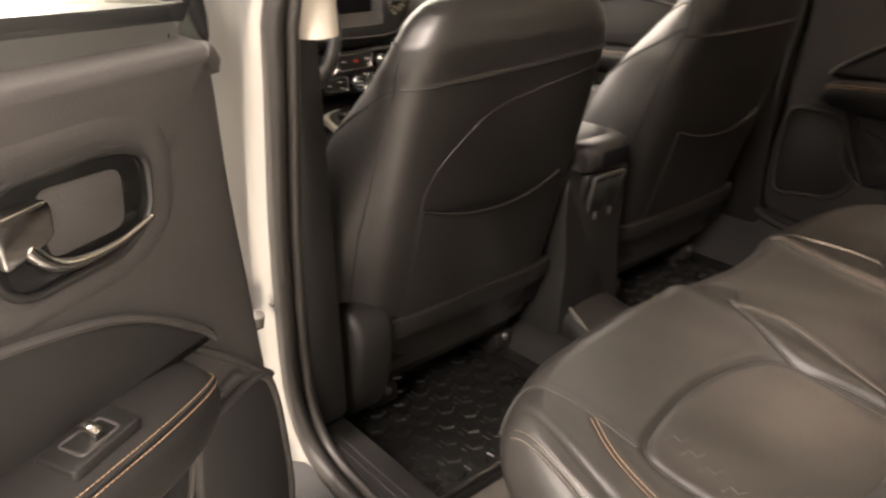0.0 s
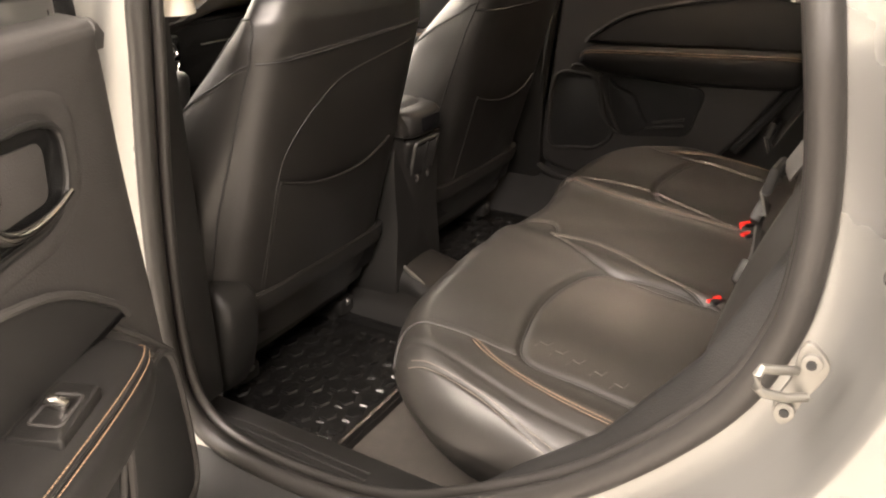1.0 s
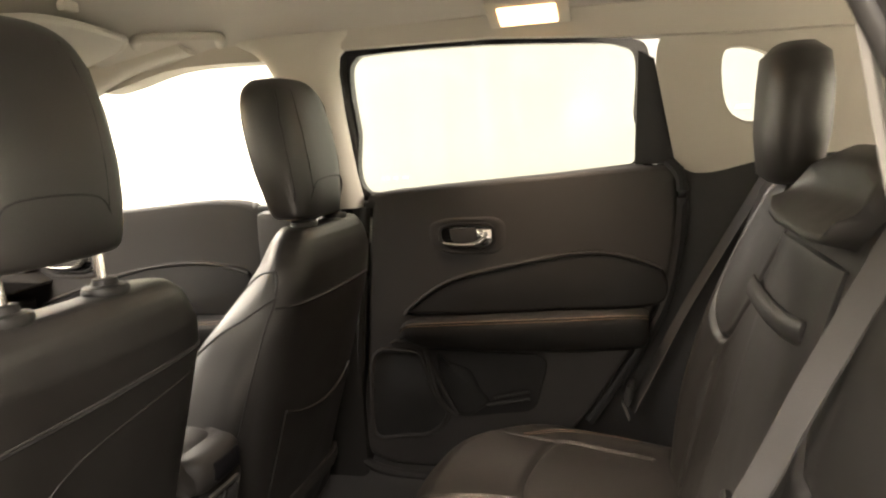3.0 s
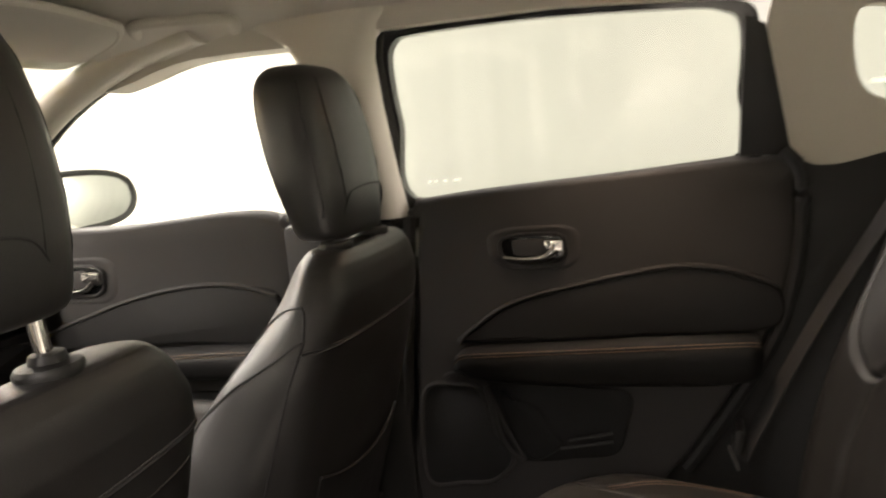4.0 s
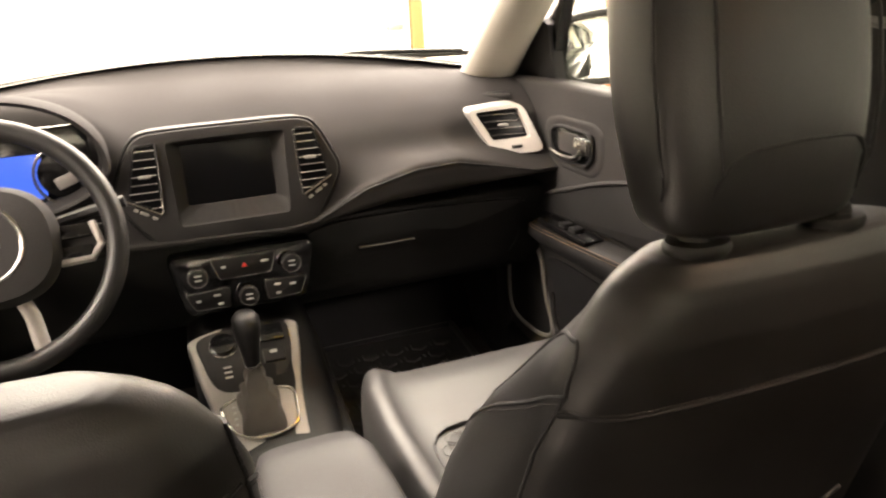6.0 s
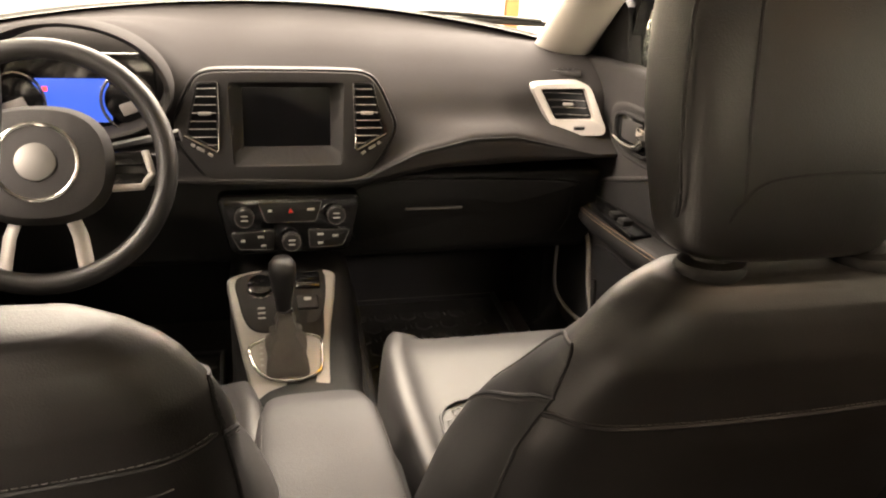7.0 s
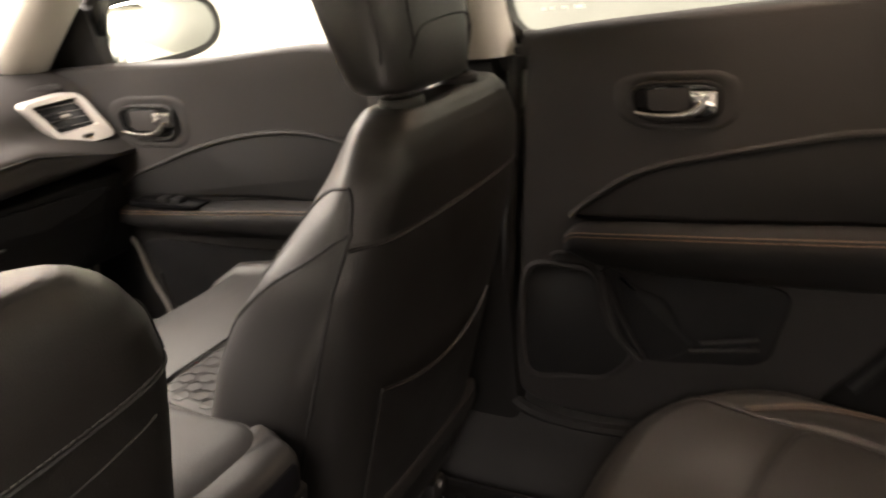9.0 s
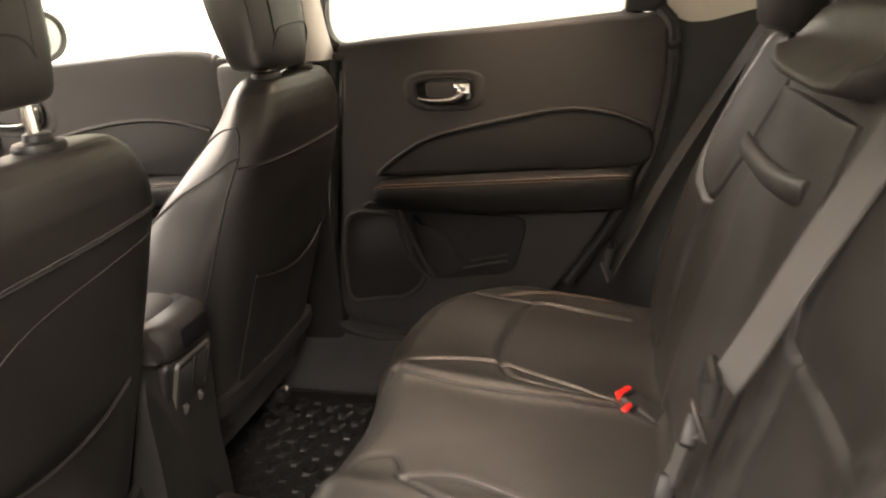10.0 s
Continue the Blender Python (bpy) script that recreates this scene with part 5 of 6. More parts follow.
part("dash_pad", loft([dash_ring(x) for x in np.linspace(-0.70, 0.70, 90)]), DASHTOP, dash, "charcoal soft dash pad", sharp=60)
part("lower_dash", loft([spline([(x, 1.06, 0.955), (x, 1.02, 0.93), (x, 1.03, 0.84), (x, 1.09, 0.74), (x, 1.38, 0.72), (x, 1.38, 0.95)], 40, True) for x in np.linspace(-0.69, 0.69, 12)]), PLASTIC, dash, "black lower dash", sharp=60)
part("glovebox_door", slab(spline([(0.15, 0.93), (0.60, 0.93), (0.63, 0.90), (0.61, 0.78), (0.55, 0.755), (0.18, 0.755), (0.14, 0.79)], 60, True), lambda a, b, d: (a, 1.012 + max(0, 0.84 - b) * 0.6 + d, b), 0.02, 0.008), PLASTIC, dash, "black glovebox lid")
# thin dark tube that draws the shade along the crease of the pad
part("lip_shadow", tube([(x, 0.9635, np.interp(x, (0.10, 0.15, 0.26, 0.37, 0.46, 0.55, 0.65), (0.965, 0.972, 1.024, 1.05, 1.053, 1.034, 1.012)) - 0.012) for x in np.linspace(0.14, 0.66, 40)], 0.0025, 6), SEAM, dash, "dark line drawn as the shade under the dash lip")
part("glovebox_latch", rbox((0.304, 1.002, 0.879), (0.125, 0.008, 0.005), 0.002), STEEL, dash, "slim latch")
# centre stack
face = lambda a, b, d: (a, 0.985 + (b - 1.07) * 0.03 + d, b)
MID = np.array([0.0, 1.065])
half = [(0.10, 1.1685), (0.150, 1.164), (0.174, 1.143), (0.198, 1.095), (0.2085, 1.066), (0.200, 1.035), (0.178, 0.998), (0.154, 0.968), (0.125, 0.956), (0.06, 0.948)]
bez = np.array([(0, 1.169)] + half + [(0, 0.946)] + [(-a, b) for a, b in half[::-1]])
bez = spline(bez, 160, True)
hole_s = rounded([(-0.105, 1.147), (0.105, 1.147), (0.101, 0.990), (-0.101, 0.990)], 0.008)
pane_s = rounded([(-0.083, 1.136), (0.083, 1.136), (0.084, 1.021), (-0.084, 1.021)], 0.003)
cs = part("centre_bezel", funnel([(bez, 1.0, 0.05), (bez, 1.0, -0.003), (bez, 0.985, -0.009), (bez, 0.965, -0.010), (hole_s, 1.03, -0.010), (hole_s, 1.0, -0.007)], face, MID), SOFT, dash, "charcoal bezel round the centre screen", sharp=35)
part("bezel_trim", tube([face(a, b, -0.001) for a, b in MID + (bez - MID) * 1.012], 0.0032, 8, closed=True, up=(0, 1, 0)), PLASTIC, cs, "black trim line")
fr = part("screen_surround", funnel([(hole_s, 1.0, -0.007), (pane_s, 1.0, 0.012), (pane_s, 0.99, 0.016)], face, MID), SOFT, dash, "sunken charcoal screen surround", sharp=25)
part("screen", slab(pane_s, lambda a, b, d: face(a, b, d + 0.0125), 0.004, 0.001), SCREEN, fr, "switched-off dark screen")


def vent(name, corners, put, n, parent, label, mt, rim=0.003, r=0.006, bar=0.0011):
    """An air vent: rim, dark well, slanting slats and a tab. corners: top left, top right, lower right, lower left."""
    tl, tr, br, bl = (np.array(c) for c in corners)
    ring = rounded(corners, r)
    v = part(name, tube([put(a, b, -0.001) for a, b in ring], rim, 8, closed=True, up=(0, 1, 0)), mt, parent, label)
    part("well", slab(ring, lambda a, b, d: put(a, b, d), 0.008, 0.0005), SCREEN, v, "black vent well")
    for i in range(n):
        f = (i + 0.7) / (n + 0.4)
        z = max(tl[1], tr[1]) + (min(bl[1], br[1]) - max(tl[1], tr[1])) * f
        cross = [a[0] + (b[0] - a[0]) * (z - a[1]) / (b[1] - a[1]) for a, b in ((tl, bl), (tr, br), (bl, br), (tl, tr)) if (a[1] - z) * (b[1] - z) < 0]
        if len(cross) < 2:
            continue
        p, q = np.array([min(cross), z]), np.array([max(cross), z])
        sl = part("slat", rbox(put(*((p + q) / 2), -0.001), (np.linalg.norm(q - p) * 0.94, 0.007, 0.0018), 0.0005, 1, rot=(18, -math.degrees(math.atan2(q[1] - p[1], q[0] - p[0])), 0)), PLASTIC, v)
        part("slat_edge", tube([put(*(p + (q - p) * 0.05), -0.0045), put(*(q + (p - q) * 0.05), -0.0045)], bar, 6, flat=0.6), SILVER if name != "rear_vent" else PLASTIC, sl, "bright slat edge")
    c = (tl + tr + br + bl) / 4
    part("tab", rbox(put(*c, -0.006), (0.024, 0.009, 0.006), 0.0025), SILVER, v, "vent tab")
    return v


for k in (-1, 1):
    corners = [(k * 0.162, 1.147), (k * 0.126, 1.149), (k * 0.131, 1.022), (k * 0.186, 1.052)]
    corners = corners if k < 0 else [corners[1], corners[0], corners[3], corners[2]]
    v = vent("side_vent", corners, lambda a, b, d: face(a, b, d - 0.0115), 8, dash, "tall slatted vent with a chrome lower edge", PLASTIC, 0.0026)
    part("chrome_edge", tube([face(k * a, b, -0.014) for a, b in ((0.125, 1.149), (0.1265, 1.08), (0.130, 1.022), (0.134, 1.019), (0.160, 1.0335), (0.191, 1.051))], [0.0012, 0.0014, 0.002, 0.003, 0.0034, 0.003], 8), CHROME, v, "chrome vent edge")
    for a, b, w in ((0.176, 1.032, 0.008), (0.163, 1.024, 0.016), (0.146, 1.013, 0.010)):
        part("vent_button", rbox(face(k * a, b, -0.012), (w, 0.005, 0.006), 0.002, rot=(0, k * -30, 0)), SILVER, dash, "small silver switch")
pv = lambda a, b, d: (a, 1.066 - (a - 0.53) * 0.22 + (b - 1.09) * 0.40 + d, b)
rimp = rounded([(0.520, 1.132), (0.650, 1.140), (0.686, 1.034), (0.572, 1.030)], 0.022, 7)
well_s = rounded([(0.545, 1.122), (0.638, 1.127), (0.655, 1.066), (0.574, 1.062)], 0.006)
PM = np.array([0.604, 1.090])
pr = part("vent_surround", funnel([(rimp, 1.0, 0.03), (rimp, 1.0, -0.012), (rimp, 0.97, -0.018), (well_s, 1.05, -0.018), (well_s, 1.0, -0.015), (well_s, 0.98, -0.002)], pv, PM), SILVER, dash, "satin silver end-vent surround", sharp=40)
vent("end_vent", ((0.547, 1.121), (0.637, 1.126), (0.653, 1.067), (0.575, 1.063)), lambda a, b, d: pv(a, b, d - 0.005), 4, pr, "dark slatted end vent", SCREEN, 0.002, bar=0.0008)
part("vent_switch", rbox(pv(0.622, 1.048, -0.019), (0.026, 0.006, 0.009), 0.002), STEEL, pr, "small dark vent switch")
part("switch_face", rbox(pv(0.622, 1.048, -0.0215), (0.020, 0.004, 0.005), 0.001), PLASTIC, pr)
pl = lambda a, b, d: (-pv(a, b, d)[0], *pv(a, b, d)[1:])
part("vent_surround", slab(rimp, lambda a, b, d: pl(a, b, d - 0.012), 0.03, 0.008, 3), SILVER, dash, "satin silver end-vent surround")
part("corner_grille", rbox((0.625, 1.125, 1.148), (0.07, 0.035, 0.012), 0.004, rot=(0, 0, -25)), SOFT, dash, "small demister grille")
for i in range(4):
    part("grille_slot", rbox((0.607 + 0.011 * i, 1.130 - 0.004 * i, 1.155), (0.004, 0.020, 0.003), 0.001, rot=(0, 0, -25)), SCREEN, dash)
# climate panel
cl = lambda a, b, d: (a, 0.975 + (0.9 - b) * -0.12 + d, b)
hv = part("climate_panel", slab(rounded([(-0.144, 0.926), (0.144, 0.926), (0.119, 0.806), (-0.119, 0.806)], 0.022, 7), cl, 0.12, 0.008), GLOSS, dash, "glossy black climate control panel")
for a, b in ((-0.090, 0.887), (0.090, 0.887), (0.0, 0.835)):
    kn = part("dial", disc(cl(a, b, -0.008), 0.0175, 0.020, (0, 1, 0)), PLASTIC, hv, "round black dial")
    part("dial_ring", tube([cl(a + 0.0178 * math.cos(q), b + 0.0178 * math.sin(q), -0.017) for q in np.linspace(0, 2 * math.pi, 28, endpoint=False)], 0.0014, 6, closed=True, up=(0, 1, 0)), CHROME, kn, "chrome dial ring")
    for q in np.linspace(0, 2 * math.pi, 14, endpoint=False):
        part("grip_rib", rbox(cl(a + 0.0178 * math.cos(q), b + 0.0178 * math.sin(q), -0.008), (0.0025, 0.014, 0.0025), 0.0006, 1), PLASTIC, kn)
    for dz in (-0.004, 0.005):
        part("print_mark", rbox(cl(a, b + dz, -0.0185), (0.013, 0.001, 0.003), 0.0), WHITEMARK, kn)
for poly in ([(-0.063, 0.914), (0.063, 0.914), (0.049, 0.873), (-0.049, 0.873)], [(-0.118, 0.853), (-0.034, 0.856), (-0.036, 0.818), (-0.102, 0.820)], [(0.118, 0.853), (0.034, 0.856), (0.036, 0.818), (0.102, 0.820)]):
    o = rounded(poly, 0.006)
    bp_ = part("button_plate", slab(o if poly[0][0] < poly[1][0] else o[::-1], lambda a, b, d: cl(a, b, d - 0.005), 0.008, 0.003), PLASTIC, hv, "satin button plate")
    part("button_rim", tube([cl(a, b, -0.004) for a, b in o], 0.0013, 6, closed=True, up=(0, 1, 0)), CHROME, bp_, "chrome edge line")
part("warning_mark", slab([(-0.005, 0.892), (0.005, 0.892), (0, 0.901)], lambda a, b, d: cl(a, b, d - 0.007), 0.002, 0.0003), RED, hv, "red hazard mark")
for a, b, w in ((-0.040, 0.897, 0.008), (0.040, 0.898, 0.014), (-0.095, 0.838, 0.008), (-0.060, 0.845, 0.012), (-0.055, 0.827, 0.010), (0.058, 0.846, 0.012), (0.088, 0.842, 0.012), (0.058, 0.828, 0.010)):
    part("print_mark", rbox(cl(a, b, -0.0065), (w, 0.002, 0.004), 0.0), WHITEMARK, hv)

# instrument cluster
clu = part("cluster_hood", loft([[(-0.375 + r * 1.12 * math.cos(q), y, 1.13 + r * (0.80 if math.sin(q) > 0 else 0.55) * math.sin(q)) for q in np.linspace(0, 2 * math.pi, 56, endpoint=False)] for y, r in ((1.05, 0.150), (0.955, 0.155), (0.945, 0.151), (0.95, 0.143), (1.02, 0.135))], caps=False), DASHTOP, dash, "dark instrument hood")
part("cluster_glass", rbox((-0.375, 1.02, 1.118), (0.28, 0.01, 0.15), 0.02), GLOSS, clu, "black instrument panel")
part("display", rbox((-0.38, 1.010, 1.108), (0.126, 0.006, 0.080), 0.003), BLUE, clu, "lit blue instrument display")
part("display_mark", rbox((-0.424, 1.006, 1.130), (0.008, 0.003, 0.008), 0.001), REDLED, clu, "red lit mark")
for k in (-1, 1):
    part("gauge_ring", tube([(-0.378 + k * 0.092 + 0.046 * math.cos(q), 1.0, 1.108 + 0.052 * math.sin(q)) for q in np.linspace(0, 2 * math.pi, 36, endpoint=False)], 0.003, 8, closed=True, up=(0, 1, 0)), CHROME, clu, "chrome gauge ring")
    part("gauge_dial", disc((-0.378 + k * 0.092, 1.010, 1.108), 0.042, 0.008, (0, 1, 0)), GLOSS, clu, "black gauge dial")
    part("gauge_plate", rbox((-0.378 + k * 0.100, 1.004, 1.098), (0.045, 0.004, 0.022), 0.002, rot=(0, -20, 0)), SILVER, clu, "pale gauge segment")

# ---- steering wheel ----
WH = Vector((-0.385, 0.755, 1.060))
wheel = thing("steering_wheel", tuple(WH), "black leather steering wheel with silver spoke trims", "steering wheel")
WM = Matrix.Translation(WH) @ pose(0, 0, 0, 90 - 25, 0, 0)


def wpt(x, y, z=0.0):
    return tuple(WM @ Vector((x, y, z)))


part("rim", tube([wpt(0.183 * math.cos(q), 0.183 * math.sin(q)) for q in np.linspace(0, 2 * math.pi, 72, endpoint=False)], 0.0165, 12, closed=True, up=tuple(WM.to_3x3() @ Vector((0, 0, 1)))), LEATHER, wheel, "leather wrapped rim", sharp=60)
hub = loft([[(r * 1.12 * math.copysign(abs(math.cos(q)) ** 0.8, math.cos(q)), r * (0.96 if math.sin(q) < 0 else 0.98) * math.copysign(abs(math.sin(q)) ** 0.8, math.sin(q)), z) for q in np.linspace(0, 2 * math.pi, 48, endpoint=False)] for z, r in ((-0.045, 0.07), (-0.02, 0.092), (0.0, 0.095), (0.018, 0.085), (0.026, 0.06), (0.028, 0.03))])
bmesh.ops.transform(hub, matrix=WM @ Matrix.Translation((0, -0.002, 0.008)), verts=hub.verts)
hb = part("hub", hub, SOFT, wheel, "charcoal airbag cover")
part("hub_ring", tube([wpt(0.058 * math.cos(q), 0.058 * math.sin(q), 0.033) for q in np.linspace(0, 2 * math.pi, 48, endpoint=False)], 0.004, 8, closed=True, up=tuple(WM.to_3x3() @ Vector((0, 0, 1)))), CHROME, hb, "chrome hub ring")
part("badge", disc(wpt(0, 0, 0.036), 0.029, 0.006, WM.to_3x3() @ Vector((0, 0, 1))), STEEL, hb, "plain silver round badge")
for k in (-1, 1):
    sp = rbox((k * 0.125, -0.01, -0.012), (0.10, 0.055, 0.02), 0.008, 2)
    bmesh.ops.transform(sp, matrix=WM, verts=sp.verts)
    spo = part("spoke", sp, PLASTIC, wheel, "dark spoke with switches")
    part("spoke_trim", tube([wpt(k * 0.10, -0.038, 0.002), wpt(k * 0.145, -0.036, 0.002), wpt(k * 0.160, -0.015, 0.002), wpt(k * 0.150, 0.02, 0.002)], 0.0065, 8), SILVER, spo, "silver spoke trim")
    for j in range(2):
        b = rbox((k * 0.122, 0.008 - 0.034 * j, 0.002), (0.05, 0.022, 0.008), 0.003)
        bmesh.ops.transform(b, matrix=WM, verts=b.verts)
        part("switch", b, GLOSS, spo)
    lo = tube([wpt(k * 0.035, -0.07, -0.006), wpt(k * 0.05, -0.11, -0.006), wpt(k * 0.06, -0.172, -0.004)], 0.012, 8, flat=0.5)
    part("lower_spoke", lo, SILVER, wheel, "silver lower spoke")
part("column", tube([wpt(0, 0, -0.02), wpt(0, 0, -0.25)], 0.05, 16), PLASTIC, wheel, "black column shroud")
for k in (-1, 1):
    part("stalk", tube([wpt(k * 0.05, 0.03, -0.07), wpt(k * 0.20, 0.055, -0.05)], [0.008, 0.011], 8), PLASTIC, wheel, "black control stalk")

# ---- centre console ----
con = thing("centre_console", (0, 0.5, 0.36), "black centre console with silver shifter plate and padded armrest", "console")
part("console_body", loft([spline([(-hw, y, zb), (-hw * 1.02, y, (zb + zt) / 2), (-hw * 0.92, y, zt), (hw * 0.92, y, zt), (hw * 1.02, y, (zb + zt) / 2), (hw, y, zb)], 40, True) for y, hw, zb, zt in ((0.085, 0.085, 0.40, 0.79), (0.10, 0.092, 0.38, 0.81), (0.30, 0.095, 0.38, 0.80), (0.40, 0.100, 0.38, 0.74), (0.50, 0.108, 0.38, 0.60), (0.72, 0.112, 0.38, 0.635), (0.97, 0.118, 0.38, 0.748), (1.08, 0.118, 0.38, 0.77))]), PLASTIC, con, "black console housing")
arm_rows = []
for y, hw, zt in ((0.07, 0.065, 0.825), (0.085, 0.078, 0.848), (0.14, 0.082, 0.862), (0.26, 0.080, 0.862), (0.34, 0.077, 0.858), (0.385, 0.068, 0.848), (0.402, 0.050, 0.832)):
    half = [(0, zt), (0.6 * hw, zt - 0.001), (0.92 * hw, zt - 0.008), (hw, zt - 0.025), (0.97 * hw, 0.80), (0, 0.79)]
    ring = half + [(-x, z) for x, z in half[-2:0:-1]]
    arm_rows.append([(x - 0.004, y, z) for x, z in spline(ring, 40, True)])
al = part("armrest_lid", loft(arm_rows), ARMSKIN, con, "padded leather armrest lid", sharp=60)
for k in (-1, 1):
    part("stitching", stitches([(k * (w - 0.006) - 0.004, y, z + 0.0005) for y, w, z in ((0.10, 0.078, 0.846), (0.14, 0.082, 0.854), (0.26, 0.080, 0.854), (0.34, 0.077, 0.850))], r=0.0009), THREAD, al, "grey stitching")
SLOPE = 0.46
deck = lambda a, b, d: (a, b + 0.42 * d * -1, 0.765 - (0.97 - b) * SLOPE - d)  # the sloping shifter deck
plate = spline([(-0.120, 0.965), (-0.02, 0.982), (0.076, 0.968), (0.082, 0.93), (0.062, 0.82), (0.052, 0.72), (0.048, 0.62), (-0.02, 0.60), (-0.088, 0.62), (-0.092, 0.72), (-0.108, 0.82), (-0.127, 0.93)], 90, True)
part("shifter_plate", slab(plate, deck, 0.02, 0.006, 3), SILVER, con, "satin silver shifter surround")
part("plate_inset", slab(spline([(-0.108, 0.955), (-0.02, 0.968), (0.055, 0.962), (0.064, 0.93), (0.050, 0.862), (0.02, 0.84), (-0.055, 0.828), (-0.092, 0.845), (-0.108, 0.90)], 60, True), lambda a, b, d: deck(a, b, d - 0.0035), 0.01, 0.002), SOFT, con, "dark control inset")
up = (0, -SLOPE * 0.9, 0.9)
part("drive_dial", disc(deck(-0.066, 0.922, -0.010), 0.025, 0.018, up), GLOSS, con, "round drive mode dial")
part("dial_ring", tube([deck(-0.066 + 0.026 * math.cos(q), 0.922 + 0.024 * math.sin(q), -0.008) for q in np.linspace(0, 2 * math.pi, 32, endpoint=False)], 0.002, 6, closed=True), CHROME, con, "chrome dial ring")
part("switch_block", rbox(deck(0.028, 0.935, -0.006), (0.050, 0.042, 0.012), 0.004, rot=(25, 0, 0)), GLOSS, con, "parking brake switch block")
part("switch_block", rbox(deck(0.024, 0.884, -0.006), (0.042, 0.034, 0.010), 0.004, rot=(25, 0, 0)), SOFT, con, "grey switch block")
part("print_mark", rbox(deck(0.024, 0.884, -0.0125), (0.014, 0.008, 0.001), 0.0, rot=(25, 0, 0)), WHITEMARK, con)
part("print_mark", rbox(deck(0.028, 0.94, -0.0135), (0.010, 0.006, 0.001), 0.0, rot=(25, 0, 0)), WHITEMARK, con)
for i in range(3):
    part("print_mark", rbox(deck(-0.066, 0.878 - 0.011 * i, -0.005), (0.014, 0.004, 0.001), 0.0, rot=(25, 0, 0)), WHITEMARK, con)
gate = spline([(-0.086, 0.80), (-0.02, 0.815), (0.036, 0.808), (0.040, 0.77), (0.030, 0.735), (-0.02, 0.722), (-0.066, 0.735), (-0.088, 0.77)], 60, True)
part("shift_gate", slab(gate, lambda a, b, d: deck(a, b, d - 0.005), 0.01, 0.003), SILVER, con, "satin metal shift gate")
part("gate_ring", tube([deck(a, b, -0.004) for a, b in gate], 0.0035, 8, closed=True), CHROME, con, "chrome gate ring")
for i in range(4):
    part("print_mark", rbox(deck(-0.070, 0.79 - 0.012 * i, -0.007), (0.006, 0.004, 0.001), 0.0, rot=(25, 0, 0)), WHITEMARK, con)
bx = -0.024
part("shift_boot", loft([spline([(bx - w, y0 - l, z - l * SLOPE), (bx, y0 - l * 1.1, z - l * SLOPE), (bx + w, y0 - l, z - l * SLOPE), (bx + w * 0.96, y0, z), (bx + w, y0 + l, z + l * SLOPE), (bx, y0 + l * 1.05, z + l * SLOPE), (bx - w, y0 + l, z + l * SLOPE), (bx - w * 0.96, y0, z)], 40, True) for z, w, l, y0 in ((0.678, 0.037, 0.038, 0.770), (0.690, 0.036, 0.036, 0.772), (0.700, 0.027, 0.027, 0.778), (0.712, 0.029, 0.026, 0.783), (0.724, 0.017, 0.016, 0.790), (0.736, 0.019, 0.016, 0.795), (0.748, 0.014, 0.013, 0.80), (0.756, 0.013, 0.012, 0.802))]), BOOT, con, "folded leather shifter boot", sharp=60)
part("shift_collar", disc((bx, 0.803, 0.760), 0.0145, 0.009, (0, 0.1, 1)), CHROME, con, "chrome shifter collar")
part("shift_knob", loft([[(bx - 0.002 + r * 1.05 * math.cos(q), y0 + r * 1.25 * math.sin(q), z) for q in np.linspace(0, 2 * math.pi, 28, endpoint=False)] for z, r, y0 in ((0.763, 0.013, 0.804), (0.785, 0.0155, 0.806), (0.81, 0.020, 0.808), (0.832, 0.0235, 0.810), (0.850, 0.023, 0.811), (0.860, 0.016, 0.812), (0.863, 0.006, 0.812))]), LEATHER, con, "black leather shift knob", sharp=60)
part("side_net", tube(spline([(0.118, 0.62, 0.60), (0.122, 0.80, 0.64), (0.122, 1.0, 0.70)], 20), 0.012, 8), GRILLE, con, "black elastic side net")
# rear face: leather-capped head, a pair of upright vents in a bright rim, and a charging panel below
RS_ = 0.27
rr = lambda a, b, d: (0.016 + 0.86 * a, 0.066 + (0.79 - b) * RS_ + d, b)
cap_ = part("rear_cap", loft([spline([(-0.062, 0.085 + q, z), (-0.035, 0.062 + q, z), (0.054, 0.062 + q, z), (0.068, 0.080 + q, z), (0.070, 0.11 + q, z), (-0.072, 0.11 + q, z)], 36, True) for z, q in ((0.792, 0.004), (0.797, -0.002), (0.82, -0.006), (0.838, -0.004), (0.848, 0.006), (0.852, 0.02))]), ARMSKIN, con, "padded black rear console cap", sharp=60)
part("cap_tray", slab(rounded([(-0.048, 0.836), (0.052, 0.836), (0.050, 0.802), (-0.046, 0.802)], 0.008), lambda a, b, d: (0.014 + 0.8 * a, 0.0535 + d, b), 0.006, 0.002), SCREEN, cap_, "dark recess in the cap")
part("rear_panel", slab(rounded([(-0.082, 0.788), (0.082, 0.788), (0.070, 0.60), (0.064, 0.455), (-0.064, 0.455), (-0.070, 0.60)], 0.016, 6), rr, 0.05, 0.010, 3), PLASTIC, con, "black rear console face")
rv_o = rounded([(-0.058, 0.780), (0.062, 0.780), (0.056, 0.652), (-0.046, 0.652)], 0.012, 6)
rv_i = rounded([(-0.051, 0.773), (0.055, 0.773), (0.050, 0.659), (-0.040, 0.659)], 0.008, 6)
RM = np.array([0.004, 0.716])
rim_ = part("vent_frame", funnel([(rv_o, 1.0, 0.0), (rv_o, 0.985, -0.006), (rv_i, 1.0, -0.006), (rv_i, 0.99, 0.0)], rr, RM), STEEL, con, "satin metal rim round the rear vents", sharp=30)
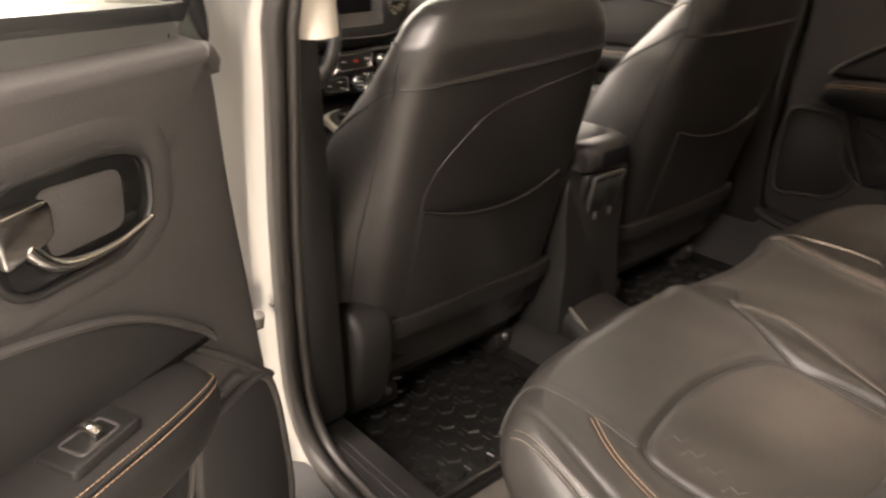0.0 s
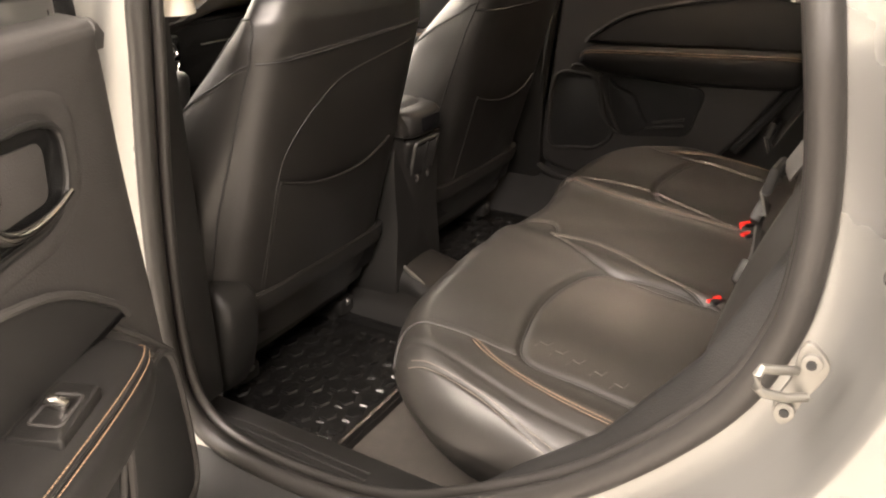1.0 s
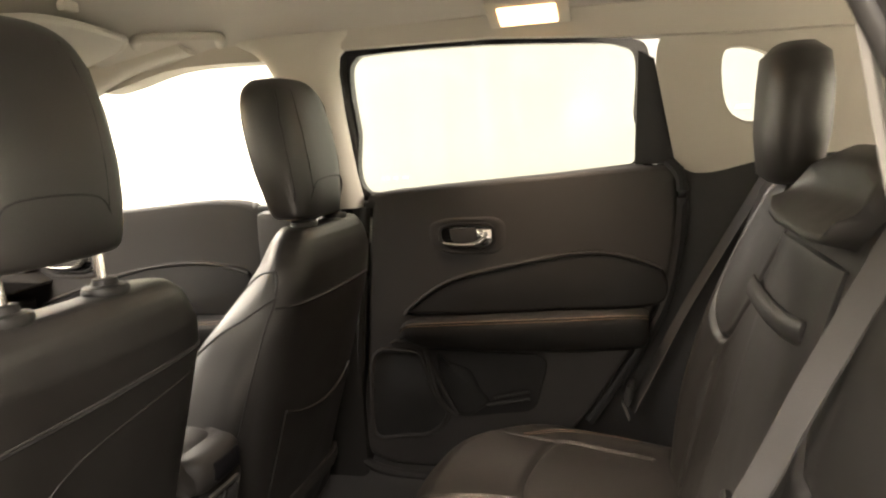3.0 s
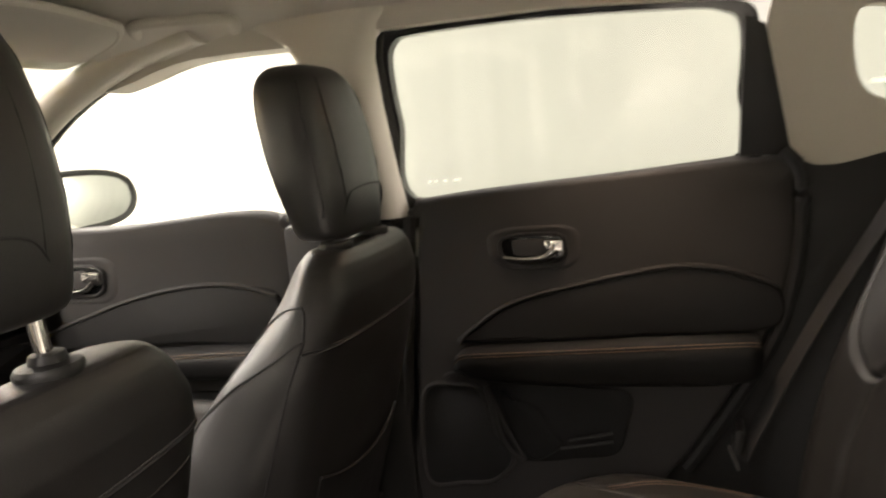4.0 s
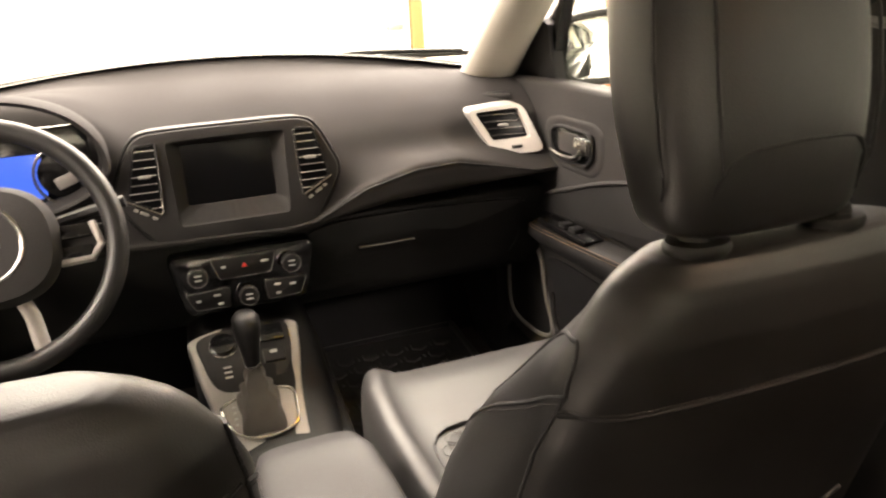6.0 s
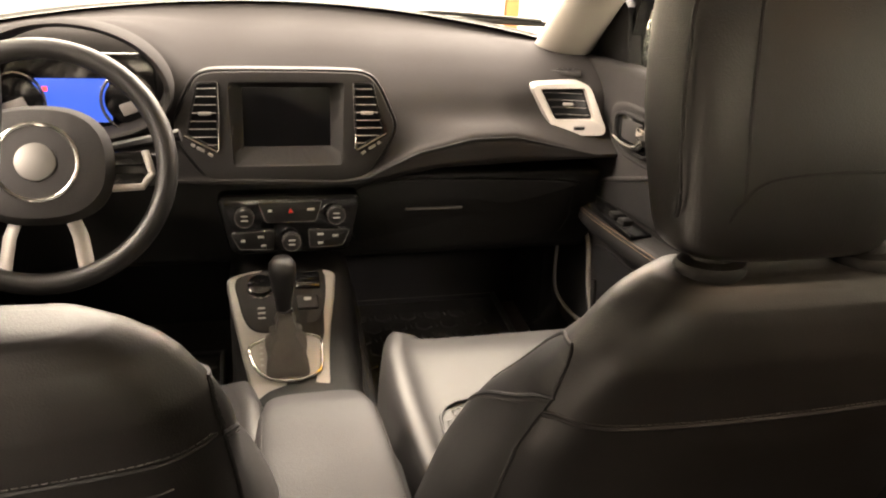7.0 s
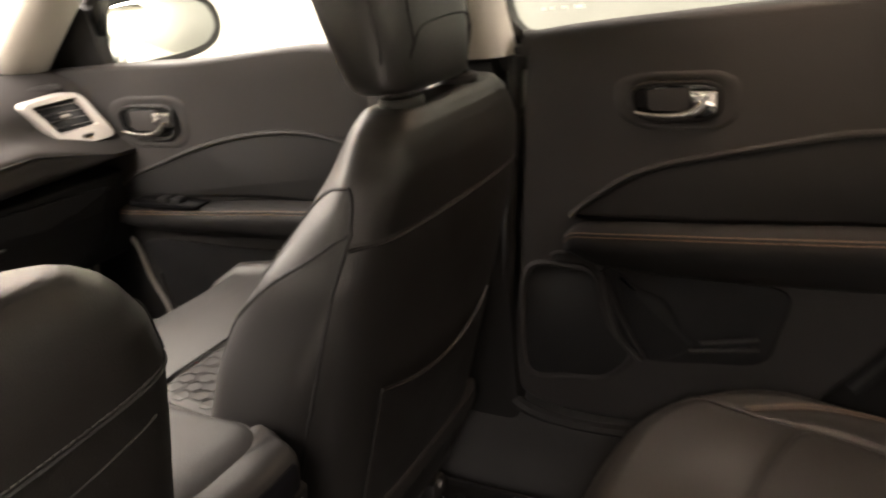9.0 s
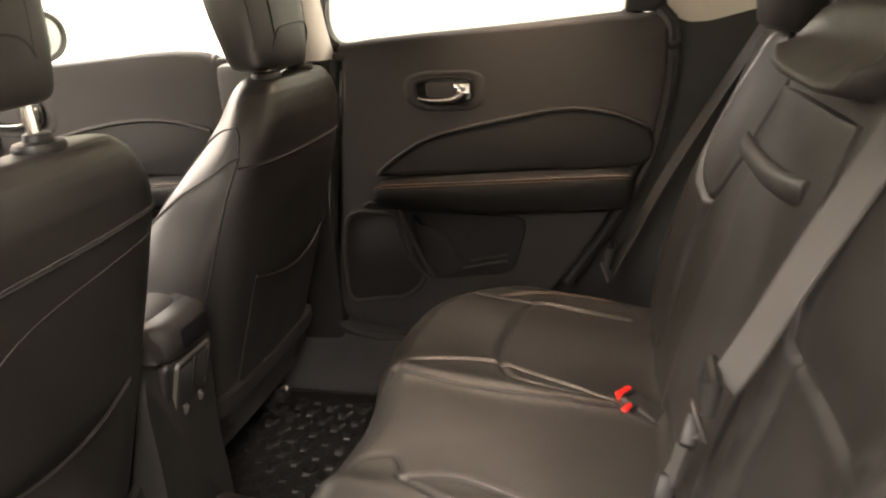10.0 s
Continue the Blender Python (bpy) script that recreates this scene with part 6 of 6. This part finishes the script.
part("well", slab(rv_i, lambda a, b, d: rr(a, b, d - 0.002), 0.004, 0.0005), SCREEN, rim_, "black vent well")
for k, x0 in ((-1, -0.024), (1, 0.030)):
    for j in range(5):
        part("slat", rbox(rr(x0 - 0.017 + 0.0085 * j, 0.716, -0.0055), (0.0022, 0.006, 0.104), 0.0008, 1, rot=(-math.degrees(math.atan(RS_)) * -1, 0, 0)), PLASTIC, rim_)
    part("thumb_wheel", disc(rr(x0 + 0.002, 0.685, -0.007), 0.010, 0.008, (1, 0, 0), 16, 0.001), SOFT, rim_, "grey vent tab")
part("divider", rbox(rr(0.003, 0.716, -0.006), (0.006, 0.006, 0.112), 0.0015, rot=(math.degrees(math.atan(RS_)), 0, 0)), PLASTIC, rim_)
part("socket_panel", slab(rounded([(-0.040, 0.600), (0.052, 0.600), (0.050, 0.475), (-0.036, 0.475)], 0.014, 6), lambda a, b, d: rr(a, b, d - 0.006), 0.01, 0.003), GLOSS, con, "glossy black charging panel")
for x0 in (-0.012, 0.026):
    part("socket", rbox(rr(x0, 0.535, -0.007), (0.016, 0.005, 0.026), 0.002, rot=(math.degrees(math.atan(RS_)), 0, 0)), SCREEN, con, "charging socket")
    for dz in (-0.022, -0.031):
        part("print_mark", rbox(rr(x0, 0.532 + dz, -0.0075), (0.012, 0.002, 0.005), 0.0, rot=(math.degrees(math.atan(RS_)), 0, 0)), WHITEMARK, con)
part("foot_bracket", loft([spline([(-w, y, 0.40), (w, y, 0.40), (w * 0.92, y, z), (-w * 0.92, y, z)], 20, True) for y, z, w in ((-0.05, 0.425, 0.095), (0.0, 0.452, 0.085), (0.06, 0.470, 0.075), (0.14, 0.492, 0.07))]), PLASTIC, con, "black console foot")
part("foot_clip", tube([(-0.062, 0.10, 0.492), (-0.066, 0.06, 0.468), (-0.074, 0.02, 0.455)], [0.003, 0.006, 0.003], 8), STEEL, con, "bright edge of the console foot")

# ---- floor mats ----
def floor_mat(x0, x1, y0, y1, label, step=0.056, r=0.0245, rise=0.0, rubber=MATRUB):
    m = thing("floor_mat", ((x0 + x1) / 2, (y0 + y1) / 2, 0.345), label, "floor mat", "floor mats")
    part("tray", rbox(((x0 + x1) / 2, (y0 + y1) / 2, 0.357), (x1 - x0, y1 - y0, 0.024), 0.008), rubber, m, "black moulded rubber tray")
    part("rim", tube([(x0 + 0.01, y0 + 0.01, 0.372), (x1 - 0.01, y0 + 0.01, 0.372), (x1 - 0.01, y1 - 0.01, 0.372), (x0 + 0.01, y1 - 0.01, 0.372)], 0.010, 8, closed=True), rubber, m, "raised rubber rim")
    tr = bmesh.new()
    for i in range(int((x1 - x0 - 0.06) / step) + 1):
        for j in range(int((y1 - y0 - 0.06) / (step * 0.72)) + 1):
            cx, cy = x0 + 0.04 + i * step + (j % 2) * step * 0.5, y0 + 0.045 + j * step * 0.72
            if cx > x1 - 0.04 or cy > y1 - 0.04:
                continue
            hexa = [(r * 0.88 * math.sin(q), r * math.cos(q) * 0.80) for q in np.linspace(0, 2 * math.pi, 6, endpoint=False)]
            rows = [[tr.verts.new((cx + p * k, cy + q * k, 0.368 + h)) for p, q in hexa] for k, h in ((1.0, 0.0), (0.86, 0.005), (0.78, 0.0055))]
            for a, b in zip(rows, rows[1:]):
                for n in range(6):
                    tr.faces.new((a[n], a[(n + 1) % 6], b[(n + 1) % 6], b[n]))
            tr.faces.new(rows[-1])
            # a short bar in the gap beside each hexagon
            bx0, by0 = cx + step * 0.5, cy
            if bx0 < x1 - 0.03:
                lo = [tr.verts.new((bx0 + p, by0 + q, 0.368)) for p, q in ((-0.0020, -0.0095), (0.0045, -0.0065), (0.002, 0.009), (-0.0045, 0.006))]
                hi = [tr.verts.new((bx0 + p, by0 + q, 0.3725)) for p, q in ((0.0014, -0.0075), (0.003, -0.0066), (0.0006, 0.008), (-0.0012, 0.007))]
                for n in range(4):
                    tr.faces.new((lo[n], lo[(n + 1) % 4], hi[(n + 1) % 4], hi[n]))
                tr.faces.new(hi)
    tagged(part("tread", tr, rubber, m, "raised hexagonal tread blocks", sharp=20), kind="stuff")
    if rise:
        for c in m.children:
            c.data.transform(Matrix.Translation((0, y0, 0.345)) @ Matrix.Rotation(rise, 4, "X") @ Matrix.Translation((0, -y0, -0.345)))
    return m


fm = floor_mat(-0.61, -0.15, -0.10, 0.36, "black moulded rubber floor mat with raised treads")
part("flap", sheet(10, 12, lambda u, v: (-0.18 + 0.11 * u, -0.08 + 0.42 * v, 0.372 + 0.075 * u**1.5), (0, 0, -0.008)), MATRUB, fm, "smooth rubber flap on the tunnel")
part("clip", tube([(-0.255, 0.085, 0.378), (-0.25, 0.055, 0.392), (-0.235, 0.055, 0.392), (-0.225, 0.085, 0.380)], 0.0028, 6), CHROME, fm, "bright wire clip")
floor_mat(0.15, 0.61, -0.10, 0.36, "black moulded rubber floor mat with raised treads")
floor_mat(0.15, 0.61, 0.70, 1.44, "black moulded rubber passenger floor mat with raised treads", 0.07, 0.030, 0.11, MATGREY)
floor_mat(-0.62, -0.15, 0.70, 1.25, "black moulded rubber driver floor mat", 0.07, 0.030, 0.11, MATGREY)

# ---- rear belts and buckles ----
def belt_thing(path, normal, label, latch, width=0.047, cloth=WEB):
    b = thing("seat_belt", path[-1], label, "seat belt", "rear belts")
    part("webbing", webbing(path, width, normal), cloth, b, "charcoal woven webbing", sharp=30)
    x, y, z = latch
    part("tongue_loop", tube([(x - 0.03, y + 0.01, z + 0.03), (x + 0.03, y + 0.006, z + 0.03), (x + 0.033, y + 0.012, z), (x - 0.033, y + 0.016, z)], 0.008, 8, closed=True, up=(0, 1, 0)), PLASTIC, b, "black tongue loop")
    part("tongue", rbox((x, y + 0.02, z - 0.03), (0.025, 0.004, 0.045), 0.002, rot=(-20, 0, 0)), STEEL, b, "bright steel tongue")
    return b


belt_thing([(-0.205, -0.875, 1.24), (-0.205, -0.838, 1.17), (-0.198, -0.772, 1.035), (-0.192, -0.730, 0.94), (-0.186, -0.704, 0.885)], (-0.45, 0.85, 0.25), "charcoal centre rear belt hanging over the backrest", (-0.182, -0.700, 0.862), 0.043)
lk = thing("belt_latch", (-0.11, -0.67, 0.75), "black stalk latch joined to the hanging centre belt", "buckle")
part("stalk", webbing([(-0.168, -0.676, 0.815), (-0.13, -0.672, 0.765), (-0.085, -0.668, 0.70), (-0.06, -0.66, 0.655), (-0.075, -0.65, 0.625)], 0.026, (-0.4, 0.9, 0.2), n=24, t=0.004), WEB, lk, "black strap")
part("latch_head", rbox((-0.160, -0.674, 0.806), (0.030, 0.020, 0.040), 0.006, rot=(15, 35, 0)), PLASTIC, lk, "black latch head")
part("latch_foot", rbox((-0.070, -0.655, 0.655), (0.034, 0.026, 0.050), 0.008, rot=(15, 25, 0)), PLASTIC, lk, "black latch foot")
belt_thing([(0.62, -0.90, 1.28), (0.655, -0.80, 1.10), (0.67, -0.70, 0.92), (0.672, -0.62, 0.76), (0.665, -0.585, 0.69)], (-0.3, 0.9, 0.3), "charcoal outer rear belt beside the door", (0.662, -0.59, 0.72), 0.042, BELTD)

def buckle(x, y, z, yaw, label):
    b = thing("belt_buckle", (x, y, z), label, "buckle", "rear buckles")
    part("case", rbox((0, -0.045, 0.0), (0.044, 0.080, 0.026), 0.008, 3), PLASTIC, None, "black buckle case")
    part("button", rbox((0, -0.003, 0.006), (0.036, 0.012, 0.021), 0.004, rot=(-35, 0, 0)), RED, None, "red release button")
    part("button_slot", rbox((0, -0.012, 0.0145), (0.030, 0.008, 0.004), 0.001), SCREEN, None)
    part("strap", rbox((0, -0.095, -0.008), (0.030, 0.05, 0.006), 0.002, rot=(12, 0, 0)), WEB, None)
    for ob in [o for o in scene.objects if o.parent is None and o.type == "MESH" and o.name.split(".")[0] in ("case", "button", "button_slot", "strap")]:
        ob.data.transform(pose(x, y, z, 14, 0, yaw))
        ob.parent = b
        ob.matrix_parent_inverse = b.matrix_basis.inverted()
    return b


buckle(-0.128, -0.618, 0.606, -28, "black belt buckle with a red button lying on the cushion")
buckle(0.243, -0.606, 0.618, -38, "black belt buckle with a red button beside the centre place")
buckle(0.205, -0.612, 0.608, -26, "second black belt buckle with a red button")
fb = thing("belt_buckle", (-0.095, 0.30, 0.80), "black front belt buckle with a red button beside the console", "buckle", "front buckles")
part("case", rbox((-0.095, 0.305, 0.785), (0.022, 0.035, 0.06), 0.006, rot=(-20, 0, 0)), PLASTIC, fb, "black buckle case")
part("button", rbox((-0.095, 0.296, 0.817), (0.018, 0.022, 0.010), 0.003, rot=(-20, 0, 0)), RED, fb, "red release button")
sb = thing("seat_belt", (0.66, 0.15, 1.36), "charcoal front belt hanging beside the pillar", "seat belt", "front belts")
part("webbing", webbing([(0.628, 0.135, 1.355), (0.632, 0.136, 1.25), (0.636, 0.138, 1.10), (0.640, 0.16, 0.85)], 0.048, (-1, -0.2, 0)), WEBK, sb, "black woven webbing", sharp=30)
part("guide_loop", loft([spline([(0.648 - t, 0.10, z), (0.64 - t, 0.14, z), (0.648 - t, 0.185, z), (0.668, 0.185, z), (0.668, 0.10, z)], 24, True) for z, t in ((1.325, 0.0), (1.335, 0.006), (1.36, 0.008), (1.378, 0.004), (1.385, -0.004))]), PLASTIC, sb, "black guide loop")
part("loop_bar", tube([(0.632, 0.105, 1.336), (0.620, 0.14, 1.334), (0.632, 0.18, 1.338)], 0.006, 8), STEEL, sb, "bright guide bar")

# ---- mirrors ----
mir = thing("side_mirror", (0.86, 1.05, 1.2), "champagne side mirror outside the passenger window", "side mirror")
ring = spline([(0.815, 1.168), (0.785, 1.24), (0.805, 1.296), (0.90, 1.316), (1.03, 1.310), (1.098, 1.28), (1.110, 1.22), (1.06, 1.176), (0.92, 1.160)], 60, True)
part("shell", slab(ring, lambda a, b, d: (a, 1.08 + d - (a - 0.97) * 0.25, b), 0.11, 0.02, 3), PAINT, mir, "champagne mirror shell")
part("mirror_rim", tube([(a, 1.078 - (a - 0.97) * 0.25, b) for a, b in ring], 0.010, 8, closed=True, up=(0, 1, 0)), PLASTIC, mir, "dark rim")
part("mirror_glass", slab(ring * 0.93 + np.array([0.945, 1.238]) * 0.07, lambda a, b, d: (a, 1.074 + d - (a - 0.97) * 0.25, b), 0.004, 0.001), MIRROR, mir, "mirror glass")
part("mirror_foot", tube([(0.765, 1.14, 1.185), (0.86, 1.15, 1.20)], 0.025, 10), PLASTIC, mir, "dark mirror foot")
rv = thing("rear_view_mirror", (0, 0.75, 1.45), "dark rear-view mirror on the windscreen", "mirror")
rvr = spline([(-0.12, 1.44), (-0.11, 1.475), (0.11, 1.475), (0.12, 1.44), (0.105, 1.405), (-0.105, 1.405)], 60, True)
part("housing", slab(rvr, lambda a, b, d: (a, 0.74 + d, b), 0.035, 0.01, 3), PLASTIC, rv, "black mirror housing")
part("mirror_face", slab(rvr * np.array([0.93, 1]) * 1.0, lambda a, b, d: (a, 0.737 + d, (b - 1.44) * 0.85 + 1.44), 0.003, 0.001), SCREEN, rv, "dimmed mirror glass")
part("stem", tube([(0, 0.77, 1.46), (0, 0.80, 1.52)], 0.012, 8), PLASTIC, rv)

# ---- roof fittings ----
g = thing("grab_handle", (0.59, 0.42, 1.565), "beige folding grab handle on the headliner", "grab handle")
part("grip", tube(spline([(0.625, 0.548, 1.568), (0.58, 0.528, 1.569), (0.50, 0.482, 1.574), (0.458, 0.448, 1.576), (0.458, 0.41, 1.577), (0.485, 0.345, 1.577), (0.505, 0.302, 1.577), (0.535, 0.293, 1.576), (0.58, 0.315, 1.573), (0.62, 0.338, 1.571)], 48), 0.0125, 12, flat=0.8), TRIMB, g, "smooth beige grip")
for yy in (0.548, 0.338):
    part("foot", rbox((0.622, yy, 1.570), (0.035, 0.032, 0.018), 0.007), TRIMB, g)
vis = thing("sun_visor", (0.35, 0.55, 1.56), "beige cloth sun visor folded against the headliner", "sun visor")
vz = lambda a, b, d: (a, b, 1.548 - 0.02 * abs(a - 0.3) + (0.6 - b) * 0.10 + d)
vo = spline([(0.08, 0.70), (0.30, 0.715), (0.50, 0.72), (0.55, 0.69), (0.50, 0.55), (0.43, 0.462), (0.36, 0.438), (0.10, 0.43)], 60, True)
part("board", slab(vo, vz, 0.018, 0.008), CLOTH, vis, "beige cloth board")
part("edge", tube([vz(a, b, 0.009) for a, b in vo], 0.0095, 8, closed=True), CLOTH, vis, "rounded cloth edge")
part("pivot", tube([vz(0.50, 0.66, 0.01), (0.565, 0.66, 1.552), (0.585, 0.66, 1.575)], 0.007, 8), TRIMB, vis, "beige pivot arm")
part("clip", rbox((0.19, 0.395, 1.600), (0.04, 0.02, 0.02), 0.006), TRIMB, vis, "small beige clip")
for sx in (1,):
    lamp = thing("roof_lamp", (0.56 * sx, -0.39, 1.56), "warm-lit courtesy lamp above the rear door", "lamp", "roof lamps")
    part("housing", rbox((0.56 * sx, -0.395, 1.572), (0.095, 0.17, 0.014), 0.006, rot=(0, 24 * sx, 0)), TRIMB, lamp, "beige lamp housing")
    part("lens", rbox((0.556 * sx, -0.395, 1.564), (0.06, 0.12, 0.010), 0.004, rot=(0, 24 * sx, 0)), LAMPLENS, lamp, "glowing warm lens")

# ---- doorway hardware ----
st = thing("door_striker", (-0.80, -0.80, 0.87), "zinc door striker bolted to the painted jamb", "striker")
part("plate", slab(spline([(-0.800, 0.938), (-0.816, 0.922), (-0.812, 0.902), (-0.803, 0.884), (-0.796, 0.860), (-0.786, 0.857), (-0.781, 0.874), (-0.790, 0.902), (-0.792, 0.930)], 44, True), lambda a, b, d: (-0.800 + d, a, b), 0.006, 0.002), STEEL, st, "grey striker plate")
part("loop", tube([(-0.800, -0.804, 0.889), (-0.815, -0.790, 0.892), (-0.824, -0.773, 0.897), (-0.826, -0.768, 0.902), (-0.826, -0.767, 0.914), (-0.824, -0.769, 0.919), (-0.815, -0.780, 0.916), (-0.800, -0.793, 0.911)], 0.0042, 10), STEEL, st, "bright wire loop")
for a, b in ((-0.803, 0.923), (-0.791, 0.872)):
    part("bolt", disc((-0.803, a, b), 0.0085, 0.006, (1, 0, 0)), STEEL, st, "bolt head")
    part("bolt_socket", disc((-0.807, a, b), 0.004, 0.002, (1, 0, 0), 12, 0), POCKET, st)

# ---- wiper outside the windscreen ----
wip = thing("wiper", (0.33, 1.5, 1.21), "black wiper arm parked along the windscreen base", "wiper")
part("arm", tube(spline([(0.325, 1.50, 1.222), (0.345, 1.50, 1.231), (0.40, 1.50, 1.236), (0.51, 1.50, 1.232), (0.70, 1.49, 1.222)], 30), 0.006, 8), PLASTIC, wip, "black wiper arm")
part("blade", rbox((0.56, 1.497, 1.218), (0.40, 0.012, 0.014), 0.003, rot=(0, 1.5, 0)), RUBBER, wip, "rubber wiper blade")

# ---- small etched marks on the rear panes ----
for yy, w in ((0.004, 0.008), (-0.010, 0.008), (-0.030, 0.012), (-0.055, 0.020)):
    part("etched_mark", rbox((side_x(1.236, 0.755) + 0.017, yy, 1.236), (0.001, w * 0.7, 0.005), 0), FROST, dr, "grey etched glass mark")
part("etched_mark", rbox((side_x(1.357, 0.785) - 0.002, -0.83, 1.357), (0.001, 0.03, 0.008), 0), FROST, dr, "grey etched glass mark")

# ---- sticker on the windscreen, read from outside ----
stk = thing("windscreen_sticker", (0.29, 0.77, 1.49), "yellow oval year sticker with red digits on the windscreen", "sticker")
mid = Vector((0.29, 0.765, 1.485))
along, slope = Vector((1, 0, 0)), Vector((0, -0.9, 0.43))
oval = [(0.205 * math.cos(q), 0.062 * math.sin(q)) for q in np.linspace(0, 2 * math.pi, 48, endpoint=False)]
part("oval", slab(oval, lambda a, b, d: tuple(mid + along * a + slope * b + Vector((0, 0.43, 0.9)) * d), 0.002, 0.0005), YELLOW, stk, "yellow printed oval")
txt = bpy.data.curves.new("digits", "FONT")
txt.body, txt.size, txt.align_x, txt.align_y, txt.extrude = "201", 0.085, "CENTER", "CENTER", 0.0006
txt_ob = bpy.data.objects.new("digits_curve", txt)
me = bpy.data.meshes.new_from_object(txt_ob)
bpy.data.objects.remove(txt_ob)
bmt = bmesh.new()
bmt.from_mesh(me)
bpy.data.meshes.remove(me)
nrm = Vector((0, 0.43, 0.9))
bmesh.ops.transform(bmt, matrix=Matrix.Translation(mid - nrm * 0.002 + along * 0.03) @ Matrix((-along, slope, nrm)).transposed().to_4x4(), verts=bmt.verts)
part("digits", bmt, ORANGE_INK, stk, "red-orange digits")
